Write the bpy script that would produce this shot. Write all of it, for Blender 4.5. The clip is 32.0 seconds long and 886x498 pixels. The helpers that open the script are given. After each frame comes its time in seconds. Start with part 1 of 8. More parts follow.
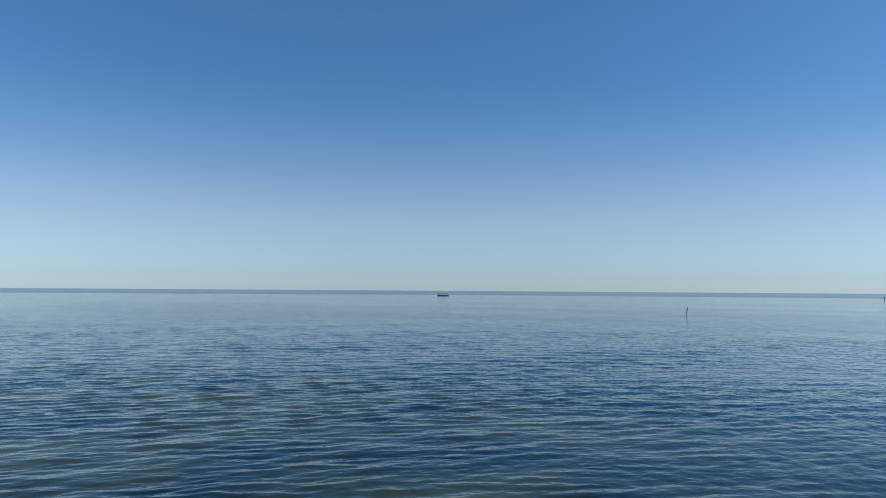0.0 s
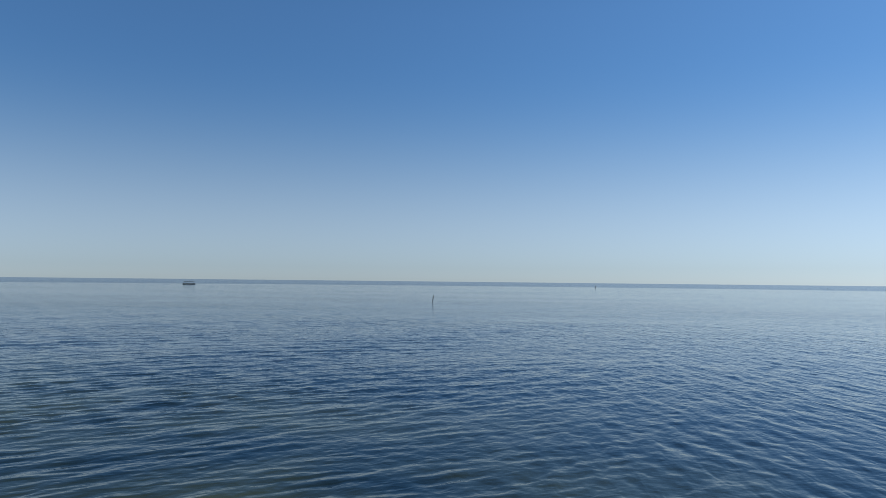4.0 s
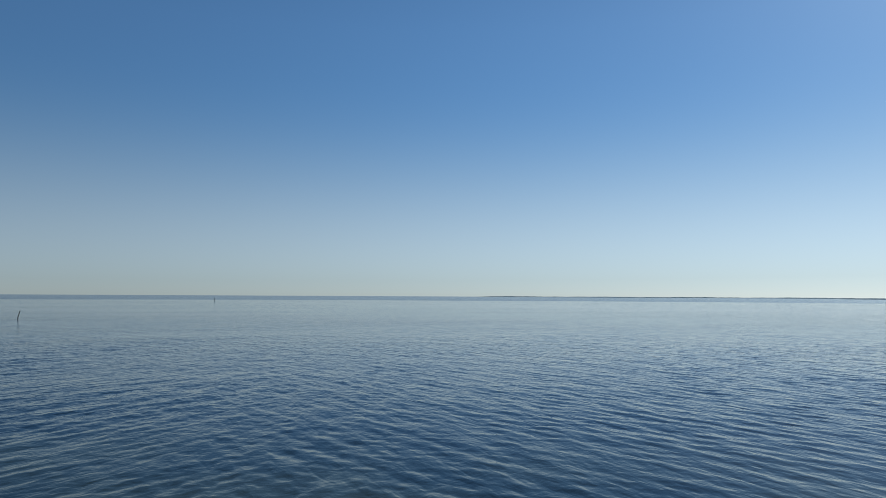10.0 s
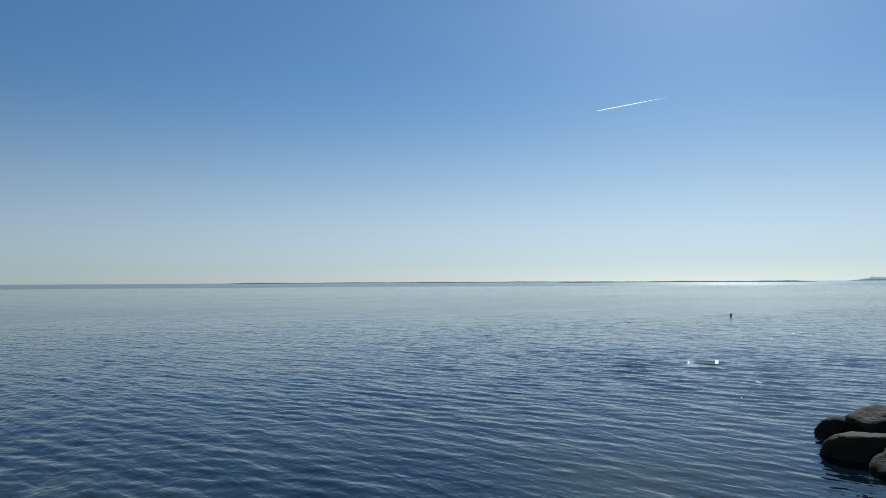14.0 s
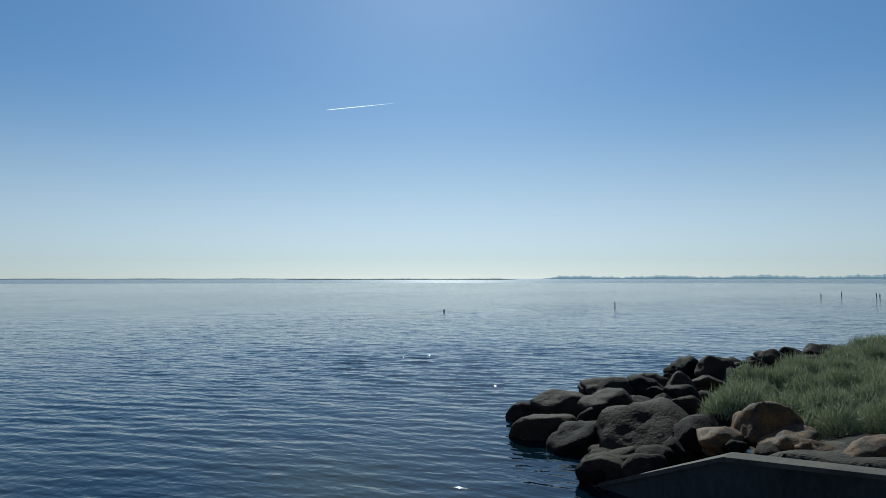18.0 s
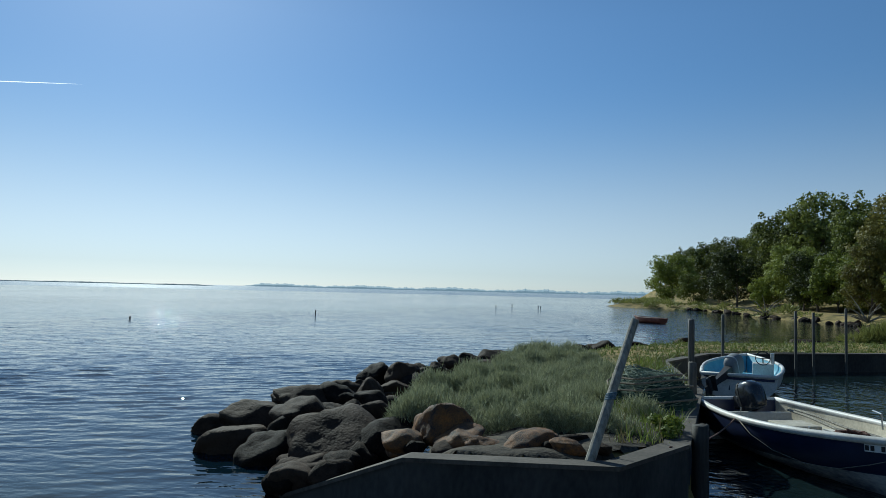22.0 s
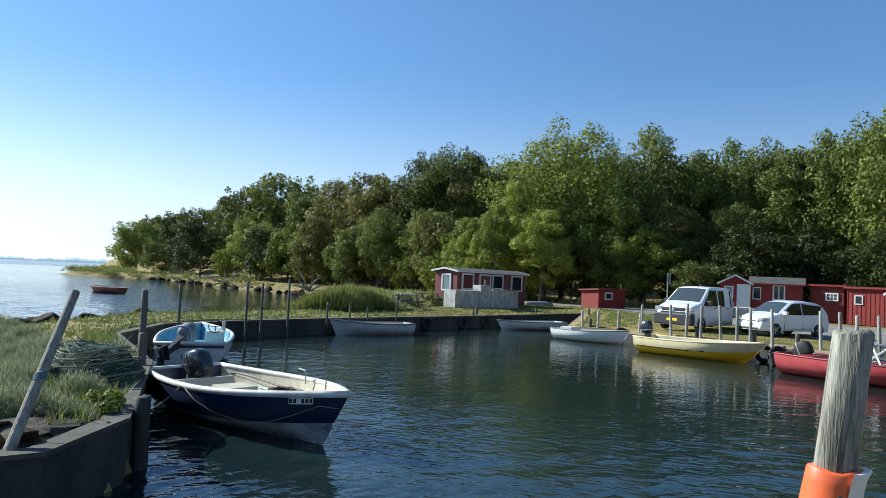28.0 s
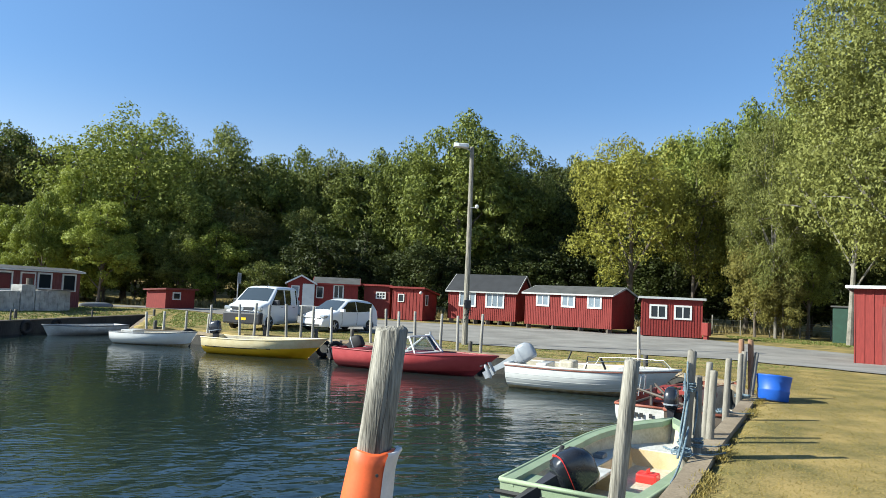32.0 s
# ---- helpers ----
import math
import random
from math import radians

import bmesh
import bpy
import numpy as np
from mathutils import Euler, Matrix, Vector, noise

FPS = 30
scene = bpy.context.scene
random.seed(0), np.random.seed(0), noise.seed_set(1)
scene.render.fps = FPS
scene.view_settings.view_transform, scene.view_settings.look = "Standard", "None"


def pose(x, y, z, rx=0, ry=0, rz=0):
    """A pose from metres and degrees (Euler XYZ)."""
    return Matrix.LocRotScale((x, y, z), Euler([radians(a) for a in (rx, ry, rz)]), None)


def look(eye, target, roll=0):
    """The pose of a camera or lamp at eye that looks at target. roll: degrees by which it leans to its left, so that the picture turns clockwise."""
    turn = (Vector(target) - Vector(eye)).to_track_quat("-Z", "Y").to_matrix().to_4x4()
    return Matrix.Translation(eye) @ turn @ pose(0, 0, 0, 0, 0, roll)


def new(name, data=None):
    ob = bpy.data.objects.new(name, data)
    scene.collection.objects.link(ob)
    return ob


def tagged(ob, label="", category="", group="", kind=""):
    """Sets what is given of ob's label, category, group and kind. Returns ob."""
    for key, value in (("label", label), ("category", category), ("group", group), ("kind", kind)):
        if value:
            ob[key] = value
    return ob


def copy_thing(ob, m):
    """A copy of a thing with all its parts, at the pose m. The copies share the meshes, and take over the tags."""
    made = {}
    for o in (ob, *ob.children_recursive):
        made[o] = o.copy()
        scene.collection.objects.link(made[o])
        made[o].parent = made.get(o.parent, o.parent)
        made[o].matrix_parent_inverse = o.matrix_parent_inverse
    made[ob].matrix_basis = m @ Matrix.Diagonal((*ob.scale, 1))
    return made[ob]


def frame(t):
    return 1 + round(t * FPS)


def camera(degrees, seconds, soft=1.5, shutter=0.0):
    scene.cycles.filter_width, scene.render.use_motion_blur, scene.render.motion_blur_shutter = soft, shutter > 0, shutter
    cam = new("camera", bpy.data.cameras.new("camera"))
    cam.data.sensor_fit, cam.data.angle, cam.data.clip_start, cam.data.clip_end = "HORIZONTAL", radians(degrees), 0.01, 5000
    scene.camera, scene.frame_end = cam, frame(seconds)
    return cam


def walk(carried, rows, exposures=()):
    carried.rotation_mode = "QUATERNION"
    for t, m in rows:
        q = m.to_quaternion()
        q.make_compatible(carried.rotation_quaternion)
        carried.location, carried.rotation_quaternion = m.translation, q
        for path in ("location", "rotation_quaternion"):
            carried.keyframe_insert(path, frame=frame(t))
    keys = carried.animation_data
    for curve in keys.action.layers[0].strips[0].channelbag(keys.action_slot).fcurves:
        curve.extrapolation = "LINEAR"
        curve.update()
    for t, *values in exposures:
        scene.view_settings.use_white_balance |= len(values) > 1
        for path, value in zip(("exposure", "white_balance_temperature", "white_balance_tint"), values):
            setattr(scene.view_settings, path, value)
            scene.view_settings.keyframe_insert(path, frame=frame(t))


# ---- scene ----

# ---- camera: held at eye height on the pier, it turns on the spot ----
EYE_Z = 2.4      # above the water
cam = camera(64.69, 32.0, soft=0.55)
# seconds, place east, north and above the usual height, heading (clockwise from +y), pitch, roll
TURN = [
    (0.0, 0.020, 0.290, -0.010, 0.000, 3.390, 0.390),
    (0.5, 0.028, 0.290, -0.000, 2.279, 3.160, 0.610),
    (1.0, 0.036, 0.290, -0.000, 4.788, 3.050, 0.600),
    (1.5, 0.054, 0.290, -0.000, 7.267, 2.930, 0.830),
    (2.0, 0.062, 0.290, -0.000, 9.637, 2.760, 0.900),
    (2.5, 0.070, 0.290, -0.000, 12.146, 2.690, 0.800),
    (3.0, 0.077, 0.280, -0.000, 14.715, 2.720, 0.710),
    (3.5, 0.085, 0.280, -0.000, 17.454, 2.580, 0.630),
    (5.5, 0.127, 0.260, -0.000, 26.971, 3.820, 0.830),
    (6.0, 0.145, 0.250, -0.000, 29.960, 4.160, 0.930),
    (6.5, 0.153, 0.240, -0.000, 33.179, 4.150, 0.820),
    (7.0, 0.151, 0.230, -0.000, 35.838, 4.050, 0.650),
    (7.5, 0.149, 0.230, -0.000, 38.227, 4.000, 0.660),
    (8.0, 0.147, 0.220, 0.000, 40.587, 4.070, 0.680),
    (8.5, 0.145, 0.220, 0.000, 42.966, 4.140, 0.640),
    (9.0, 0.133, 0.210, 0.000, 45.285, 4.120, 0.550),
    (9.5, 0.130, 0.200, 0.000, 47.574, 4.010, 0.400),
    (10.0, 0.128, 0.190, 0.000, 50.203, 3.850, 0.280),
    (11.0, 0.124, 0.160, -0.000, 55.422, 3.440, 0.300),
    (12.0, 0.110, 0.120, -0.010, 60.570, 2.950, 0.070),
    (12.5, 0.111, 0.099, -0.020, 63.065, 2.661, -0.178),
    (13.0, 0.105, 0.095, -0.030, 65.412, 2.611, -0.322),
    (13.5, 0.099, 0.092, -0.040, 67.816, 2.657, -0.344),
    (14.0, 0.094, 0.089, -0.040, 70.434, 2.708, -0.300),
    (14.5, 0.087, 0.073, -0.040, 73.405, 2.567, -0.116),
    (16.5, 0.102, 0.010, -0.010, 84.234, 1.695, 0.364),
    (17.0, 0.129, 0.008, -0.010, 86.850, 1.858, 0.303),
    (17.5, 0.141, -0.015, -0.000, 89.726, 2.107, 0.120),
    (18.0, 0.159, -0.029, -0.000, 92.499, 2.415, -0.040),
    (18.5, 0.174, -0.039, 0.000, 94.946, 2.768, 0.296),
    (19.0, 0.176, -0.047, 0.010, 97.362, 3.178, 0.635),
    (19.5, 0.173, -0.049, 0.010, 100.099, 3.473, 0.868),
    (20.0, 0.169, -0.051, 0.010, 103.412, 3.571, 0.859),
    (20.5, 0.177, -0.071, 0.010, 106.745, 3.609, 0.844),
    (21.0, 0.188, -0.086, 0.010, 109.965, 3.553, 0.867),
    (21.5, 0.199, -0.097, -0.000, 113.114, 3.464, 1.167),
    (22.0, 0.214, -0.123, -0.010, 116.372, 3.373, 1.413),
    (22.5, 0.217, -0.156, -0.010, 119.609, 3.197, 1.452),
    (23.0, 0.225, -0.173, -0.020, 122.786, 3.069, 1.426),
    (23.5, 0.228, -0.183, -0.030, 126.173, 2.937, 1.465),
    (24.0, 0.230, -0.214, -0.030, 129.716, 2.798, 1.611),
    (24.5, 0.239, -0.225, -0.030, 132.876, 2.641, 1.791),
    (26.5, 0.199, -0.238, 0.010, 146.198, 2.439, 2.861),
    (27.0, 0.153, -0.226, 0.020, 149.731, 2.433, 2.659),
    (27.5, 0.106, -0.224, 0.020, 153.630, 2.382, 2.503),
    (28.0, 0.061, -0.206, 0.020, 158.169, 2.378, 2.569),
    (28.5, 0.075, -0.212, 0.020, 162.769, 2.463, 2.709),
    (29.0, 0.072, -0.208, 0.030, 167.189, 2.593, 2.958),
    (29.5, 0.051, -0.215, 0.030, 171.425, 2.800, 3.117),
    (30.0, 0.040, -0.233, 0.030, 175.982, 3.053, 3.097),
    (30.5, 0.034, -0.252, 0.030, 180.599, 3.316, 3.112),
    (31.0, 0.032, -0.252, 0.030, 184.850, 3.503, 2.863),
    (31.5, 0.029, -0.239, 0.040, 188.622, 3.731, 2.680),
    (32.0, 0.028, -0.236, 0.040, 192.185, 3.888, 2.561),
]


def turn_pose(x, y, z, az, pitch, roll):
    a, p = radians(az), radians(pitch)
    eye = Vector((x, y, EYE_Z + z))
    way = Vector((math.sin(a) * math.cos(p), math.cos(a) * math.cos(p), math.sin(p)))
    return look(eye, eye + way, roll)


walk(cam, [(row[0], turn_pose(*row[1:])) for row in TURN],
     exposures=[(0.0, 0.12, 5400, -5), (3.5, 0.02, 5500, -2), (6.0, -0.15, 5650, -4), (13.0, -0.37, 5800, -6), (19.0, -0.40, 5780, -7), (23.0, -0.06, 5800, -7), (27.0, 0.56, 5850, -3), (29.0, 0.88, 6150, -1), (32.0, 1.0, 6350, 0)])

# ---- daylight ----
SUN_AZ, SUN_EL = 92.5, 31.0
sun_way = Vector((math.sin(radians(SUN_AZ)) * math.cos(radians(SUN_EL)),
                  math.cos(radians(SUN_AZ)) * math.cos(radians(SUN_EL)), math.sin(radians(SUN_EL))))
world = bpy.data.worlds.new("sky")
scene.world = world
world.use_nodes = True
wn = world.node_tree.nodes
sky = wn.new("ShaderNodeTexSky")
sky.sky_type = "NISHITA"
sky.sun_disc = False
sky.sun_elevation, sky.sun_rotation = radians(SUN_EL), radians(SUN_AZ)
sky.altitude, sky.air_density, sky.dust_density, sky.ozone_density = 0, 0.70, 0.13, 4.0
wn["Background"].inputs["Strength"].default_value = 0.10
wl = world.node_tree.links
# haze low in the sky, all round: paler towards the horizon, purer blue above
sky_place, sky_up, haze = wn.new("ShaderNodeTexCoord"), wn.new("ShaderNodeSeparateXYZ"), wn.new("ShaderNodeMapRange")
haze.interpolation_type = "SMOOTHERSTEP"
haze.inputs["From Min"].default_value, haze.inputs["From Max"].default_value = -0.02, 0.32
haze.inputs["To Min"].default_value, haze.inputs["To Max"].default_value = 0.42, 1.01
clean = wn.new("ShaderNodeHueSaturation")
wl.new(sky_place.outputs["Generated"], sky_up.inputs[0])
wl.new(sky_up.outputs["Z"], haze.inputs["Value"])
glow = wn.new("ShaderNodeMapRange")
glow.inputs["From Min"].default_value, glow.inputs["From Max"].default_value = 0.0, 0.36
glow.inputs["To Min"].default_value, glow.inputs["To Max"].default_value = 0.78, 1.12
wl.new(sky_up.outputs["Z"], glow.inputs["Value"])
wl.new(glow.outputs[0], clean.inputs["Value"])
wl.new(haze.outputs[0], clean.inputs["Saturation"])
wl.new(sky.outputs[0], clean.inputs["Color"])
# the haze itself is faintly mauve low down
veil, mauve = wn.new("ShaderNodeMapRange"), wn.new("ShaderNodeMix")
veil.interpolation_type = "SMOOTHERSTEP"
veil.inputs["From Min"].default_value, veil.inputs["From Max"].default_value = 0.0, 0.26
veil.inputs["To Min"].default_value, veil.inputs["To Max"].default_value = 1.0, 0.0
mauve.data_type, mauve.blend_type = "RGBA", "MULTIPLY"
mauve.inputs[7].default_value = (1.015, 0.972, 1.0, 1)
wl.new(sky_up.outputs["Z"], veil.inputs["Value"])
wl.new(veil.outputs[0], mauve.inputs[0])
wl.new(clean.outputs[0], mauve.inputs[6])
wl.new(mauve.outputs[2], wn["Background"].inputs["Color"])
sun_data = bpy.data.lights.new("sun", "SUN")
sun_data.energy, sun_data.angle, sun_data.color = 5.0, radians(0.5), (1.0, 0.95, 0.88)
sun = new("sun", sun_data)
sun.matrix_world = look(sun_way * 100, (0, 0, 0))

# ---- materials ----
def material(name, color, rough=0.6, metal=0.0, vary=0.25, scale=6.0, fine=60.0, bump=0.0, dist=0.01, second=None,
             streak=(1, 1, 1), spec=0.5, random_amount=0.0, coat=0.0):
    """A surface with two scales of variation: broad patches and fine grain, and a fine relief."""
    m = bpy.data.materials.new(name)
    m.use_nodes = True
    nt = m.node_tree
    n, l = nt.nodes, nt.links
    b = n["Principled BSDF"]
    b.inputs["Roughness"].default_value, b.inputs["Metallic"].default_value = rough, metal
    b.inputs["Specular IOR Level"].default_value = spec
    b.inputs["Coat Weight"].default_value = coat
    co = n.new("ShaderNodeTexCoord")
    mp = n.new("ShaderNodeMapping")
    mp.inputs["Scale"].default_value = streak
    l.new(co.outputs["Object"], mp.inputs["Vector"])
    broad = n.new("ShaderNodeTexNoise")
    broad.inputs["Scale"].default_value, broad.inputs["Detail"].default_value = scale, 4
    grain = n.new("ShaderNodeTexNoise")
    grain.inputs["Scale"].default_value, grain.inputs["Detail"].default_value = fine, 3
    for t in (broad, grain):
        l.new(mp.outputs[0], t.inputs["Vector"])
    mul = n.new("ShaderNodeMath")
    mul.operation = "MULTIPLY_ADD"
    mul.inputs[1].default_value, mul.inputs[2].default_value = 0.35, 0.0
    l.new(grain.outputs["Fac"], mul.inputs[0])
    add = n.new("ShaderNodeMath")
    add.operation = "MULTIPLY_ADD"
    add.inputs[1].default_value = 0.65
    l.new(broad.outputs["Fac"], add.inputs[0])
    l.new(mul.outputs[0], add.inputs[2])
    last = add.outputs[0]
    if random_amount:
        info = n.new("ShaderNodeObjectInfo")
        ra = n.new("ShaderNodeMath")
        ra.operation = "MULTIPLY_ADD"
        ra.inputs[1].default_value = random_amount
        l.new(info.outputs["Random"], ra.inputs[0])
        l.new(last, ra.inputs[2])
        sb = n.new("ShaderNodeMath")
        sb.operation = "SUBTRACT"
        sb.inputs[1].default_value = random_amount / 2
        l.new(ra.outputs[0], sb.inputs[0])
        last = sb.outputs[0]
    ramp = n.new("ShaderNodeValToRGB")
    c = Vector(color)
    d = Vector(second) if second else c * (1 + vary)
    c = c if second else c * (1 - vary)
    ramp.color_ramp.elements[0].position, ramp.color_ramp.elements[1].position = 0.36, 0.64
    ramp.color_ramp.elements[0].color = (*c, 1)
    ramp.color_ramp.elements[1].color = (*d, 1)
    l.new(last, ramp.inputs[0])
    l.new(ramp.outputs[0], b.inputs["Base Color"])
    if bump:
        bp = n.new("ShaderNodeBump")
        bp.inputs["Strength"].default_value, bp.inputs["Distance"].default_value = bump, dist
        l.new(add.outputs[0], bp.inputs["Height"])
        l.new(bp.outputs[0], b.inputs["Normal"])
    return m


def glass_material(name, tint=(0.02, 0.025, 0.03), rough=0.04):
    m = bpy.data.materials.new(name)
    m.use_nodes = True
    b = m.node_tree.nodes["Principled BSDF"]
    b.inputs["Base Color"].default_value = (*tint, 1)
    b.inputs["Roughness"].default_value = rough
    b.inputs["Specular IOR Level"].default_value = 0.45
    return m


def clear_glass(name):
    """A clear pane: mostly see-through, with a sheen."""
    m = bpy.data.materials.new(name)
    m.use_nodes = True
    n, l = m.node_tree.nodes, m.node_tree.links
    tr, gl, fr, ms = n.new("ShaderNodeBsdfTransparent"), n.new("ShaderNodeBsdfGlossy"), n.new("ShaderNodeFresnel"), n.new("ShaderNodeMixShader")
    tr.inputs["Color"].default_value = (0.82, 0.86, 0.87, 1)
    gl.inputs["Roughness"].default_value = 0.05
    l.new(fr.outputs[0], ms.inputs[0])
    l.new(tr.outputs[0], ms.inputs[1])
    l.new(gl.outputs[0], ms.inputs[2])
    l.new(ms.outputs[0], n["Material Output"].inputs["Surface"])
    return m


def leaf_material(name, dark, light, through_light=0.27):
    """Leaves: colour varies clump by clump, light shines through a little."""
    m = bpy.data.materials.new(name)
    m.use_nodes = True
    n, l = m.node_tree.nodes, m.node_tree.links
    b = n["Principled BSDF"]
    b.inputs["Roughness"].default_value = 0.6
    b.inputs["Specular IOR Level"].default_value = 0.25
    geo = n.new("ShaderNodeNewGeometry")
    info = n.new("ShaderNodeObjectInfo")
    ramp = n.new("ShaderNodeValToRGB")
    ramp.color_ramp.elements[0].color, ramp.color_ramp.elements[1].color = (*dark, 1), (*light, 1)
    mix = n.new("ShaderNodeMath")
    mix.operation = "MULTIPLY_ADD"
    mix.inputs[1].default_value = 0.45
    half = n.new("ShaderNodeMath")
    half.operation = "MULTIPLY"
    half.inputs[1].default_value = 0.55
    l.new(geo.outputs["Random Per Island"], half.inputs[0])
    l.new(info.outputs["Random"], mix.inputs[0])
    l.new(half.outputs[0], mix.inputs[2])
    l.new(mix.outputs[0], ramp.inputs[0])
    l.new(ramp.outputs[0], b.inputs["Base Color"])
    tr = n.new("ShaderNodeBsdfTranslucent")
    l.new(ramp.outputs[0], tr.inputs["Color"])
    ms = n.new("ShaderNodeMixShader")
    ms.inputs[0].default_value = through_light
    l.new(b.outputs[0], ms.inputs[1])
    l.new(tr.outputs[0], ms.inputs[2])
    l.new(ms.outputs[0], n["Material Output"].inputs["Surface"])
    return m


WHITE = material("white_paint", (0.62, 0.62, 0.60), 0.45, vary=0.08, scale=3, bump=0.05)
WORN_WHITE = material("worn_white_paint", (0.66, 0.65, 0.61), 0.5, second=(0.46, 0.43, 0.38), scale=4, fine=26, bump=0.15)
TRIM = material("weathered_white_trim", (0.42, 0.42, 0.41), 0.6, vary=0.15, scale=3, bump=0.05)
RED_WOOD = material("falu_red_boards", (0.165, 0.017, 0.014), 0.8, second=(0.245, 0.030, 0.024), scale=3, fine=40, bump=0.3, streak=(8, 8, 1), random_amount=0.1)
SHACK_RED = material("faded_shack_boards", (0.10, 0.018, 0.020), 0.85, second=(0.21, 0.075, 0.070), scale=2.5, fine=24, bump=0.4, streak=(9, 9, 0.8))
DEEP_RED = material("dark_red_boards", (0.105, 0.014, 0.013), 0.8, second=(0.165, 0.024, 0.020), scale=3, fine=36, bump=0.3, streak=(8, 8, 1))
OLD_RED = material("weathered_red_boards", (0.13, 0.022, 0.020), 0.8, second=(0.20, 0.055, 0.045), scale=3, fine=30, bump=0.3, streak=(8, 8, 1))
FELT = material("roofing_felt", (0.026, 0.027, 0.030), 0.85, vary=0.25, scale=2, bump=0.2)
GREY_FELT = material("faded_roofing_felt", (0.07, 0.07, 0.067), 0.85, vary=0.25, scale=2, bump=0.2)
GLASS = glass_material("window_glass")
DARK_GLASS = glass_material("car_glass", (0.012, 0.014, 0.016))
# grey-blue tint stands in for the sky mirrored in the windscreens
SCREEN_GLASS = glass_material("windscreen_painted_sky", (0.05, 0.065, 0.08), 0.05)
CLEAR = clear_glass("clear_windscreen")
# curtained pane, the pale blue sky reflection put into its colour
CURTAIN_SKY = material("curtain_with_painted_sky", (0.17, 0.21, 0.25), 0.15, vary=0.1, scale=4)
OLD_WOOD = material("silver_grey_timber", (0.105, 0.094, 0.074), 0.85, second=(0.33, 0.305, 0.25), scale=4, fine=40, bump=0.8, dist=0.02, streak=(7, 7, 0.6), random_amount=0.15)
PALE_WOOD = material("bleached_timber", (0.125, 0.112, 0.090), 0.88, second=(0.285, 0.262, 0.220), scale=4, fine=40, bump=0.6, dist=0.01, streak=(7, 7, 0.6), random_amount=0.2)
# brighter copy of the post timber, with sunlight put into its colour
SUNLIT_WOOD = material("bleached_timber_painted_sun", (0.24, 0.22, 0.185), 0.88, second=(0.47, 0.445, 0.39), scale=4, fine=40, bump=0.6, dist=0.01, streak=(7, 7, 0.6), random_amount=0.2)
PILE_WOOD = material("cracked_grey_pile", (0.085, 0.078, 0.062), 0.9, second=(0.37, 0.345, 0.29), scale=3.2, fine=16, bump=0.8, dist=0.03, streak=(8, 8, 0.5))
DARK_WOOD = material("wet_dark_timber", (0.045, 0.04, 0.033), 0.7, second=(0.11, 0.10, 0.085), scale=4, fine=40, bump=0.6, streak=(6, 6, 0.6), random_amount=0.1)
RUST_WOOD = material("orange_stained_timber", (0.20, 0.10, 0.055), 0.85, second=(0.33, 0.20, 0.12), scale=4, fine=40, bump=0.5, streak=(6, 6, 0.6))
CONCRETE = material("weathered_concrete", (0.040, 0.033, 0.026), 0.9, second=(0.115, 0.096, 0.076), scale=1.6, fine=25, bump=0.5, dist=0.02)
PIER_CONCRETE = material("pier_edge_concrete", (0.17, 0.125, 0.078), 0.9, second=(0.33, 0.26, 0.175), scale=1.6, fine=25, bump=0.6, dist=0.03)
# stains, with the shade of the backlit wall faces put into the colour
SHADED_CONCRETE = material("stained_concrete_painted_shade", (0.014, 0.014, 0.014), 0.85, second=(0.058, 0.054, 0.048), scale=1.2, fine=18, bump=0.5, dist=0.02, streak=(1, 1, 0.5))
LIME_WALL = material("limewashed_masonry", (0.26, 0.255, 0.24), 0.9, second=(0.50, 0.49, 0.46), scale=3, fine=22, bump=0.6, dist=0.03)
ROCK = material("granite_boulder", (0.010, 0.007, 0.005), 0.78, second=(0.052, 0.033, 0.021), scale=2.6, fine=20, bump=1.0, dist=0.04, spec=0.10, random_amount=0.35)
RUST_ROCK = material("iron_stained_boulder", (0.012, 0.009, 0.007), 0.8, second=(0.20, 0.078, 0.012), scale=2.4, fine=20, bump=1.0, dist=0.03)
ORANGE = material("orange_plastic", (0.74, 0.125, 0.035), 0.5, vary=0.10, scale=5)
FOAM = material("white_foam_plastic", (0.74, 0.66, 0.60), 0.55, vary=0.08, scale=9, bump=0.2)
BLUE_PLASTIC = material("blue_plastic_drum", (0.012, 0.090, 0.44), 0.5, vary=0.14, scale=4)
BLACK = material("black_rubber", (0.012, 0.012, 0.013), 0.7, vary=0.2, scale=8, bump=0.1)
BLACK_GLOSS = material("black_engine_cowl", (0.018, 0.020, 0.026), 0.25, vary=0.2, scale=5, coat=0.3)
SILVER = material("grey_engine_cowl", (0.30, 0.32, 0.35), 0.35, vary=0.12, scale=5, coat=0.2)
STEEL = material("galvanised_steel", (0.48, 0.49, 0.50), 0.4, 0.9, vary=0.15, scale=9)
CAR_WHITE = material("white_car_paint", (0.74, 0.75, 0.76), 0.28, vary=0.02, scale=2, coat=0.6)
CAR_PLASTIC = material("black_bumper_plastic", (0.025, 0.025, 0.03), 0.5, vary=0.15, scale=7)
LAMP_GLASS = material("headlamp_lens", (0.42, 0.44, 0.46), 0.1, 0.4, vary=0.15, scale=12)
YELLOW_SIGN = material("yellow_plate", (0.85, 0.55, 0.02), 0.4, vary=0.05)
INK = material("black_lettering", (0.012, 0.012, 0.012), 0.6, vary=0.1)
ROPE_BLUE = material("faded_blue_rope", (0.07, 0.12, 0.16), 0.9, second=(0.19, 0.24, 0.27), scale=30)
NET_LINE = material("grey_green_net_line", (0.09, 0.13, 0.09), 0.9, second=(0.22, 0.26, 0.19), scale=12)
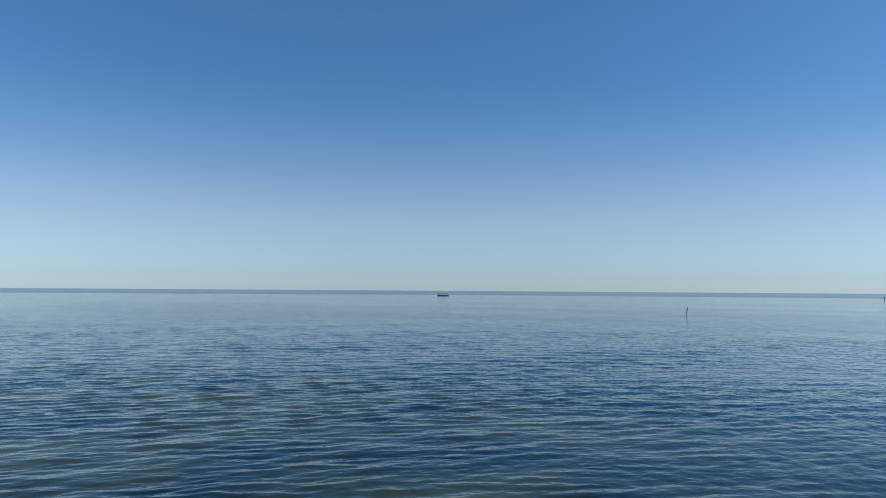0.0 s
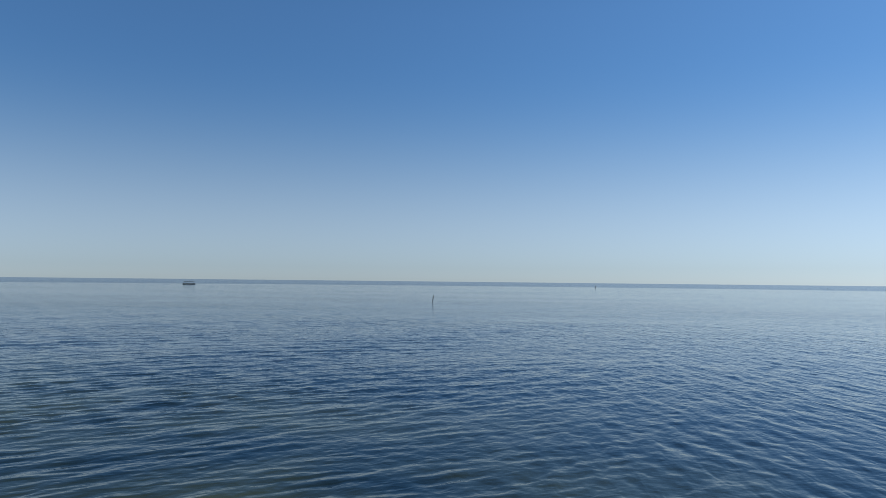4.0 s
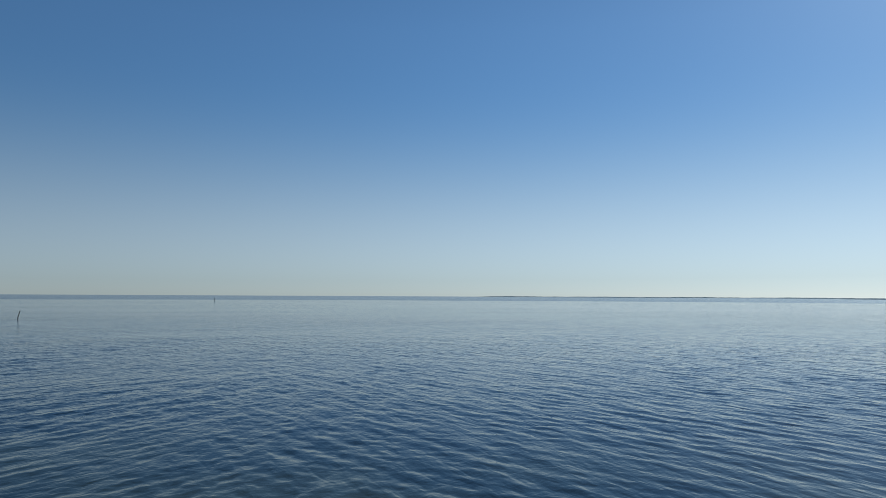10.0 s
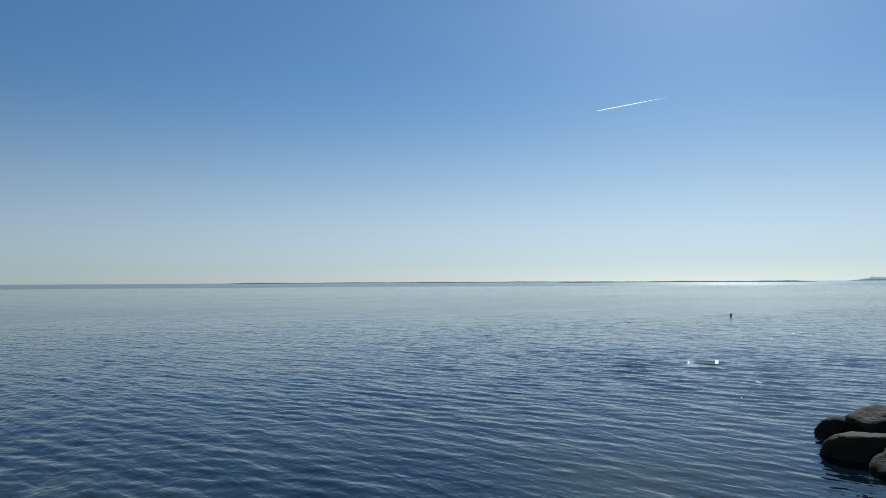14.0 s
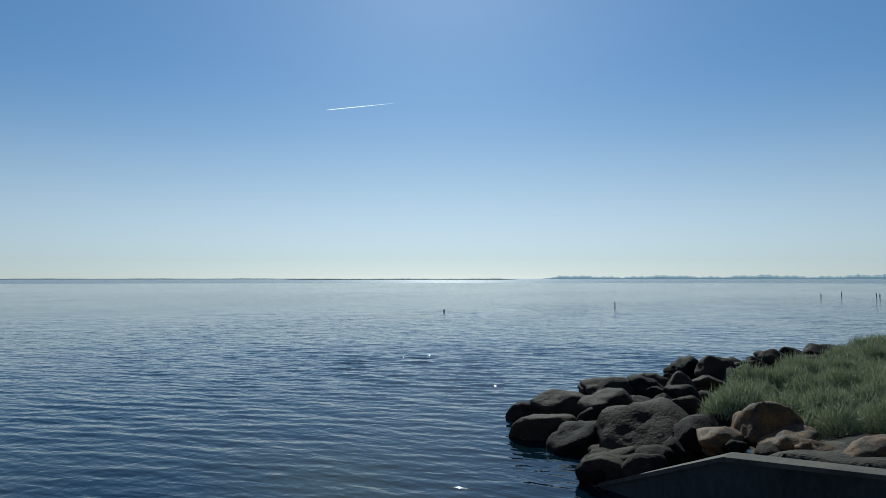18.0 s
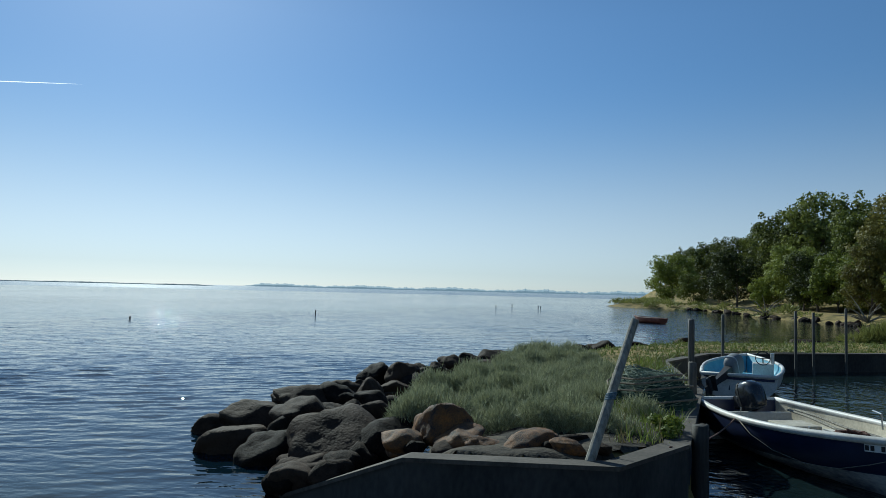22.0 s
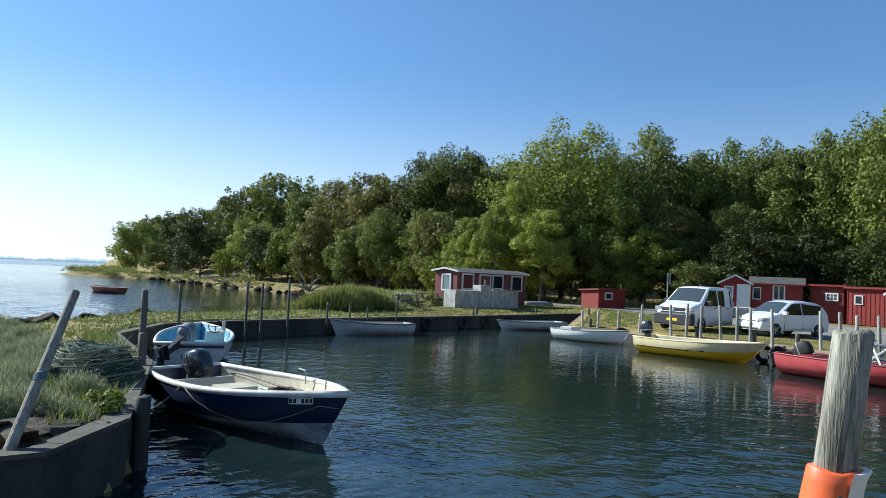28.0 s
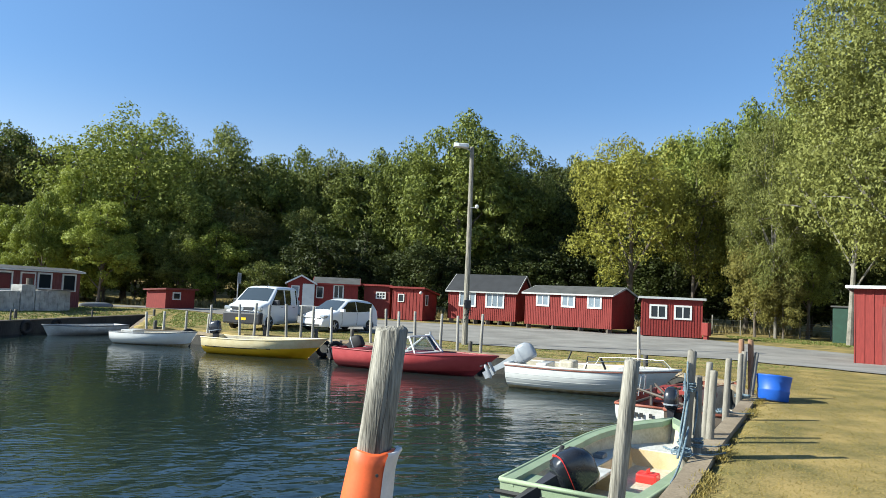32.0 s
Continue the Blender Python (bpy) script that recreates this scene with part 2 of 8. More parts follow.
DULL_RED = material("dull_red_plastic", (0.26, 0.03, 0.025), 0.6, vary=0.2, scale=5)
SEAT_TAN = material("yellowed_gelcoat", (0.46, 0.34, 0.18), 0.5, second=(0.62, 0.50, 0.32), scale=3)
ROPE_TAN = material("tan_rope", (0.20, 0.16, 0.11), 0.9, vary=0.3, scale=30)
NET_GREEN = material("green_fishing_net", (0.008, 0.020, 0.013), 0.95, second=(0.032, 0.075, 0.046), scale=14, bump=0.8, dist=0.04)
TAR_WOOD = material("tarred_timber", (0.012, 0.011, 0.010), 0.75, second=(0.04, 0.036, 0.03), scale=4, fine=40, bump=0.6, streak=(6, 6, 0.6))
NET_BROWN = material("brown_fishing_net", (0.10, 0.045, 0.03), 0.9, vary=0.3, scale=20)
SIGN_GREEN = material("green_sign_board", (0.02, 0.22, 0.09), 0.5, vary=0.08)


# ---- mesh tools ----
def mesh_of(bm, name, mat, smooth=False):
    bmesh.ops.recalc_face_normals(bm, faces=bm.faces)
    me = bpy.data.meshes.new(name)
    bm.to_mesh(me)
    bm.free()
    for m in (mat if isinstance(mat, (list, tuple)) else [mat]):
        me.materials.append(m)
    if smooth:
        me.shade_smooth()
    return me


def part(name, bm, mat, parent, label="", smooth=False):
    ob = new(name, mesh_of(bm, name, mat, smooth))
    ob.parent = parent
    return tagged(ob, label)


def share(name, me, parent, m, label=""):
    ob = new(name, me)
    ob.parent = parent
    ob.matrix_basis = m
    return tagged(ob, label)


def thing(name, label, category, m=None, group="", kind=""):
    ob = new(name)
    ob.empty_display_size = 0.2
    if m is not None:
        ob.matrix_basis = m
    return tagged(ob, label, category, group, kind)


def solid(name, bm, mat, label, category, group="", kind="", smooth=False, m=None):
    ob = new(name, mesh_of(bm, name, mat, smooth))
    if m is not None:
        ob.matrix_basis = m
    return tagged(ob, label, category, group, kind)


def add_box(bm, x0, y0, z0, x1, y1, z1, bevel=0.0):
    made = bmesh.ops.create_cube(bm, size=1.0)
    vs = made["verts"]
    for v in vs:
        v.co = Vector(((x0 + x1) / 2 + v.co.x * (x1 - x0), (y0 + y1) / 2 + v.co.y * (y1 - y0), (z0 + z1) / 2 + v.co.z * (z1 - z0)))
    if bevel:
        es = list({e for v in vs for e in v.link_edges})
        bmesh.ops.bevel(bm, geom=es, offset=bevel, segments=2, affect="EDGES", profile=0.6)
    return bm


def box(x0, y0, z0, x1, y1, z1, bevel=0.0):
    return add_box(bmesh.new(), x0, y0, z0, x1, y1, z1, bevel)


def add_tube(bm, pts, radius, seg=8, caps=True):
    """A round bar along points; radius is a number or one for each point."""
    pts = [Vector(p) for p in pts]
    rads = radius if isinstance(radius, (list, tuple)) else [radius] * len(pts)
    rings, side = [], None
    for i, p in enumerate(pts):
        d = (pts[min(i + 1, len(pts) - 1)] - pts[max(i - 1, 0)]).normalized()
        if side is None:
            side = d.cross(Vector((0, 0, 1)) if abs(d.z) < 0.9 else Vector((1, 0, 0))).normalized()
        side = (side - d * side.dot(d)).normalized()
        up = d.cross(side)
        rings.append([bm.verts.new(p + rads[i] * (math.cos(a) * side + math.sin(a) * up))
                      for a in (2 * math.pi * k / seg for k in range(seg))])
    for a, b in zip(rings, rings[1:]):
        for k in range(seg):
            bm.faces.new((a[k], a[(k + 1) % seg], b[(k + 1) % seg], b[k]))
    if caps:
        bm.faces.new(rings[0][::-1])
        bm.faces.new(rings[-1])
    return bm


def tube(pts, radius, seg=8):
    return add_tube(bmesh.new(), pts, radius, seg)


def add_loft(bm, rings, closed=True, caps=True):
    vs = [[bm.verts.new(p) for p in r] for r in rings]
    n = len(vs[0])
    for a, b in zip(vs, vs[1:]):
        for k in range(n if closed else n - 1):
            bm.faces.new((a[k], a[(k + 1) % n], b[(k + 1) % n], b[k]))
    if caps and closed:
        bm.faces.new(vs[0][::-1])
        bm.faces.new(vs[-1])
    return bm


def sag(a, b, drop, n=10):
    a, b = Vector(a), Vector(b)
    return [a.lerp(b, k / n) - Vector((0, 0, drop * 4 * (k / n) * (1 - k / n))) for k in range(n + 1)]


def from_arrays(name, verts, faces, mat, smooth=False):
    """A mesh from arrays of places and of faces with the same number of corners each."""
    me = bpy.data.meshes.new(name)
    me.vertices.add(len(verts))
    me.vertices.foreach_set("co", np.ascontiguousarray(verts, dtype=np.float32).ravel())
    k = faces.shape[1]
    me.loops.add(faces.size)
    me.loops.foreach_set("vertex_index", np.ascontiguousarray(faces, dtype=np.int32).ravel())
    me.polygons.add(len(faces))
    me.polygons.foreach_set("loop_start", np.arange(0, faces.size, k, dtype=np.int32))
    me.update(calc_edges=True)
    for m in (mat if isinstance(mat, (list, tuple)) else [mat]):
        me.materials.append(m)
    if smooth:
        me.shade_smooth()
    return me


def heading(x, y, z, az):
    """A pose whose +x points along the compass heading az (clockwise from +y)."""
    return pose(x, y, z, 0, 0, 90 - az)


def polar(az, d):
    return d * math.sin(radians(az)), d * math.cos(radians(az))

# ---- sea ----
def water_material():
    m = bpy.data.materials.new("sea_water")
    m.use_nodes = True
    n, l = m.node_tree.nodes, m.node_tree.links
    b = n["Principled BSDF"]
    b.inputs["IOR"].default_value = 1.333
    co = n.new("ShaderNodeTexCoord")

    def noise_at(scale, stretch, turn, detail, rough=0.5, warp=0.0):
        mp = n.new("ShaderNodeMapping")
        mp.vector_type = "TEXTURE"          # the long axis of the ripples lies along the heading turn
        mp.inputs["Rotation"].default_value = (0, 0, radians(90 - turn))
        mp.inputs["Scale"].default_value = stretch
        l.new(co.outputs["Object"], mp.inputs["Vector"])
        t = n.new("ShaderNodeTexNoise")
        t.inputs["Scale"].default_value, t.inputs["Detail"].default_value = scale, detail
        t.inputs["Roughness"].default_value, t.inputs["Distortion"].default_value = rough, warp
        l.new(mp.outputs[0], t.inputs["Vector"])
        return t.outputs["Fac"]

    def math_node(op, a, b2=None, c=None):
        k = n.new("ShaderNodeMath")
        k.operation = op
        for i, v in enumerate((a, b2, c)):
            if v is None:
                continue
            if isinstance(v, (int, float)):
                k.inputs[i].default_value = v
            else:
                l.new(v, k.inputs[i])
        return k.outputs[0]

    def span(v, lo, hi):
        k = n.new("ShaderNodeMapRange")
        k.interpolation_type = "SMOOTHSTEP"
        k.inputs["From Min"].default_value, k.inputs["From Max"].default_value = lo, hi
        l.new(v, k.inputs["Value"])
        return k.outputs["Result"]

    sep = n.new("ShaderNodeSeparateXYZ")
    l.new(co.outputs["Object"], sep.inputs[0])
    # the wind waves bend round the head of the pier: two trains that pass into one another
    bearing = math_node("ARCTAN2", sep.outputs["X"], sep.outputs["Y"])
    north = math_node("SUBTRACT", 1.0, span(bearing, 0.25, 1.0))
    east = span(bearing, 0.05, 0.75)
    train_a = noise_at(3.8, (3.6, 1.0, 1), 80, 2, 0.5, 0.3)
    train_b = noise_at(3.4, (3.2, 1.0, 1), 24, 2, 0.5, 0.3)
    cross = noise_at(4.6, (3.0, 1.0, 1), 152, 1.5, 0.45, 0.3)
    small = noise_at(6.5, (3.4, 1.0, 1), 48, 1.5)
    fine = noise_at(11.0, (3.0, 1.0, 1), 100, 2)
    swell = noise_at(0.8, (2.5, 1.0, 1), 10, 1)
    far = n.new("ShaderNodeVectorMath")
    far.operation = "LENGTH"
    l.new(co.outputs["Object"], far.inputs[0])
    out = far.outputs["Value"]
    calm = span(out, 9.0, 19.0)
    # how open the water is: the basin lies in the lee of the moles
    lee = span(math_node("MULTIPLY_ADD", sep.outputs["X"], 1.05, math_node("MULTIPLY", sep.outputs["Y"], 1.0)), -4.5, 1.0)
    lee = math_node("MULTIPLY_ADD", lee, math_node("MULTIPLY_ADD", calm, 0.18, 0.72), math_node("MULTIPLY_ADD", calm, -0.18, 0.28))
    # patches of wind on the open water
    wind = span(noise_at(0.045, (2.5, 1.0, 1), 120, 3), 0.38, 0.62)
    wind = math_node("MULTIPLY_ADD", wind, 0.45, 0.7)
    h = math_node("ADD", math_node("MULTIPLY", train_a, math_node("MULTIPLY", north, 0.29)), math_node("MULTIPLY", train_b, math_node("MULTIPLY_ADD", east, 0.27, 0.07)))
    h = math_node("MULTIPLY_ADD", cross, 0.12, h)
    h = math_node("MULTIPLY_ADD", small, 0.13, h)
    h = math_node("MULTIPLY_ADD", swell, 0.40, h)
    h = math_node("MULTIPLY", h, math_node("MULTIPLY", math_node("MULTIPLY", lee, wind), math_node("MULTIPLY_ADD", span(out, 10.0, 40.0), 0.55, 0.55)))
    h = math_node("ADD", math_node("MULTIPLY", fine, math_node("MULTIPLY_ADD", lee, 0.005, 0.020)), h)
    # ripples too small to tell apart: calm inshore, ruffled beyond the shallows
    ruffled = span(math_node("MULTIPLY_ADD", noise_at(0.01, (3.0, 1.0, 1), 90, 2), 60.0, out), 370.0, 430.0)
    grit = math_node("MULTIPLY_ADD", span(out, 26.0, 60.0), 0.045, 0.022)
    grit = math_node("MULTIPLY_ADD", span(out, 75.0, 140.0), -0.015, grit)
    sheltered = math_node("MULTIPLY", math_node("SUBTRACT", 1.0, span(sep.outputs["Y"], -3.0, 2.0)), math_node("SUBTRACT", 1.0, span(math_node("MULTIPLY_ADD", sep.outputs["X"], 1.05, sep.outputs["Y"]), -4.0, 4.0)))
    grit = math_node("MULTIPLY", grit, math_node("MULTIPLY_ADD", sheltered, -0.80, 1.0))
    l.new(math_node("MULTIPLY_ADD", ruffled, 0.11, grit), b.inputs["Roughness"])
    l.new(math_node("MULTIPLY_ADD", sheltered, 0.06, 1.333), b.inputs["IOR"])
    # short cat's-paws that cross the basin
    paws = span(noise_at(0.16, (2.2, 1.0, 1), 60, 2), 0.36, 0.60)
    basin_wave = math_node("ADD", math_node("MULTIPLY", noise_at(3.0, (3.2, 1.0, 1), 100, 1.5, 0.5, 0.4), 0.15), math_node("MULTIPLY", noise_at(9.5, (3.2, 1.0, 1), 84, 1.5, 0.5, 0.4), 0.095))
    h = math_node("ADD", h, math_node("MULTIPLY", basin_wave, math_node("MULTIPLY", math_node("MULTIPLY", sheltered, math_node("MULTIPLY_ADD", calm, -0.5, 1.0)), math_node("MULTIPLY_ADD", paws, 0.85, 0.35))))
    bp = n.new("ShaderNodeBump")
    bp.inputs["Strength"].default_value, bp.inputs["Distance"].default_value = 1.0, 0.15
    l.new(h, bp.inputs["Height"])
    l.new(bp.outputs[0], b.inputs["Normal"])
    # weed and sand on the shallow bed
    bed = n.new("ShaderNodeValToRGB")
    e = bed.color_ramp.elements
    e[0].position, e[0].color = 0.40, (0.006, 0.014, 0.018, 1)
    e[1].position, e[1].color = 0.60, (0.050, 0.054, 0.022, 1)
    l.new(noise_at(0.22, (1, 1, 1), 0, 4), bed.inputs[0])
    deep = n.new("ShaderNodeMix")
    deep.data_type = "RGBA"
    deep.inputs["B"].default_value = (0.003, 0.011, 0.020, 1)
    shallow = span(math_node("MULTIPLY_ADD", sep.outputs["X"], 1.5, sep.outputs["Y"]), 7.0, 26.0)
    basin = math_node("SUBTRACT", 1.0, span(sep.outputs["Y"], -3.0, 2.0))
    l.new(math_node("MAXIMUM", shallow, basin), deep.inputs["Factor"])
    l.new(bed.outputs[0], deep.inputs["A"])
    murk = n.new("ShaderNodeMix")          # turbid water in the basin
    murk.data_type = "RGBA"
    murk.inputs["B"].default_value = (0.012, 0.022, 0.022, 1)
    l.new(math_node("MULTIPLY", basin, math_node("SUBTRACT", 1.0, span(math_node("MULTIPLY_ADD", sep.outputs["X"], 1.05, sep.outputs["Y"]), -4.0, 4.0))), murk.inputs["Factor"])
    l.new(deep.outputs["Result"], murk.inputs["A"])
    l.new(murk.outputs["Result"], b.inputs["Base Color"])
    return m


def wave_height(x, y):
    """Short wind waves: two trains that bend round the head of the pier, and a weaker cross sea."""
    r = random.Random(41)
    reach = np.hypot(x, y)
    bearing = np.arctan2(x, y)

    def ease(v, lo, hi):
        t = np.clip((v - lo) / (hi - lo), 0, 1)
        return t * t * (3 - 2 * t)
    total = np.zeros_like(x)
    for crest, count, spread, slope, share in ((74, 20, 17, 0.105, 1 - ease(bearing, 0.15, 1.1)), (34, 20, 17, 0.074, 0.25 + 0.75 * ease(bearing, 0.05, 0.75)), (150, 10, 16, 0.022, np.ones_like(x))):
        train = np.zeros_like(x)
        for _ in range(count):
            way = radians(crest + 90 + r.gauss(0, spread))
            length = 0.17 + 0.48 * r.random() ** 1.4
            k = 6.2832 / length
            tall = slope * math.sqrt(2 / count) / k
            train += tall * np.sin((x * math.sin(way) + y * math.cos(way)) * k + r.uniform(0, 6.28)) * (1 - ease(reach, 30 * length + 6, 95 * length + 16))
        for _ in range(8):                     # longer waves that carry on further out
            way = radians(crest + 90 + r.gauss(0, spread * 0.8))
            k = 6.2832 / r.uniform(0.8, 1.5)
            train += slope * 0.32 * math.sqrt(2 / 8) / k * np.sin((x * math.sin(way) + y * math.cos(way)) * k + r.uniform(0, 6.28)) * (1 - ease(reach, 30, 110))
        total += train * share
    patch = 0.0
    for _ in range(5):
        way = r.uniform(0, 6.28)
        patch = patch + np.sin((x * math.sin(way) + y * math.cos(way)) * r.uniform(0.35, 1.1) + r.uniform(0, 6.28))
    lee = 0.45 - 0.27 * ease(reach, 9, 19)
    lee = lee + (1 - lee) * ease(1.05 * x + y, -4.5, 1.0)
    gust = 1 + 0.75 * np.exp(-((x - 21) ** 2 + (y + 1) ** 2) / 40) - 0.60 * np.exp(-((x - 8.5) ** 2 + (y - 0.5) ** 2) / 26)
    return total * lee * gust * (1 + 0.12 * patch)


turns = np.radians(np.concatenate([np.arange(-37, 236, 0.46), np.arange(236, 322.9, 6.0)]))
reaches = np.concatenate([[0.01, 1.0, 2.0, 3.5], 5.0 * 1.0052 ** np.arange(0, 318), 26.0 * 1.008 ** np.arange(0, 136), 77.0 * 1.3 ** np.arange(0, 17)])
reaches[-1] = 4900.0
R, T = np.meshgrid(reaches, turns, indexing="ij")
wx, wy = R * np.sin(T), R * np.cos(T)
wz = wave_height(wx.ravel(), wy.ravel())
nt, nr = len(turns), len(reaches)
row, col = (v.ravel() for v in np.meshgrid(np.arange(nr - 1), np.arange(nt), indexing="ij"))
nxt = (col + 1) % nt
cells = np.stack([row * nt + col, (row + 1) * nt + col, (row + 1) * nt + nxt, row * nt + nxt], 1)[:, ::-1]
sea = new("water", from_arrays("water", np.stack([wx.ravel(), wy.ravel(), wz], 1), cells, water_material(), True))
tagged(sea, "calm blue sea water with small wind ripples", "water", kind="structure")

# ---- land ----
# the shoreline and the quay edges, clockwise seen from above
PENINSULA_QUAY = [(8.30, -2.15), (6.80, -3.0), (5.70, -4.83), (6.16, -6.22), (9.8, -10.3), (14.2, -13.7), (16.0, -17.2), (15.7, -20.5), (14.7, -24.5), (11.9, -32.0), (8.2, -45.0)]
EAST_QUAY = [(8.2, -45.0), (6.6, -32.4), (4.3, -31.8), (2.4, -29.7), (1.3, -29.1), (-1.2, -28.3), (-2.6, -26.7), (-6.2, -23.1), (-10.4, -18.5)]
PIER_QUAY = [(-10.4, -18.5), (-10.5, -15.6), (-9.25, -13.05), (-7.3, -10.75), (-5.1, -8.2), (-3.75, -6.55), (0.1, -2.0), (1.2, -0.6), (1.0, 1.2), (-2.0, 2.0), (-6.5, 1.4)]
SHORE = [(-12, 0), (-60, -6), (-420, -60), (-420, -420), (190, -420), (200, -230), (158, -146), (128, -114), (112, -93), (104, -90),
         (88, -93), (76, -86), (58, -72), (44, -66), (36, -58), (27, -45), (21.5, -31), (21.3, -27.8), (21.7, -20.5), (19.8, -14.6), (18.1, -10.9), (15.2, -8.2), (12.4, -5.8), (9.8, -4.9), (8.3, -4.3), (7.3, -3.8)]
LAND = PENINSULA_QUAY[1:] + EAST_QUAY[1:] + PIER_QUAY[1:] + SHORE


def inside_distance(px, py, poly):
    """Signed distance to an outline, positive inside, for arrays of places."""
    best = np.full(px.shape, 1e9)
    odd = np.zeros(px.shape, bool)
    for (ax, ay), (bx, by) in zip(poly, poly[1:] + poly[:1]):
        dx, dy = bx - ax, by - ay
        t = np.clip(((px - ax) * dx + (py - ay) * dy) / (dx * dx + dy * dy), 0, 1)
        best = np.minimum(best, np.hypot(px - ax - t * dx, py - ay - t * dy))
        if dy:
            odd ^= ((ay > py) != (by > py)) & (px < ax + dx * (py - ay) / dy)
    return np.where(odd, best, -best)


def smooth01(t):
    t = np.clip(t, 0, 1)
    return t * t * (3 - 2 * t)


def wavy(x, y, s, seed):
    """Cheap smooth unevenness in -1..1."""
    r = random.Random(seed)
    out = np.zeros_like(x)
    for _ in range(6):
        a, p, k = r.uniform(0, 6.28), r.uniform(0, 6.28), r.uniform(0.6, 1.7) / s
        out += np.sin((x * math.cos(a) + y * math.sin(a)) * k * 6.28 + p)
    return out / 6


def ground_height(x, y):
    x, y = np.asarray(x, float), np.asarray(y, float)
    d = inside_distance(x, y, LAND)
    # steep behind the quay walls, a gentle beach along natural shores
    quay = np.minimum(-inside_quay(x, y), 1e9)
    z = np.where((quay < 1.2) | ((quay < d + 0.05) & (x < 3)), -0.55 + 1.13 * smooth01(d / 0.16), -0.55 + 1.13 * smooth01(d / 2.2 * 0.5 + 0.5))
    away = np.hypot(x, y)
    z = z + (0.012 + 0.028 * smooth01((np.hypot(x, y) - 16) / 14)) * wavy(x, y, 6, 3) * smooth01(d / 2) + 0.09 * smooth01((y + 24) / 5) * smooth01(d / 0.3)
    z = z + 0.13 * smooth01((away - 33) / 9) * smooth01(d / 3)      # the land rises a little behind the road
    # the wooded hill
    az = np.degrees(np.arctan2(x, y)) % 360
    start = np.interp(az, [120, 132, 140, 150, 160, 175, 200, 230, 300], [190, 190, 122, 92, 74, 68, 66, 60, 70])
    z = z + 13.0 * smooth01((away - start) / 90.0) * smooth01(d / 6)
    return z


def inside_quay(x, y):
    best = np.full(np.shape(x), 1e9)
    for line in (PENINSULA_QUAY, EAST_QUAY, PIER_QUAY):
        for (ax, ay), (bx, by) in zip(line, line[1:]):
            dx, dy = bx - ax, by - ay
            t = np.clip(((x - ax) * dx + (y - ay) * dy) / (dx * dx + dy * dy), 0, 1)
            best = np.minimum(best, np.hypot(x - ax - t * dx, y - ay - t * dy))
    return -best


def ground_at(x, y):
    return float(ground_height(np.array([x]), np.array([y]))[0])


def grass_material():
    m = material("short_grass", (0.100, 0.094, 0.032), 0.9, second=(0.350, 0.252, 0.094), scale=1.1, fine=34, bump=0.8, dist=0.03, spec=0.2)
    return m


GRASS = grass_material()
GRAVEL = material("gravel_road", (0.17, 0.16, 0.145), 0.95, second=(0.29, 0.275, 0.25), scale=0.6, fine=30, bump=0.4, dist=0.02, spec=0.2)
gx = np.concatenate([np.arange(-420, -40, 10), np.arange(-40, -16, 1.0), np.arange(-16, 24, 0.3), np.arange(24, 60, 1.0), np.arange(60, 201, 5)])
gy = np.concatenate([np.arange(-420, -120, 10), np.arange(-120, -62, 2.0), np.arange(-62, -34, 0.6), np.arange(-34, 4, 0.3), [4, 8, 14]])
X, Y = np.meshgrid(gx, gy)
Z = ground_height(X.ravel(), Y.ravel())
nx, ny = len(gx), len(gy)
idx = (np.arange(ny - 1)[:, None] * nx + np.arange(nx - 1)[None, :]).ravel()
quads = np.stack([idx, idx + 1, idx + 1 + nx, idx + nx], 1)
keep = (Z[quads] > -0.54).any(1)
ground = new("ground", from_arrays("ground", np.stack([X.ravel(), Y.ravel(), Z], 1), quads[keep], GRASS, True))
tagged(ground, "short dry summer grass on low harbour land", "ground", kind="structure")


# ---- road and parking strip, a thin layer over the grass ----
def strip(name, left, right, mat, label, category, lift=0.03, seg=60, edge=0.25):
    """A ribbon between two edge lines, following the ground."""
    def along(line, n):
        p = np.array(line, float)
        s = np.concatenate([[0], np.cumsum(np.hypot(*np.diff(p, axis=0).T))])
        u = np.linspace(0, s[-1], n)
        return np.interp(u, s, p[:, 0]), np.interp(u, s, p[:, 1])
    ax, ay = along(left, seg)
    bx, by = along(right, seg)
    r = random.Random(5)
    k = 12
    wob = np.array([r.uniform(-edge, edge) for _ in range(seg)])
    u = np.linspace(0, 1, k)[:, None]
    px = (ax + wob)[None] * (1 - u) + bx[None] * u
    py = (ay - wob)[None] * (1 - u) + (by + wob)[None] * u
    pz = ground_height(px.ravel(), py.ravel()) + lift
    i = (np.arange(k - 1)[:, None] * seg + np.arange(seg - 1)[None, :]).ravel()
    me = from_arrays(name, np.stack([px.ravel(), py.ravel(), pz], 1), np.stack([i, i + 1, i + 1 + seg, i + seg], 1), mat, True)
    return tagged(new(name, me), label, category, kind="structure")


strip("road", [(14, -53), (8, -52), (2.0, -43.0), (-3, -34), (-7.5, -27.4), (-9.5, -25.6), (-16, -23.0), (-17, -18.4), (-26, -10)],
      [(14, -57), (5, -57), (-3, -49), (-7, -44), (-20, -40), (-24.5, -29), (-29, -21), (-36, -14)], GRAVEL, "pale grey gravel road along the harbour", "road")


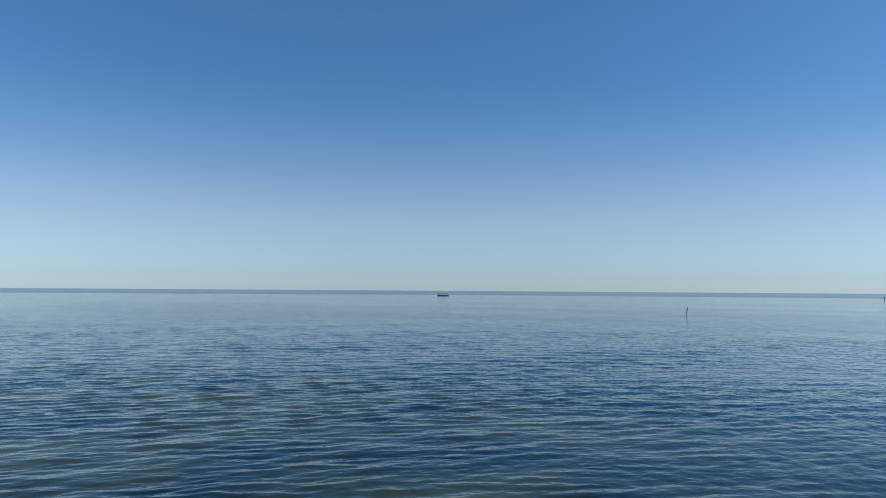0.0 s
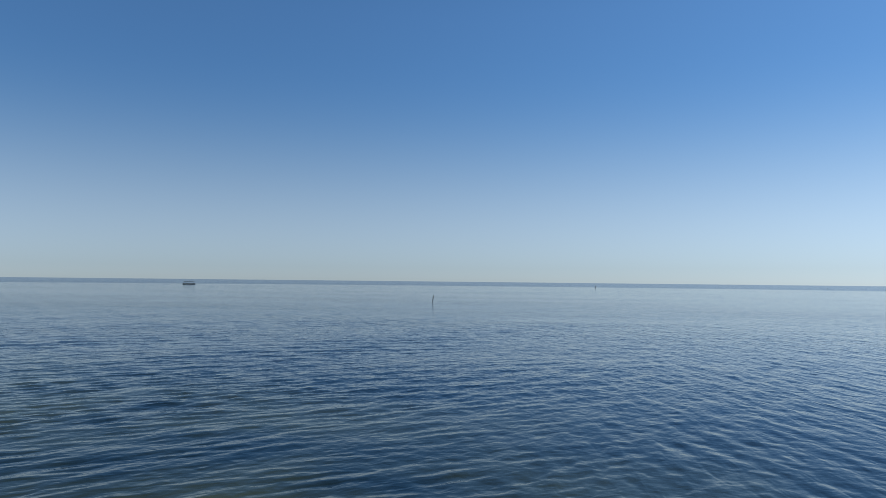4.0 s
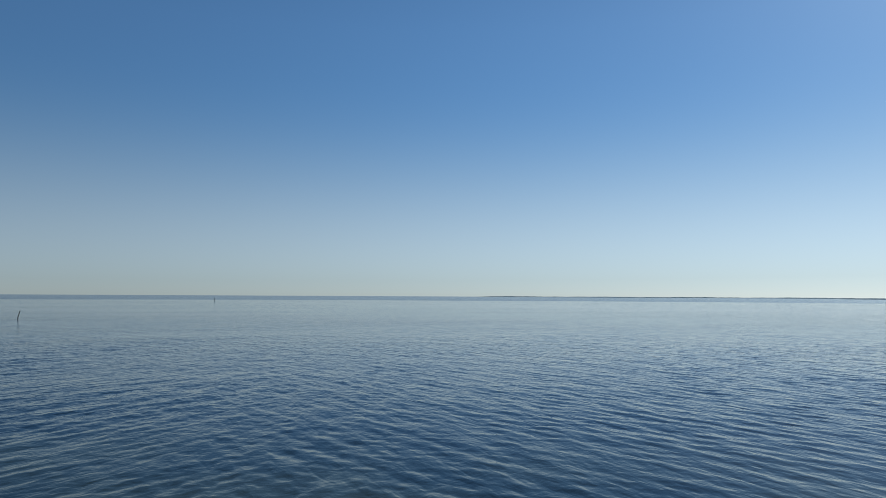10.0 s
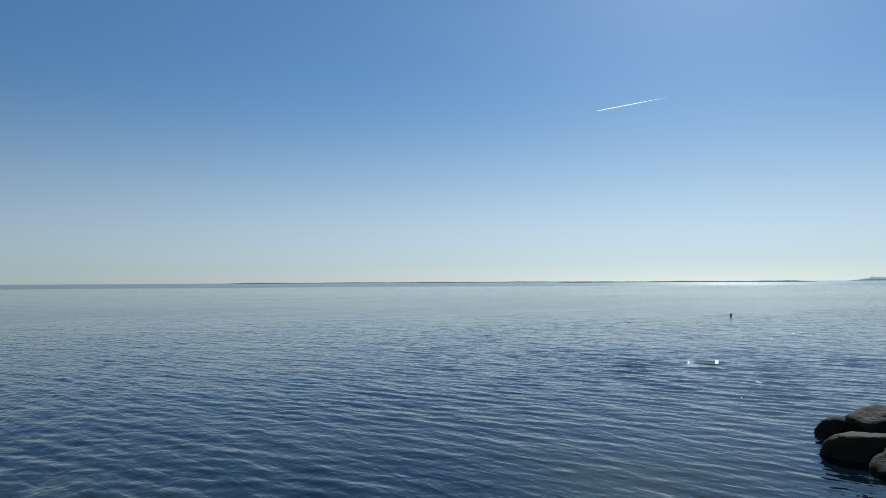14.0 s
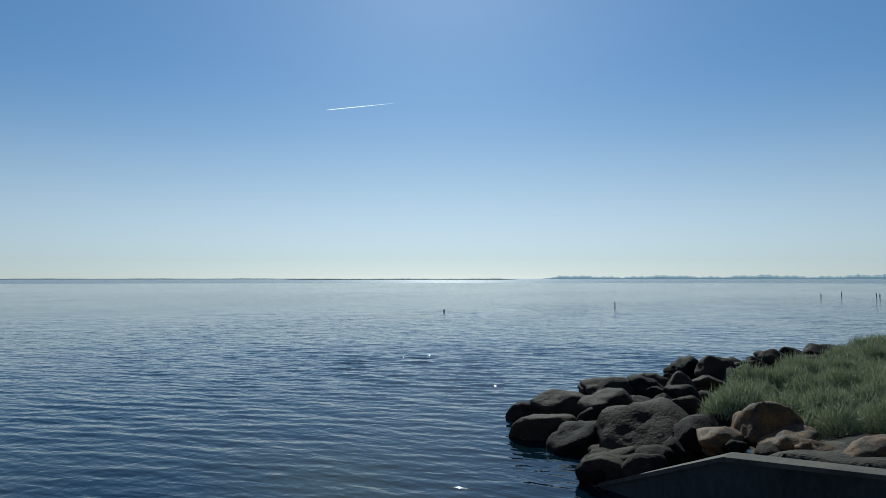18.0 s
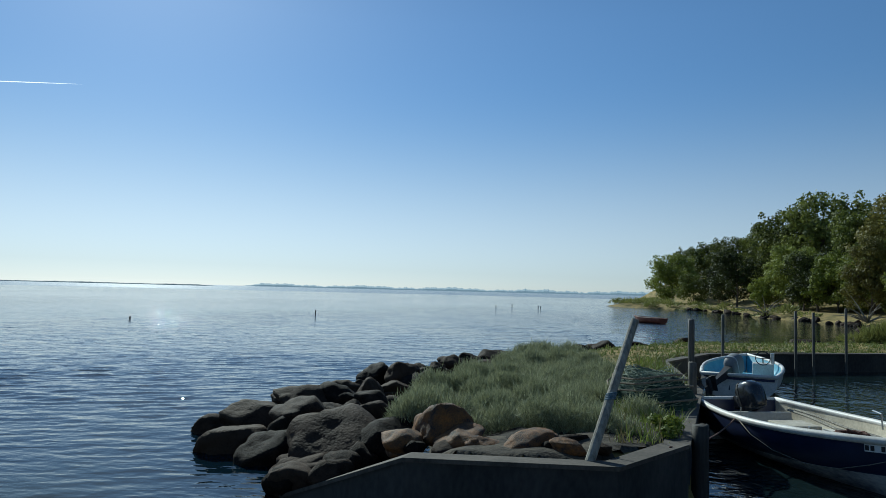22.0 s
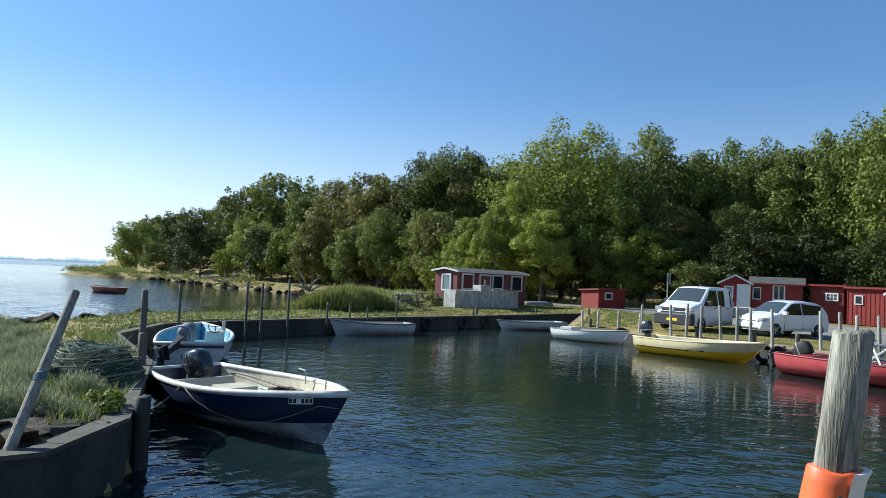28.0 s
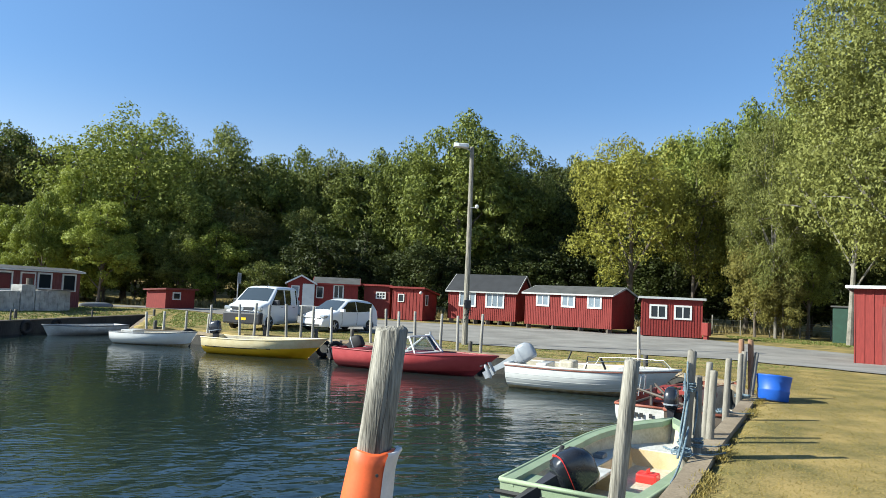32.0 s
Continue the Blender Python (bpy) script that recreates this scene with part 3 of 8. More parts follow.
# ---- quay walls ----
def quay(name, line, thick, bottom, tops, mat, cap_mat, label, cap=0.1, back=0.32):
    """A concrete wall along a line, its outer face on the line, with a lighter worn coping."""
    holder = thing(name, label, "quay wall", kind="structure")
    pts = [Vector((x, y, 0)) for x, y in line]
    ins = []
    for i, p in enumerate(pts):
        d0 = (p - pts[i - 1]).normalized() if i else (pts[1] - p).normalized()
        d1 = (pts[i + 1] - p).normalized() if i + 1 < len(pts) else d0
        nrm = (Vector((d0.y, -d0.x, 0)) + Vector((d1.y, -d1.x, 0))).normalized()
        ins.append(nrm)
    side = 1 if inside_distance(np.array([pts[1].x + ins[1].x * 0.3]), np.array([pts[1].y + ins[1].y * 0.3]), LAND)[0] > 0 else -1
    for nm, z0s, z1s, t0, t1, mt in (("wall_face", [bottom] * len(pts), [t - cap for t in tops], 0.0, thick + back, mat),
                                     ("coping", [t - cap for t in tops], tops, -0.03, thick + 0.03, cap_mat)):
        bm = bmesh.new()
        rings = []
        for p, nn, z0, z1 in zip(pts, ins, z0s, z1s):
            a, b = p + nn * side * t0, p + nn * side * t1
            rings.append([(a.x, a.y, z0), (b.x, b.y, z0), (b.x, b.y, z1), (a.x, a.y, z1)])
        add_loft(bm, rings)
        part(nm, bm, mt, holder)
    return holder


quay("quay_mole", PENINSULA_QUAY[:4], 0.20, -0.6, [0.02, 0.70, 0.70, 0.72], SHADED_CONCRETE, CONCRETE, "stained concrete wall round the mole head, shade put into its colour", 0.045, 0.04)
quay("quay_inner", PENINSULA_QUAY[3:], 0.24, -0.6, [0.70, 0.66, 0.66, 0.64, 0.62, 0.62, 0.62, 0.58], SHADED_CONCRETE, CONCRETE, "stained concrete quay wall of the basin, shade put into its colour", 0.05, 0.08)
quay("quay_east", EAST_QUAY, 0.4, -0.6, [0.58, 0.50, 0.50, 0.52, 0.55, 0.58, 0.60, 0.62, 0.64], SHADED_CONCRETE, PIER_CONCRETE, "low concrete quay along the parking strip")
quay("quay_pier", PIER_QUAY, 0.17, -0.6, [0.64, 0.70, 0.72, 0.72, 0.72, 0.72, 0.74, 0.74, 0.74, 0.74, 0.7], SHADED_CONCRETE, PIER_CONCRETE, "worn concrete edge of the pier")


# ---- far shores ----
def far_shore(name, az0, az1, d0, d1, low, high, mat, label, seed, step=0.05, ends=1.5):
    """A low far coast with an uneven line of trees and fields on top."""
    r = random.Random(seed)
    n = int((az1 - az0) / step)
    rings = []
    ph = [r.uniform(0, 6.28) for _ in range(5)]
    for i in range(n + 1):
        az = az0 + (az1 - az0) * i / n
        d = d0 + (d1 - d0) * i / n
        e = min(1, (az - az0) / ends + 0.12, (az1 - az) / ends + 0.12)
        h = low + (high - low) * max(0.0, 0.45 + 0.2 * math.sin(az * 0.9 + ph[0]) + 0.12 * math.sin(az * 3.3 + ph[1]) + 0.08 * math.sin(az * 11 + ph[2]) + r.choice((0, 0, 0, 0.25)) * r.random() + r.uniform(-0.05, 0.05))
        h *= e
        x, y = polar(az, d)
        x2, y2 = polar(az, d + 60)
        rings.append([(x, y, -0.5), (x, y, h * 0.5), (x2, y2, h), (x2, y2, -0.5)])
    return solid(name, add_loft(bmesh.new(), rings), mat, label, "far shore", kind="structure")


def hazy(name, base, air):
    """A far coast whose haze is painted in, as a glow of its surface."""
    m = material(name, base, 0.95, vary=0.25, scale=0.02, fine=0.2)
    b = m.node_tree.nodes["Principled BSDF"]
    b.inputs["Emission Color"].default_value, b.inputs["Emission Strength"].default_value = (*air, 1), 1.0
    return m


# bluish haze of distance, put into these surfaces as emission
HAZE_NEAR = hazy("distant_shore_painted_haze", (0.035, 0.05, 0.055), (0.03, 0.055, 0.085))
HAZE_FAR = hazy("distant_woods_painted_haze", (0.08, 0.10, 0.11), (0.20, 0.27, 0.34))
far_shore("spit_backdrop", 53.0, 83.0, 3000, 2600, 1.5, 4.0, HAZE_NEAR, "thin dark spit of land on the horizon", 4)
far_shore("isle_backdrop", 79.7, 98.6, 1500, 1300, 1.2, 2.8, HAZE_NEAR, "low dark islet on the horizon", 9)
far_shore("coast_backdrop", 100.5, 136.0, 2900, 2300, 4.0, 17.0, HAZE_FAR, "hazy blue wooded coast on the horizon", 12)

# ---- trees ----
BARK = material("tree_bark", (0.07, 0.055, 0.042), 0.9, second=(0.17, 0.14, 0.11), scale=3, fine=18, bump=0.8, dist=0.03, streak=(4, 4, 1))
BIRCH = material("pale_bark", (0.12, 0.11, 0.09), 0.85, second=(0.28, 0.26, 0.22), scale=3, fine=18, bump=0.6, dist=0.02)
LEAF_DARK = leaf_material("dark_oak_leaves", (0.010, 0.018, 0.005), (0.270, 0.300, 0.070))
# the shade inside the wood, put into a darker leaf colour
LEAF_SHADE = leaf_material("leaves_with_painted_shade", (0.006, 0.011, 0.003), (0.085, 0.105, 0.026))
LEAF_GREEN = leaf_material("green_leaves", (0.018, 0.032, 0.007), (0.320, 0.360, 0.075))
LEAF_DOME = leaf_material("light_green_leaves", (0.045, 0.066, 0.010), (0.370, 0.405, 0.075))
LEAF_LIGHT = leaf_material("bright_green_leaves", (0.085, 0.120, 0.016), (0.370, 0.405, 0.070))
LEAF_YELLOW = leaf_material("yellowing_leaves", (0.070, 0.078, 0.012), (0.350, 0.335, 0.060))
LEAF_OLIVE = leaf_material("olive_leaves", (0.075, 0.075, 0.018), (0.290, 0.260, 0.068))
LEAF_POPLAR = leaf_material("grey_green_leaves", (0.050, 0.062, 0.015), (0.320, 0.330, 0.090))


def leaf_cloud(r, blobs, count, size):
    """Leaves as small bent blades near the surface of uneven clumps."""
    g = np.random.default_rng(r.randrange(1 << 30))
    w = np.array([b[3] ** 2 for b in blobs])
    pick = g.choice(len(blobs), count, p=w / w.sum())
    c = np.array([b[:3] for b in blobs])[pick]
    rad = np.array([b[3] for b in blobs])[pick]
    d = g.normal(size=(count, 3))
    d /= np.linalg.norm(d, axis=1)[:, None]
    lump = 0.80 + 0.20 * np.sin(d[:, 0] * 5 + c[:, 0] * 3) * np.cos(d[:, 1] * 5 + c[:, 1] * 2) + 0.08 * np.sin(d[:, 2] * 9 + c[:, 2])
    p = c + d * (rad * lump * (0.62 + 0.45 * g.random(count) ** 0.5))[:, None] * np.array([1, 1, 0.85])
    nrm = d * 1.1 + g.normal(size=(count, 3)) * 0.55 + np.array([0, 0, 0.25])     # leaves face outwards and up
    nrm /= np.linalg.norm(nrm, axis=1)[:, None]
    a = np.cross(nrm, g.normal(size=(count, 3)))
    a /= np.linalg.norm(a, axis=1)[:, None]
    b = np.cross(nrm, a)
    s = size * (0.6 + 0.8 * g.random(count))[:, None]
    v = np.stack([p - b * s * 0.9 - a * s * 0.45, p + a * s * 0.75 + nrm * s * 0.2, p + b * s * 1.0 - a * s * 0.35], 1).reshape(-1, 3)
    return v, np.arange(count * 3).reshape(-1, 3)


def make_tree(name, seed, height, width, leaves, leaf_size, leaf_mat, bark, trunk_share=0.3, blobs=90, label="", top=0.0, fork=2, stout=1.0, lobes=7):
    """Trunk with limbs that carry big boughs, each covered with small tufts of leaves, with dark gaps between them."""
    r = random.Random(seed)
    t = thing(name, label, "tree")
    bm = bmesh.new()
    lean = (r.uniform(-0.5, 0.5), r.uniform(-0.5, 0.5))
    rt = (0.012 * height + 0.03) * stout
    crown0 = height * trunk_share
    tall = height - crown0

    def axis(k):
        return Vector((lean[0] * k * k + 0.15 * math.sin(k * 5 + seed), lean[1] * k * k + 0.15 * math.cos(k * 4 + seed), height * 0.9 * k))
    add_tube(bm, [axis(k / 8) - Vector((0, 0, 0.4 if k == 0 else 0)) for k in range(9)], [rt * (1.35 if k == 0 else 1 - 0.85 * k / 8) for k in range(9)], 8)
    core = axis(0.6)
    boughs = [(Vector((core.x, core.y, crown0 + tall * 0.53)), width * 0.33, tall * 0.44)]
    for i in range(lobes):
        k = (i + 0.5) / lobes
        zc = crown0 + tall * (0.20 + 0.58 * k + r.uniform(-0.06, 0.06))
        env = math.sin(math.pi * min(0.97, 0.22 + 0.66 * k ** (0.9 + top))) ** 0.6
        a = i * 2.4 + r.uniform(-0.5, 0.5)
        off = width * env * r.uniform(0.18, 0.28)
        c = axis(min(1, zc / height))
        rad = width * r.uniform(0.19, 0.25)
        boughs.append((Vector((c.x + off * math.cos(a), c.y + off * math.sin(a), min(zc, height - rad * 0.95))), rad, rad * r.uniform(0.8, 1.05)))
    clumps = []
    share = [b[1] * (b[1] + b[2]) for b in boughs]
    for i in range(blobs):
        c, ra, rz = r.choices(boughs, share)[0]
        for _ in range(12):
            d = Vector((r.gauss(0, 1), r.gauss(0, 1), r.gauss(0.15, 0.9))).normalized()
            p = c + Vector((d.x * ra, d.y * ra, d.z * rz)) * r.uniform(0.74, 1.0)
            if all(((p.x - q.x) ** 2 + (p.y - q.y) ** 2) / qa ** 2 + (p.z - q.z) ** 2 / qz ** 2 > 0.62 for q, qa, qz in boughs if q is not c):
                break
        br = width * r.uniform(0.060, 0.125)
        p.z = max(crown0 * 0.75 + br, min(p.z, height - br * 0.7))
        clumps.append((p.x, p.y, p.z, br))
    for i, (c, ra, rz) in enumerate(boughs[1:]):
        s = axis(max(0.12, (c.z - ra * 0.9) / height / 0.95 * 0.85))
        mid = s.lerp(c, 0.5) + Vector((r.uniform(-.3, .3), r.uniform(-.3, .3), 0.25))
        add_tube(bm, [s, mid, c], [rt * 0.45, rt * 0.30, rt * 0.14 + 0.01], 6)
        near = sorted(clumps, key=lambda q: (q[0] - c.x) ** 2 + (q[1] - c.y) ** 2 + (q[2] - c.z) ** 2)[:3 + fork]
        for q in near:
            q = Vector(q[:3])
            add_tube(bm, [mid.lerp(c, 0.6), c.lerp(q, 0.5) + Vector((0, 0, -0.1)), q], [rt * 0.16 + 0.008, rt * 0.08 + 0.008, 0.008], 4)
    part("trunk", bm, bark, t)
    inner = [(c.x, c.y, c.z, 0.72 * min(ra, rz)) for c, ra, rz in boughs]
    v, f = leaf_cloud(r, clumps, int(leaves * 0.84), leaf_size)
    v2, f2 = leaf_cloud(r, inner, int(leaves * 0.16), leaf_size * 1.7)
    crown = new("crown", from_arrays("crown", np.concatenate([v, v2]), np.concatenate([f, f2 + len(v)]), leaf_mat))
    crown.parent = t
    return t


TREE_KINDS = {
    "oak": make_tree("broadleaf_tree", 11, 12, 10, 23000, 0.096, LEAF_DARK, BARK, 0.12, 110, "dark green broadleaf tree on the wooded slope"),
    "oak2": make_tree("broadleaf_tree", 12, 12, 8.8, 21000, 0.096, LEAF_DARK, BARK, 0.15, 100, "dense dark green tree at the wood's edge"),
    "ash": make_tree("broadleaf_tree", 13, 12, 8.4, 22000, 0.096, LEAF_GREEN, BARK, 0.17, 100, "mid green broadleaf tree in full leaf"),
    "ash2": make_tree("broadleaf_tree", 14, 12, 9.6, 23000, 0.096, LEAF_GREEN, BARK, 0.14, 110, "broad green tree with an uneven crown"),
    "dome": make_tree("broadleaf_tree", 41, 12, 11.4, 30000, 0.092, LEAF_DOME, BARK, 0.08, 170, "great domed tree with light green tufted boughs", lobes=11),
    "light": make_tree("broadleaf_tree", 15, 12, 9.0, 19000, 0.115, LEAF_LIGHT, BARK, 0.06, 100, "sunlit bright green tree"),
    "yellow": make_tree("broadleaf_tree", 16, 12, 10, 18000, 0.085, LEAF_YELLOW, BARK, 0.26, 90, "yellowing tree with a spreading crown", fork=3, stout=1.2),
    "olive": make_tree("broadleaf_tree", 23, 12, 9.4, 19000, 0.115, LEAF_OLIVE, BARK, 0.1, 110, "olive-brown late summer tree on the slope"),
    "poplar": make_tree("poplar_tree", 17, 12, 7.0, 46000, 0.052, LEAF_POPLAR, BIRCH, 0.10, 200, "tall grey-green poplar with fluttering leaves", 0.25, 2, 0.6, 14),
    "far": make_tree("broadleaf_tree", 51, 12, 10, 9500, 0.16, LEAF_DARK, BARK, 0.02, 90, "dark tree on the far point"),
    "far2": make_tree("broadleaf_tree", 52, 12, 9, 9500, 0.16, LEAF_GREEN, BARK, 0.02, 80, "green tree on the far point"),
    "far3": make_tree("broadleaf_tree", 53, 12, 9.6, 10500, 0.15, LEAF_OLIVE, BARK, 0.02, 90, "olive-green tree on the far slope"),
    "back": make_tree("broadleaf_tree", 21, 12, 10, 5500, 0.24, LEAF_SHADE, BARK, 0.1, 60, "tree deep in the wood, shade put into its leaf colour"),
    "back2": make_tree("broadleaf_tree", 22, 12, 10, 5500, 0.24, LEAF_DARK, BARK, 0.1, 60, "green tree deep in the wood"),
    "shade": make_tree("broadleaf_tree", 31, 12, 11, 8000, 0.17, LEAF_SHADE, BARK, 0.04, 70, "young tree at the wood's foot, shade put into its leaf colour"),
    "bush": make_tree("bush", 18, 12, 13, 10000, 0.20, LEAF_GREEN, BARK, 0.02, 80, "leafy green bush at the wood's foot"),
    "bush2": make_tree("bush", 19, 12, 13, 10000, 0.20, LEAF_LIGHT, BARK, 0.02, 80, "bright yellow-green bush at the wood's foot"),
}
for k in TREE_KINDS.values():
    k["group"] = "trees of the wood"
used_kinds = set()


def plant(kind, az, d, top_el, turn=None, wide=1.0):
    """A tree at a heading and distance whose top is seen at that elevation from the pier."""
    x, y = polar(az, d)
    g = ground_at(x, y)
    h = (EYE_Z + d * math.tan(radians(top_el)) - g) * 1.03
    s = h / 12.0
    m = Matrix.LocRotScale((x, y, g - 0.15), Euler((0, 0, turn if turn is not None else az * 1.7)), (s * wide, s * wide, s))
    src = TREE_KINDS[kind]
    if kind in used_kinds:
        ob = copy_thing(src, m)
    else:
        ob = src
        used_kinds.add(kind)
    ob.matrix_basis = m
    return ob


# front row, from the point round to the road: kind, heading, distance, elevation of the top, width
FRONT = [
    ("far", 134.9, 190, 3.2, 0.9), ("far", 135.9, 188, 4.0, 0.9), ("far2", 137.2, 175, 4.5, 1.2), ("far", 139.0, 160, 4.8, 1.2), ("far", 141.0, 146, 5.6, 1.0),
    ("far", 142.8, 134, 6.8, 1.0), ("far", 144.8, 128, 8.2, 1.0), ("far2", 146.8, 116, 6.9, 0.9), ("far3", 149.2, 108, 7.4, 1.1), ("far3", 151.9, 102, 8.0, 1.1),
    ("far2", 143.6, 110, 3.9, 0.9), ("far2", 150.4, 88, 3.4, 0.9), ("light", 162.4, 64, 6.2, 0.7), ("light", 164.4, 66, 8.0, 0.8), ("light", 161.0, 66, 3.2, 0.8),
    ("olive", 153.6, 97, 8.5, 1.0), ("oak2", 156.4, 92, 10.0, 0.95), ("ash2", 158.8, 90, 10.8, 0.95), ("olive", 161.2, 88, 10.0, 0.9), ("far3", 147.8, 96, 4.6, 0.9), ("oak", 153.0, 86, 5.6, 0.9), ("far", 157.2, 80, 6.0, 0.9),
    ("dome", 168.0, 71, 12.4, 1.05), ("oak", 174.0, 74, 12.4, 0.85), ("olive", 177.0, 80, 10.4, 0.8), ("ash", 179.6, 75, 11.4, 0.85),
    ("oak2", 182.6, 72, 11.2, 0.8), ("ash", 186.2, 70, 11.6, 0.9), ("ash2", 189.2, 68, 12.4, 0.8), ("ash", 193.4, 63, 14.8, 0.95), ("oak2", 197.4, 66, 13.0, 0.8),
    ("oak", 200.2, 70, 11.4, 0.8), ("oak2", 203.0, 72, 11.6, 0.8), ("yellow", 207.0, 53, 12.9, 0.90), ("yellow", 211.9, 55, 11.0, 0.75), ("oak", 208.6, 68, 11.6, 0.8),
    ("ash2", 212.6, 63, 13.9, 0.8), ("ash", 215.4, 60, 15.4, 0.7), ("poplar", 217.4, 50, 15.2, 0.62), ("poplar", 222.3, 46, 24.0, 0.78), ("poplar", 226.0, 42, 25.5, 0.85), ("ash2", 218.8, 62, 16.0, 0.8), ("oak", 226.0, 58, 18, 0.8),
]
for kind, az, d, el, w in FRONT:
    plant(kind, az, d, el, None, w)
# foot of the wood: bushes and young trees
rt = random.Random(8)
for az in np.arange(134.8, 226, 1.6):
    d = float(np.interp(az, [132, 140, 150, 160, 175, 200, 215, 226], [188, 124, 95, 74, 62, 61, 58, 54])) + rt.uniform(-2, 3)
    el = rt.uniform(2.2, 5.2) * float(np.interp(az, [132, 142, 165, 226], [0.6, 0.8, 1.1, 1.2]))
    if az < 164:
        kind = rt.choice(["bush", "bush", "bush2", "shade", "bush"])
    elif az < 175:
        kind = rt.choice(["bush", "bush2", "light", "oak2"])
    elif az < 180:
        kind = rt.choice(["bush", "far", "far2", "shade"])
    else:
        # darkened leaves stand for the shade behind the huts
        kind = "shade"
    plant(kind, az + rt.uniform(-0.5, 0.5), d + (3 if az > 203 else 0), el, None, 1.0 if "bush" in kind else 1.2)
# taller young trees between the foot and the high crowns
for az, d, el, kind, w in ((158.0, 78, 5.6, "olive", 1.0), (166.2, 62, 5.8, "light", 1.1), (160.2, 70, 5.0, "light", 0.9), (171.6, 66, 7.8, "ash", 1.1), (176.2, 66, 7.0, "olive", 1.1), (180.8, 68, 6.6, "oak", 1.0),
                           (216.2, 50.5, 5.6, "olive", 0.9), (219.6, 52, 7.5, "ash", 0.9), (218.0, 50, 3.6, "olive", 0.9)):
    plant(kind, az, d, el, None, w)
# second row that closes the wood, part of it with shade painted into the leaves
for az in np.arange(138, 226, 2.2):
    d = float(np.interp(az, [132, 140, 150, 160, 175, 200, 226], [215, 165, 128, 108, 98, 92, 84]))
    el = float(np.interp(az, [132, 137, 145, 155, 160, 167, 175, 190, 200, 212, 226], [1.0, 3.2, 5.6, 7.4, 8.6, 10.6, 9.2, 11.0, 10.6, 13, 16])) * rt.uniform(0.93, 1.03)
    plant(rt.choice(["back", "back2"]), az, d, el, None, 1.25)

# ---- boats ----
NAVY = material("navy_hull_paint", (0.008, 0.014, 0.044), 0.35, second=(0.016, 0.025, 0.070), scale=3, coat=0.3)
SCUFF = material("scuffed_white_antifouling", (0.10, 0.11, 0.16), 0.6, second=(0.58, 0.57, 0.54), scale=2.2, fine=14, bump=0.1, streak=(1, 1, 2))
CREAM = material("cream_boat_paint", (0.42, 0.37, 0.27), 0.55, second=(0.64, 0.58, 0.46), scale=3, fine=24)
YELLOW = material("yellow_hull_paint", (0.72, 0.40, 0.008), 0.4, second=(0.82, 0.50, 0.02), scale=3)
RED_GEL = material("faded_red_gelcoat", (0.36, 0.045, 0.050), 0.4, second=(0.46, 0.075, 0.078), scale=2.5)
RED_DARK = material("red_deck", (0.25, 0.032, 0.036), 0.45, vary=0.2, scale=4)
GREEN_GEL = material("pale_green_gelcoat", (0.22, 0.29, 0.175), 0.5, second=(0.30, 0.36, 0.235), scale=3)
SKY_BLUE = material("light_blue_boat_interior", (0.10, 0.32, 0.44), 0.5, second=(0.20, 0.44, 0.55), scale=3)
OFF_WHITE = material("dirty_white_gelcoat", (0.44, 0.43, 0.40), 0.5, second=(0.64, 0.63, 0.60), scale=3, fine=24)
STAIN = material("waterline_stain", (0.36, 0.22, 0.07), 0.6, second=(0.60, 0.52, 0.36), scale=6)
TARRED = material("tarred_hull", (0.05, 0.040, 0.032), 0.6, second=(0.11, 0.085, 0.065), scale=4)
BROWN = material("red_brown_boat_paint", (0.20, 0.055, 0.035), 0.6, second=(0.30, 0.10, 0.06), scale=4)
GREY_SEAT = material("grey_boat_seat", (0.16, 0.17, 0.18), 0.6, vary=0.15, scale=5)
RED_BOX = material("red_plastic", (0.70, 0.03, 0.025), 0.4, vary=0.1, scale=6)


class Hull:
    """A boat's form: x from the stern forward, z from the waterline up."""

    def __init__(self, length, beam, depth, draft=0.16, transom=0.8, rise=0.35, rake=0.5, full=2.2, fore=0.5, hard=3.8):
        self.l, self.b, self.d, self.draft, self.t, self.rise, self.rake, self.full, self.fore, self.hard = length, beam, depth, draft, transom, rise, rake, full, fore, hard

    def half(self, s):
        if s < self.fore:
            k = self.t + (1 - self.t) * math.sin(math.pi / 2 * s / self.fore)
        else:
            k = 1 - ((s - self.fore) / (1 - self.fore)) ** self.full
        return max(0.012, self.b / 2 * k)

    def sheer(self, s):
        return self.d * (1 + 0.06 * (1 - s) ** 2 + self.rise * s ** 2.4)

    def keel(self, s):
        return -self.draft * (1 - s ** 5)

    def at(self, s, v, side, inset=0.0):
        k, top = self.keel(s), self.sheer(s)
        y = max(0.006, self.half(s) * (1 - (1 - v) ** (self.hard - (self.hard - 1.5) * s ** 1.5)) - inset)
        z = k + (top - k) * v
        x = s * self.l + self.rake * (v - 0.35) * s ** 4 - (0.06 * v if s == 0 else 0)
        return Vector((x - inset * s ** 3, side * y, z))


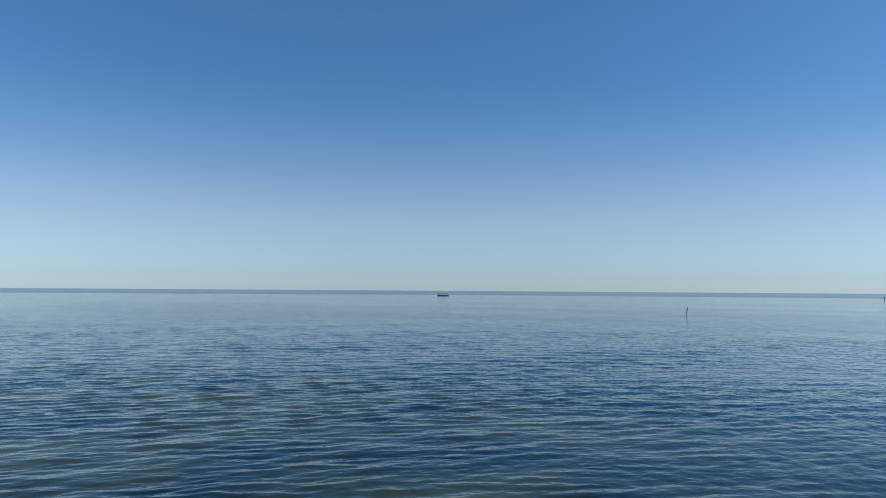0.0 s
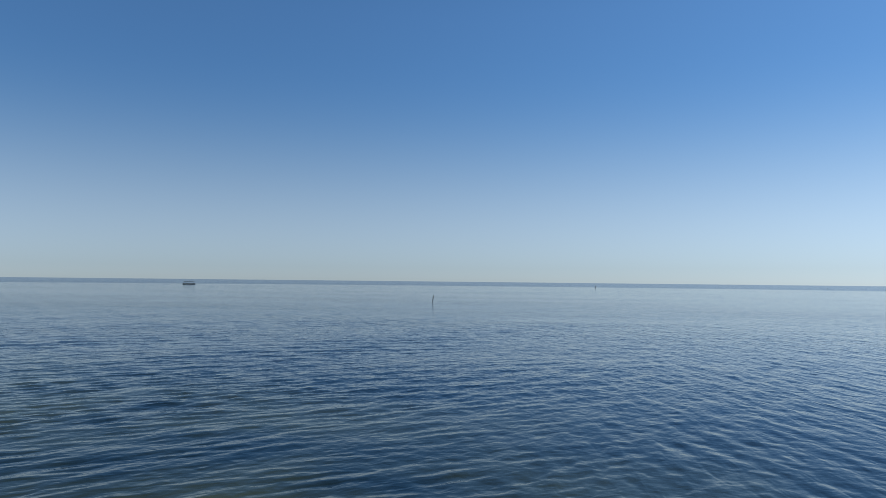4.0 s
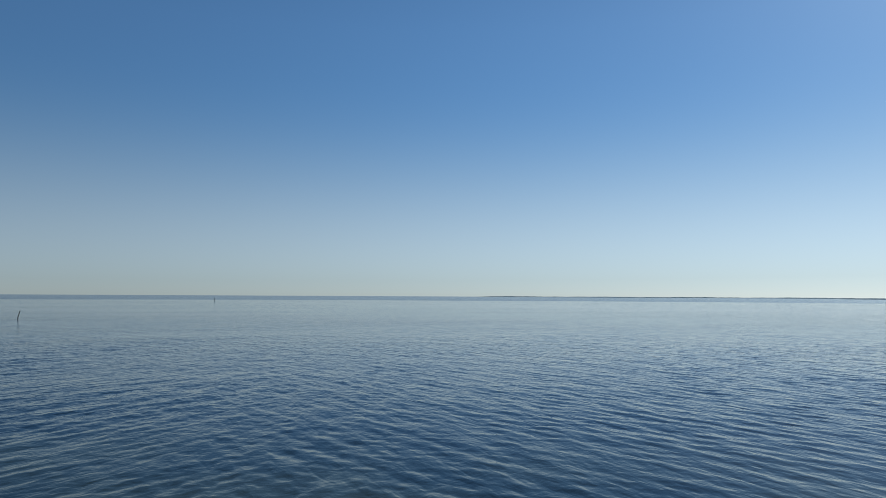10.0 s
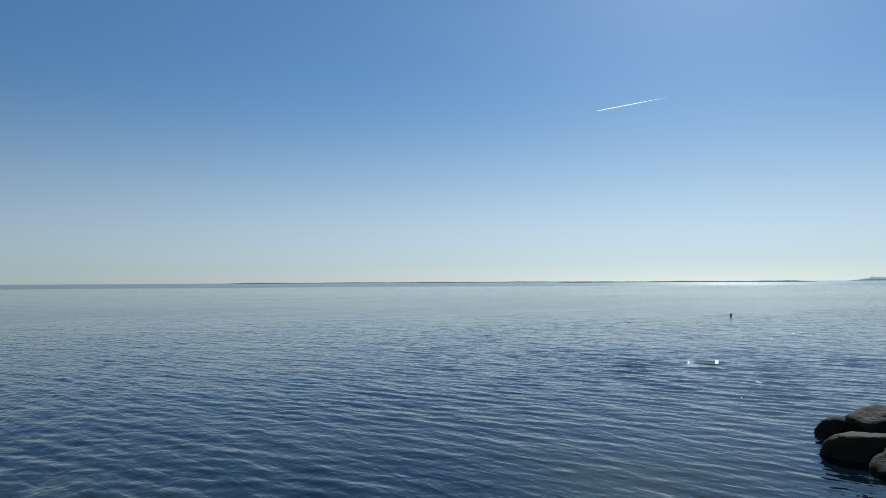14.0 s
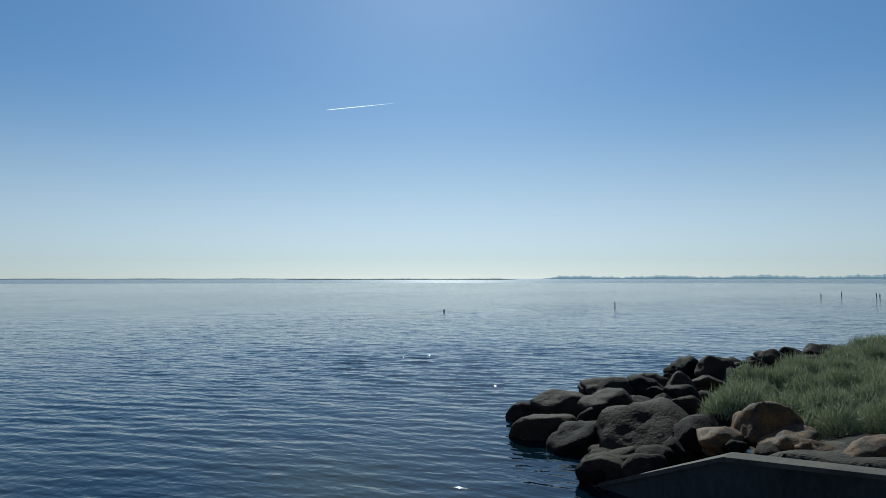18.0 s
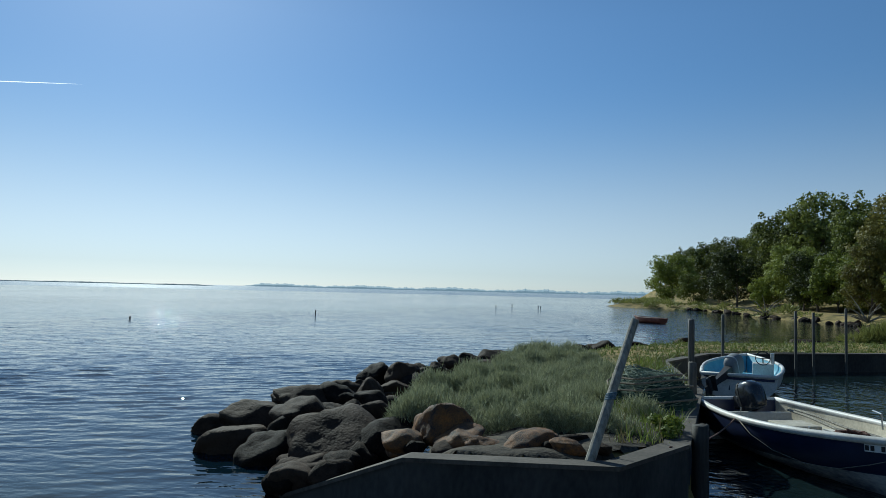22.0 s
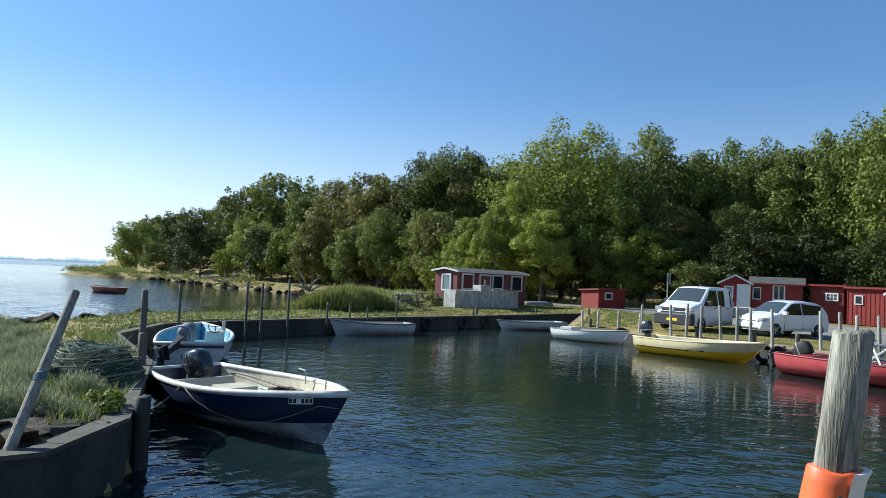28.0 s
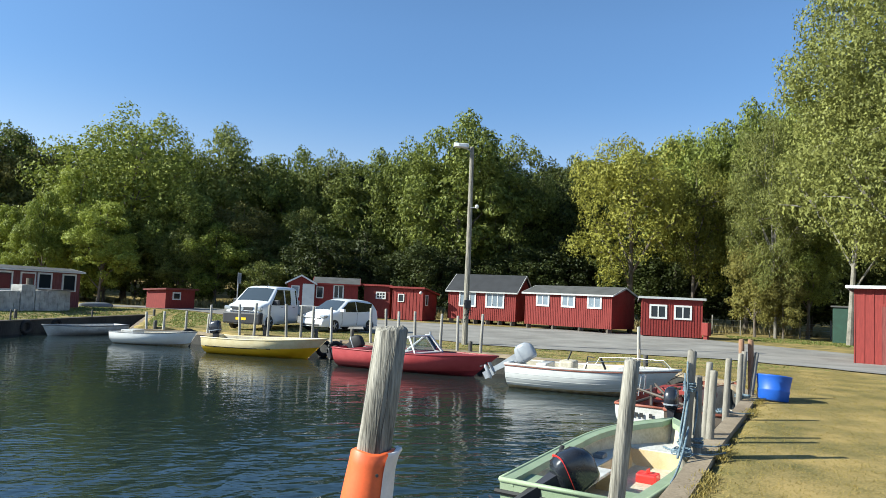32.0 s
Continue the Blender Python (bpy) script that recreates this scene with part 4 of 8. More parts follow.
def boat(name, label, hull, m, lower, upper, inner, rail, split=0.5, rail_r=0.03, seats=(0.25, 0.5, 0.72), seat_mat=None, floor_z=0.05, group="moored boats",
         foredeck=0.0, deck_mat=None, strake=None, n=18):
    t = thing(name, label, "boat", m, group)
    ss = [i / n for i in range(n + 1)]

    def shell(v0, v1, k, inset=0.0):
        bm = bmesh.new()
        for side in (-1, 1):
            add_loft(bm, [[hull.at(s, v0 + (v1 - v0) * j / k, side, inset) for j in range(k + 1)] for s in ss], closed=False)
        bmesh.ops.remove_doubles(bm, verts=bm.verts, dist=0.004)
        return bm
    part("bottom", shell(0.0, split, 5), lower, t, smooth=True)
    part("topside", shell(split, 1.0, 5), upper, t, smooth=True)
    v_in = max(0.12, (floor_z - hull.keel(0.3)) / (hull.sheer(0.3) - hull.keel(0.3)))
    part("lining", shell(v_in, 0.99, 4, 0.045), inner, t, smooth=True)
    # transom, with its thickness
    ring = [hull.at(0, j / 8, -1) for j in range(8, -1, -1)] + [hull.at(0, j / 8, 1) for j in range(1, 9)]
    bm = bmesh.new()
    add_loft(bm, [ring, [p + Vector((0.05, 0, 0)) for p in ring]])
    part("transom", bm, upper, t)
    # bottom boards
    bm = bmesh.new()
    cols = [[hull.at(s, v_in, -1, 0.05), hull.at(s, v_in, 1, 0.05)] for s in ss[:-1]]
    add_loft(bm, cols, closed=False)
    part("cockpit_floor", bm, inner, t)
    bm = bmesh.new()
    for side in (-1, 1):
        add_tube(bm, [hull.at(s, 1.0, side) + Vector((0, -side * 0.01, 0)) for s in ss], rail_r, 6)
    add_tube(bm, [hull.at(0, 1.0, -1), hull.at(0, 1.0, 1)], rail_r * 0.9, 6)
    part("gunwale", bm, rail, t, smooth=True)
    if strake:
        bm = bmesh.new()
        for side in (-1, 1):
            add_tube(bm, [hull.at(s, split + 0.02, side) + Vector((0, side * 0.006, 0)) for s in ss], 0.018, 5)
        part("rubbing_strake", bm, strake, t)
    for s in seats:
        z = hull.d * 0.62
        v = (z - hull.keel(s)) / (hull.sheer(s) - hull.keel(s))
        y = hull.at(s, v, 1, 0.05).y
        part("thwart", box(s * hull.l - 0.13, -y, z - 0.035, s * hull.l + 0.13, y, z, 0.008), seat_mat or inner, t)
    if foredeck:
        bm = bmesh.new()
        fs = [1 - foredeck + foredeck * i / 8 for i in range(9)]
        add_loft(bm, [[hull.at(s, 0.985, -1), Vector((hull.at(s, 1, 1).x, 0, hull.sheer(s) + 0.05 * (1 - s) + 0.02)), hull.at(s, 0.985, 1)] for s in fs], closed=False)
        part("foredeck", bm, deck_mat or upper, t, smooth=True)
    return t


def outboard(name, label, m, cowl_mat, tilt=0.0, size=1.0, tiller=True, group="outboard motors", leg=CAR_PLASTIC, band=SILVER, stripe=0.03):
    """An outboard motor: origin at the transom's top edge, +x points into the boat."""
    t = thing(name, label, "outboard motor", m, group)
    piv = pose(-0.06, 0, 0.05, 0, tilt, 0) @ Matrix.Scale(size, 4)

    def put(nm, bm, mat, lab="", smooth=False):
        bm.transform(piv)
        return part(nm, bm, mat, t, lab, smooth)
    rings = []
    for k, (z, a, b, dx) in enumerate(((0.16, 0.13, 0.09, 0.02), (0.21, 0.20, 0.125, -0.01), (0.32, 0.23, 0.14, -0.02), (0.48, 0.22, 0.135, -0.02), (0.58, 0.185, 0.115, 0.01), (0.62, 0.14, 0.085, 0.03), (0.635, 0.07, 0.04, 0.04))):
        rings.append([(dx - 0.10 + a * math.copysign(abs(math.cos(u)) ** 0.55, math.cos(u)), b * math.copysign(abs(math.sin(u)) ** 0.55, math.sin(u)), z) for u in (2 * math.pi * i / 16 for i in range(16))])
    put("cowl", add_loft(bmesh.new(), rings), cowl_mat, "", True)
    put("cowl_band", add_loft(bmesh.new(), [[(x * 1.015 + 0.001, y * 1.02, z) for x, y, z in r] for r in ([(px, py, 0.27) for px, py, _ in rings[2]], [(px, py, 0.27 + stripe) for px, py, _ in rings[2]])]), band, "stripe round the cowl")
    put("midsection", add_loft(bmesh.new(), [[(-0.10 + sx * a, sy * b, z) for sx, sy in ((1, 1), (-1, 1), (-1, -1), (1, -1))] for z, a, b in ((0.17, 0.10, 0.08), (0.0, 0.085, 0.06), (-0.35, 0.06, 0.035), (-0.52, 0.065, 0.03))]), leg)
    put("cavitation_plate", box(-0.30, -0.09, -0.54, 0.02, 0.09, -0.52, 0.004), leg)
    put("gearcase", tube([(-0.30, 0, -0.66), (-0.24, 0, -0.66), (0.02, 0, -0.66), (0.08, 0, -0.66)], [0.03, 0.05, 0.045, 0.01], 8), leg, "", True)
    put("skeg", box(-0.16, -0.008, -0.80, 0.02, 0.008, -0.52), leg)
    bm = bmesh.new()
    for k in range(3):
        a = 2 * math.pi * k / 3
        d, w = Vector((0, math.cos(a), math.sin(a))), Vector((0.02, -math.sin(a), math.cos(a)))
        c = Vector((-0.31, 0, -0.66))
        vs = [bm.verts.new(c + d * 0.03 - w * 0.02), bm.verts.new(c + d * 0.12 - w * 0.05 + Vector((0.03, 0, 0))), bm.verts.new(c + d * 0.13 + w * 0.03 - Vector((0.02, 0, 0))), bm.verts.new(c + d * 0.03 + w * 0.02)]
        bm.faces.new(vs)
    put("propeller", bm, BLACK)
    part("clamp_bracket", box(-0.06, -0.09, -0.22, 0.05, 0.09, 0.05, 0.01), CAR_PLASTIC, t)
    if tiller:
        put("tiller", tube([(0.02, 0.04, 0.17), (0.18, 0.06, 0.22), (0.50, 0.08, 0.30)], [0.018, 0.016, 0.02], 7), BLACK)
    return t


def plate_bars(parent, place, across, up, width, height, marks, back=WHITE):
    """A small plate with writing that cannot be read, as bars."""
    a, u = Vector(across).normalized(), Vector(up).normalized()
    nrm = a.cross(u)
    c = Vector(place)

    def slab(x0, x1, y0, y1, z0, z1):
        bm = bmesh.new()
        rings = [[c + a * x0 + u * y0 + nrm * z, c + a * x1 + u * y0 + nrm * z, c + a * x1 + u * y1 + nrm * z, c + a * x0 + u * y1 + nrm * z] for z in (z0, z1)]
        return add_loft(bm, rings)
    if back:
        part("plate", slab(-width / 2, width / 2, -height / 2, height / 2, 0.0, 0.006), back, parent)
    n = len(marks)
    for i, w in enumerate(marks):
        if w < 0.1:
            continue
        x = -width / 2 + width * (i + 0.5) / n
        k = width / n * 0.36 * w
        rings = [[c + a * (x - k) + u * -height * 0.34 + nrm * z, c + a * (x + k) + u * -height * 0.34 + nrm * z, c + a * (x + k) + u * height * 0.34 + nrm * z, c + a * (x - k) + u * height * 0.34 + nrm * z] for z in (0.007, 0.010)]
        part("plate_mark", add_loft(bmesh.new(), rings), INK, parent)


def rope(name, label, pts, r, mat, parent=None):
    if parent:
        return part(name, tube(pts, r, 6), mat, parent, label, True)
    return solid(name, tube(pts, r, 6), mat, label, "rope", smooth=True)


# blue dinghy at the mole head
h = Hull(4.3, 1.96, 0.56, 0.14, 0.76, 0.40, 0.52, 2.2, 0.45)
M_BLUE = heading(9.05, -10.37, 0, 291.5)
blue_boat = boat("motor_dinghy", "navy blue wooden motor dinghy with a thick white gunwale", h, M_BLUE, SCUFF, NAVY, CREAM, WORN_WHITE, 0.44, 0.052, (0.34,), OFF_WHITE)
plate_bars(blue_boat, h.at(0.90, 0.88, -1) - Vector((0, 0.016, 0)), h.at(0.93, 0.88, -1) - h.at(0.87, 0.88, -1), (0, -0.05, 1), 0.36, 0.09, (1, 1, 0.01, 1, 1, 1))
part("well_bulkhead", box(0.42, -0.72, 0.0, 0.47, 0.72, 0.46, 0.01), OFF_WHITE, blue_boat)
bow_deck = bmesh.new()
add_loft(bow_deck, [[Vector((x, -w_, 0.45)), Vector((x, w_, 0.45)), Vector((x, w_, 0.48)), Vector((x, -w_, 0.48))] for x, w_ in ((2.35, 0.74), (2.8, 0.68), (3.3, 0.52), (3.8, 0.26), (4.05, 0.08))])
part("bow_deck", bow_deck, CREAM, blue_boat, "cream boards decking the bow")
part("fish_box", box(1.75, -0.45, 0.1, 2.25, 0.10, 0.56, 0.02), CREAM, blue_boat, "pale plywood box on the floor")
bm = bmesh.new()
r5 = random.Random(3)
for k in range(14):
    a0 = r5.uniform(0, 6.28)
    add_tube(bm, [(2.95 + (0.30 - 0.012 * k) * math.cos(a0 + u * 0.7), 0.05 + (0.34 - 0.012 * k) * math.sin(a0 + u * 0.7), 0.49 + 0.008 * k + 0.02 * math.sin(3 * u)) for u in range(10)], 0.03, 5)
part("net_heap", bm, NET_BROWN, blue_boat, "red-brown net coiled on the foredeck boards")
for x, y in ((1.7, -0.85), (3.2, -0.72), (3.2, 0.70)):
    part("thole_pin", tube([(x, y, 0.5), (x + 0.02, y, 0.74)], 0.011, 6), STEEL, blue_boat)
for y0, y1 in ((0.62, 0.45), (0.48, 0.25)):
    oar = tube([(0.75, y0, 0.55), (1.5, y0 * 0.6 + y1 * 0.4, 0.56), (2.35, y1, 0.54)], 0.022, 6)
    add_loft(oar, [[(x, y1 + a * w, 0.545 + b * 0.012) for a, b in ((-1, -1), (1, -1), (1, 1), (-1, 1))] for x, w in ((2.30, 0.02), (2.45, 0.055), (2.85, 0.065), (2.95, 0.04))])
    part("oar", oar, OLD_WOOD, blue_boat, "worn grey oar laid along the boat")
part("rowlock", tube([(2.55, 0.80, 0.58), (2.55, 0.78, 0.80), (2.40, 0.76, 0.82)], 0.014, 6), STEEL, blue_boat)
rope("bow_line", "thin pale line along the hull", [h.at(1.0, 0.72, -1) - Vector((0, 0.02, 0))] + [h.at(s, 0.99 - 0.55 * math.sin(math.pi * (s - 0.45) / 0.55) - 0.1 * (s - .45), -1) - Vector((0, 0.03, 0)) for s in (0.95, 0.88, 0.8, 0.7, 0.6, 0.52, 0.45)], 0.006, PALE_WOOD, blue_boat)
outboard("outboard_motor", "black outboard motor tilted up on the blue dinghy", M_BLUE @ pose(0.04, 0.02, 0.36, 0, 0, 10), BLACK_GLOSS, 66, 1.12, False, band=BLACK)
rope("mooring_rope", "slack dark mooring rope from the mole to the dinghy", sag((6.1, -5.9, 0.72), M_BLUE @ h.at(0.42, 1.0, -1), 0.12), 0.012, NET_BROWN)

# light blue and white skiff
h = Hull(4.7, 1.95, 0.52, 0.14, 0.85, 0.30, 0.4, 2.4, 0.45)
M_SKY = heading(12.1, -13.95, 0, 142)
sky_boat = boat("motor_skiff", "white motor skiff with a light blue inside", h, M_SKY, OFF_WHITE, OFF_WHITE, SKY_BLUE, OFF_WHITE, 0.35, 0.05, (0.3, 0.62), SKY_BLUE, 0.08, strake=NAVY)
part("transom_band", box(-0.075, -0.78, 0.44, -0.06, 0.78, 0.50), NAVY, sky_boat, "dark blue band on the transom")
part("console", box(1.55, -0.75, 0.1, 1.95, -0.25, 0.72, 0.03), OFF_WHITE, sky_boat)
bm = bmesh.new()
for k in range(16):
    a0, a1 = 2 * math.pi * k / 16, 2 * math.pi * (k + 1) / 16
    add_tube(bm, [(1.50, -0.5 + 0.17 * math.cos(a0), 0.86 + 0.17 * math.sin(a0)), (1.50, -0.5 + 0.17 * math.cos(a1), 0.86 + 0.17 * math.sin(a1))], 0.012, 5)
add_tube(bm, [(1.50, -0.67, 0.86), (1.50, -0.33, 0.86)], 0.01, 5)
add_tube(bm, [(1.50, -0.5, 0.86), (1.7, -0.5, 0.70)], 0.016, 5)
part("steering_wheel", bm, BLACK, sky_boat)
part("console_lamp", tube([(1.75, -0.72, 0.72), (1.75, -0.72, 0.98)], 0.05, 8), STEEL, sky_boat)
outboard("outboard_motor", "dark outboard motor on the light blue skiff", M_SKY @ pose(0.05, 0.25, 0.40, 0, 0, -24), GREY_SEAT, 70, 1.2, False)

# pale rowing boats along the far quay
BRIGHT_WHITE = material("white_boat_enamel", (0.74, 0.74, 0.72), 0.35, vary=0.06, scale=3, coat=0.2)
GREY_HULL = material("greyed_white_boat_paint", (0.30, 0.31, 0.31), 0.55, second=(0.50, 0.51, 0.50), scale=3, fine=20)
h = Hull(3.5, 1.4, 0.42, 0.12, 0.7, 0.45, 0.3, 2.0, 0.42)
boat("rowing_boat", "grey-white rowing boat moored to the far quay", h, heading(12.35, -27.3, 0, 32), GREY_HULL, GREY_HULL, CREAM, GREY_SEAT, 0.4, 0.035, (0.22, 0.5, 0.74), OFF_WHITE)
h = Hull(3.9, 1.4, 0.38, 0.12, 0.75, 0.25, 0.3, 2.2, 0.42)
boat("rowing_boat", "low white rowing boat in the basin's far corner", h, heading(7.9, -36.7, 0, 36), OFF_WHITE, OFF_WHITE, OFF_WHITE, GREY_SEAT, 0.4, 0.03, (0.25, 0.6), OFF_WHITE)
h = Hull(3.2, 1.4, 0.44, 0.1, 0.8, 0.36, 0.35, 2.2, 0.42)
M_W1 = heading(6.72, -31.0, 0, 291)
w1 = boat("rowing_boat", "white clinker rowing boat with a dark rim", h, M_W1, STAIN, BRIGHT_WHITE, CREAM, GREY_SEAT, 0.22, 0.022, (0.3, 0.6), OFF_WHITE)
part("stern_box", box(0.35, -0.4, 0.2, 0.9, 0.4, 0.56, 0.03), OFF_WHITE, w1)

# yellow boat
PALE_YELLOW = material("faded_pale_yellow_paint", (0.62, 0.50, 0.26), 0.5, second=(0.74, 0.64, 0.40), scale=4)
h = Hull(4.1, 1.75, 0.56, 0.14, 0.88, 0.32, 0.75, 2.6, 0.5)
M_Y = heading(2.68, -27.75, 0, 297)
yellow_boat = boat("motor_boat", "open motor boat, cream above and yellow below", h, M_Y, YELLOW, PALE_YELLOW, CREAM, PALE_YELLOW, 0.58, 0.03, (0.3, 0.6), OFF_WHITE)
part("hull_stripe", add_loft(bmesh.new(), [[h.at(s, v, -1) - Vector((0, 0.010, 0)) for v in (0.555, 0.60)] for s in (0.03, 0.2, 0.35, 0.5, 0.66)], closed=False), BLACK, yellow_boat, "black stripe along the side")
outboard("outboard_motor", "dark grey outboard motor on the yellow boat", M_Y @ pose(0.25, 0.0, 0.50), BLACK_GLOSS, -8, 1.0, False)

# red runabout
h = Hull(4.9, 1.85, 0.58, 0.14, 0.85, 0.16, 0.8, 2.6, 0.48)
M_R = heading(-1.95, -24.25, 0, 305)
red_boat = boat("motor_boat", "faded red runabout with a small windscreen", h, M_R, RED_DARK, RED_GEL, OFF_WHITE, RED_DARK, 0.30, 0.03, (0.25,), OFF_WHITE, foredeck=0.50, deck_mat=RED_DARK)
for side in (-1, 1):
    pane = [(2.95, side * 0.80, 0.62), (3.50, side * 0.05, 0.68), (3.10, side * 0.05, 1.16), (2.65, side * 0.64, 1.12)]
    part("windscreen_pane", add_loft(bmesh.new(), [pane, [(x + 0.012, y, z) for x, y, z in pane]]), CLEAR, red_boat)
    wing = [(2.0, side * 0.86, 0.60), (2.93, side * 0.81, 0.62), (2.64, side * 0.65, 1.11)]
    part("side_pane", add_loft(bmesh.new(), [wing, [(x, y + side * 0.012, z) for x, y, z in wing]]), CLEAR, red_boat)
    bm = bmesh.new()
    add_tube(bm, [(1.9, side * 0.88, 0.60), (2.65, side * 0.65, 1.13), (3.10, side * 0.04, 1.17), (3.52, side * 0.04, 0.69), (2.95, side * 0.82, 0.63), (2.65, side * 0.65, 1.13)], 0.034, 6)
    part("windscreen_frame", bm, WHITE, red_boat)
part("stern_seat", box(0.45, -0.6, 0.3, 0.9, 0.6, 0.62, 0.05), RED_DARK, red_boat)
part("horn", tube([(3.1, 0, 1.15), (3.1, 0, 1.30)], 0.04, 8), STEEL, red_boat)
outboard("outboard_motor", "black outboard motor tilted up on the red runabout", M_R @ pose(0.05, 0.15, 0.44), BLACK, 66, 1.05, False)

# large white boat
h = Hull(4.0, 1.78, 0.64, 0.16, 0.88, 0.24, 0.80, 2.5, 0.5)
M_W = heading(-6.38, -19.5, 0, 305)
white_boat = boat("motor_boat", "white open motor boat with steel rails and a brown waterline", h, M_W, STAIN, WHITE, CREAM, OFF_WHITE, 0.31, 0.035, (0.35,), OFF_WHITE, strake=None, foredeck=0.3, deck_mat=OFF_WHITE)
for k in range(3):
    bm = bmesh.new()
    for side in (-1, 1):
        add_tube(bm, [h.at(s / 18, 0.40 + 0.16 * k, side) + Vector((0, side * 0.002, 0)) for s in range(18)], 0.004, 4)
    part("hull_plank_edge", bm, WHITE, white_boat)
bm = bmesh.new()
for side in (-1, 1):
    add_tube(bm, [h.at(s, 0.95, side) + Vector((0, side * 0.015, 0.0)) for s in [i / 18 for i in range(19)]], 0.014, 4)
part("rim_line", bm, BROWN, white_boat, "dark line under the gunwale")
bm = bmesh.new()
for side in (-1, 1):
    add_tube(bm, [h.at(0.52, 1, side), h.at(0.55, 1, side) + Vector((0, 0, 0.22)), h.at(0.75, 1, side) + Vector((0, -side * 0.04, 0.25)), h.at(0.92, 1, side) + Vector((0, -side * 0.03, 0.22)), h.at(0.96, 1, side)], 0.010, 6)
    add_tube(bm, [h.at(0.75, 1, side), h.at(0.75, 1, side) + Vector((0, -side * 0.04, 0.25))], 0.012, 6)
part("bow_rail", bm, STEEL, white_boat)
part("console", box(1.35, -0.35, 0.2, 1.75, 0.35, 0.84, 0.06), CREAM, white_boat)
part("seat_box", box(0.75, -0.5, 0.2, 1.05, 0.5, 0.74, 0.04), OFF_WHITE, white_boat)
part("rod_holder", tube([(1.95, 0.4, 0.6), (2.0, 0.4, 0.95), (2.2, 0.3, 0.93)], 0.02, 6), BLACK, white_boat)
part("control_lever", tube([(1.5, 0.1, 0.82), (1.6, 0.1, 1.08)], 0.025, 6), BLACK, white_boat)
part("boat_hook", tube([(2.55, 0.1, 0.65), (2.42, 0.05, 0.95)], 0.03, 6), BLACK, white_boat)
outboard("outboard_motor", "silver-grey outboard motor tilted up on the white boat", M_W @ pose(0.0, 0.05, 0.55), SILVER, 60, 1.2, False, leg=SILVER)

# pale green boat beside the pier
h = Hull(4.45, 1.66, 0.52, 0.14, 0.90, 0.30, 0.3, 2.8, 0.5)
M_G = heading(-2.84, -6.98, 0, 222.9)
green_boat = boat("motor_skiff", "pale green open skiff with a cream inside", h, M_G, GREEN_GEL, GREEN_GEL, CREAM, GREEN_GEL, 0.4, 0.03, (), OFF_WHITE, 0.06)
for side in (-1, 1):
    part("coaming", add_loft(bmesh.new(), [[h.at(s / 18, 1.0, side) + Vector((0, 0, 0.02)), Vector((h.at(s / 18, 1.0, side).x - 0.10 * (s / 18) ** 3, side * max(0.004, h.at(s / 18, 1.0, 1).y - 0.15), h.at(s / 18, 1.0, side).z + 0.015)),
                                               Vector((h.at(s / 18, 1.0, side).x - 0.10 * (s / 18) ** 3, side * max(0.002, h.at(s / 18, 1.0, 1).y - 0.16), h.at(s / 18, 1.0, side).z - 0.06)), h.at(s / 18, 0.97, side)] for s in range(19)]), GREEN_GEL, green_boat, "wide flat pale green coaming")
def hull_deck(x0, x1, z, thick=0.035):
    """A flat deck from side to side of the hull."""
    rows = []
    for k in range(9):
        x = x0 + (x1 - x0) * k / 8
        q = min(0.985, x / h.l)
        y = h.at(q, (z - h.keel(q)) / (h.sheer(q) - h.keel(q)), 1, 0.05).y
        rows.append([Vector((x, -y, z)), Vector((x, y, z)), Vector((x, y, z - thick)), Vector((x, -y, z - thick))])
    return add_loft(bmesh.new(), rows)


part("bow_deck", hull_deck(3.58, 4.30, 0.36), OFF_WHITE, green_boat, "pale grey deck in the bow")
part("thwart", box(1.25, 0.18, 0.30, 2.10, 0.72, 0.338, 0.01), OFF_WHITE, green_boat, "pale grey seat deck along the side")
part("side_bench", box(2.10, 0.40, 0.305, 3.58, 0.70, 0.34, 0.008), OFF_WHITE, green_boat, "pale grey bench along the side")
part("bench_wall", add_loft(bmesh.new(), [[Vector((x, 0.38, 0.335)), Vector((x, 0.41, 0.335)), Vector((x, 0.33, 0.07)), Vector((x, 0.30, 0.07))] for x in (2.12, 2.6, 3.1, 3.57)]), SEAT_TAN, green_boat, "beige side of the foot well")
part("well_bulkhead", box(3.55, -0.60, 0.05, 3.58, 0.42, 0.345, 0.006), SEAT_TAN, green_boat, "beige end wall of the foot well")
part("seat_front", box(2.07, 0.18, 0.05, 2.10, 0.40, 0.30, 0.006), SEAT_TAN, green_boat)
part("stowed_box", box(2.55, 0.46, 0.342, 2.74, 0.60, 0.40, 0.01), GREY_SEAT, green_boat, "small grey box on the bench")
for side in (-1, 1):
    part("stern_locker", box(0.02, side * 0.42 if side > 0 else -0.78, 0.05, 0.52, 0.78 if side > 0 else side * 0.42, 0.515, 0.03), GREEN_GEL, green_boat, "flat pale green stern quarter")
part("motor_well", box(0.50, -0.44, 0.05, 0.55, 0.44, 0.40, 0.01), GREEN_GEL, green_boat, "pale green wall of the motor well")
part("rail_guard", tube([(-0.05, -0.8, 0.42), (-0.05, 0.8, 0.42)], 0.03, 6), BLACK, green_boat, "black rubber guard on the transom")
bm = box(2.70, -0.22, 0.075, 2.95, 0.06, 0.20, 0.03)
add_tube(bm, [(2.78, -0.08, 0.19), (2.78, -0.08, 0.245), (2.88, -0.08, 0.245), (2.88, -0.08, 0.19)], 0.012, 6)
solid("fuel_can", bm, RED_BOX, "small red plastic fuel can in the green skiff", "fuel can", m=M_G)
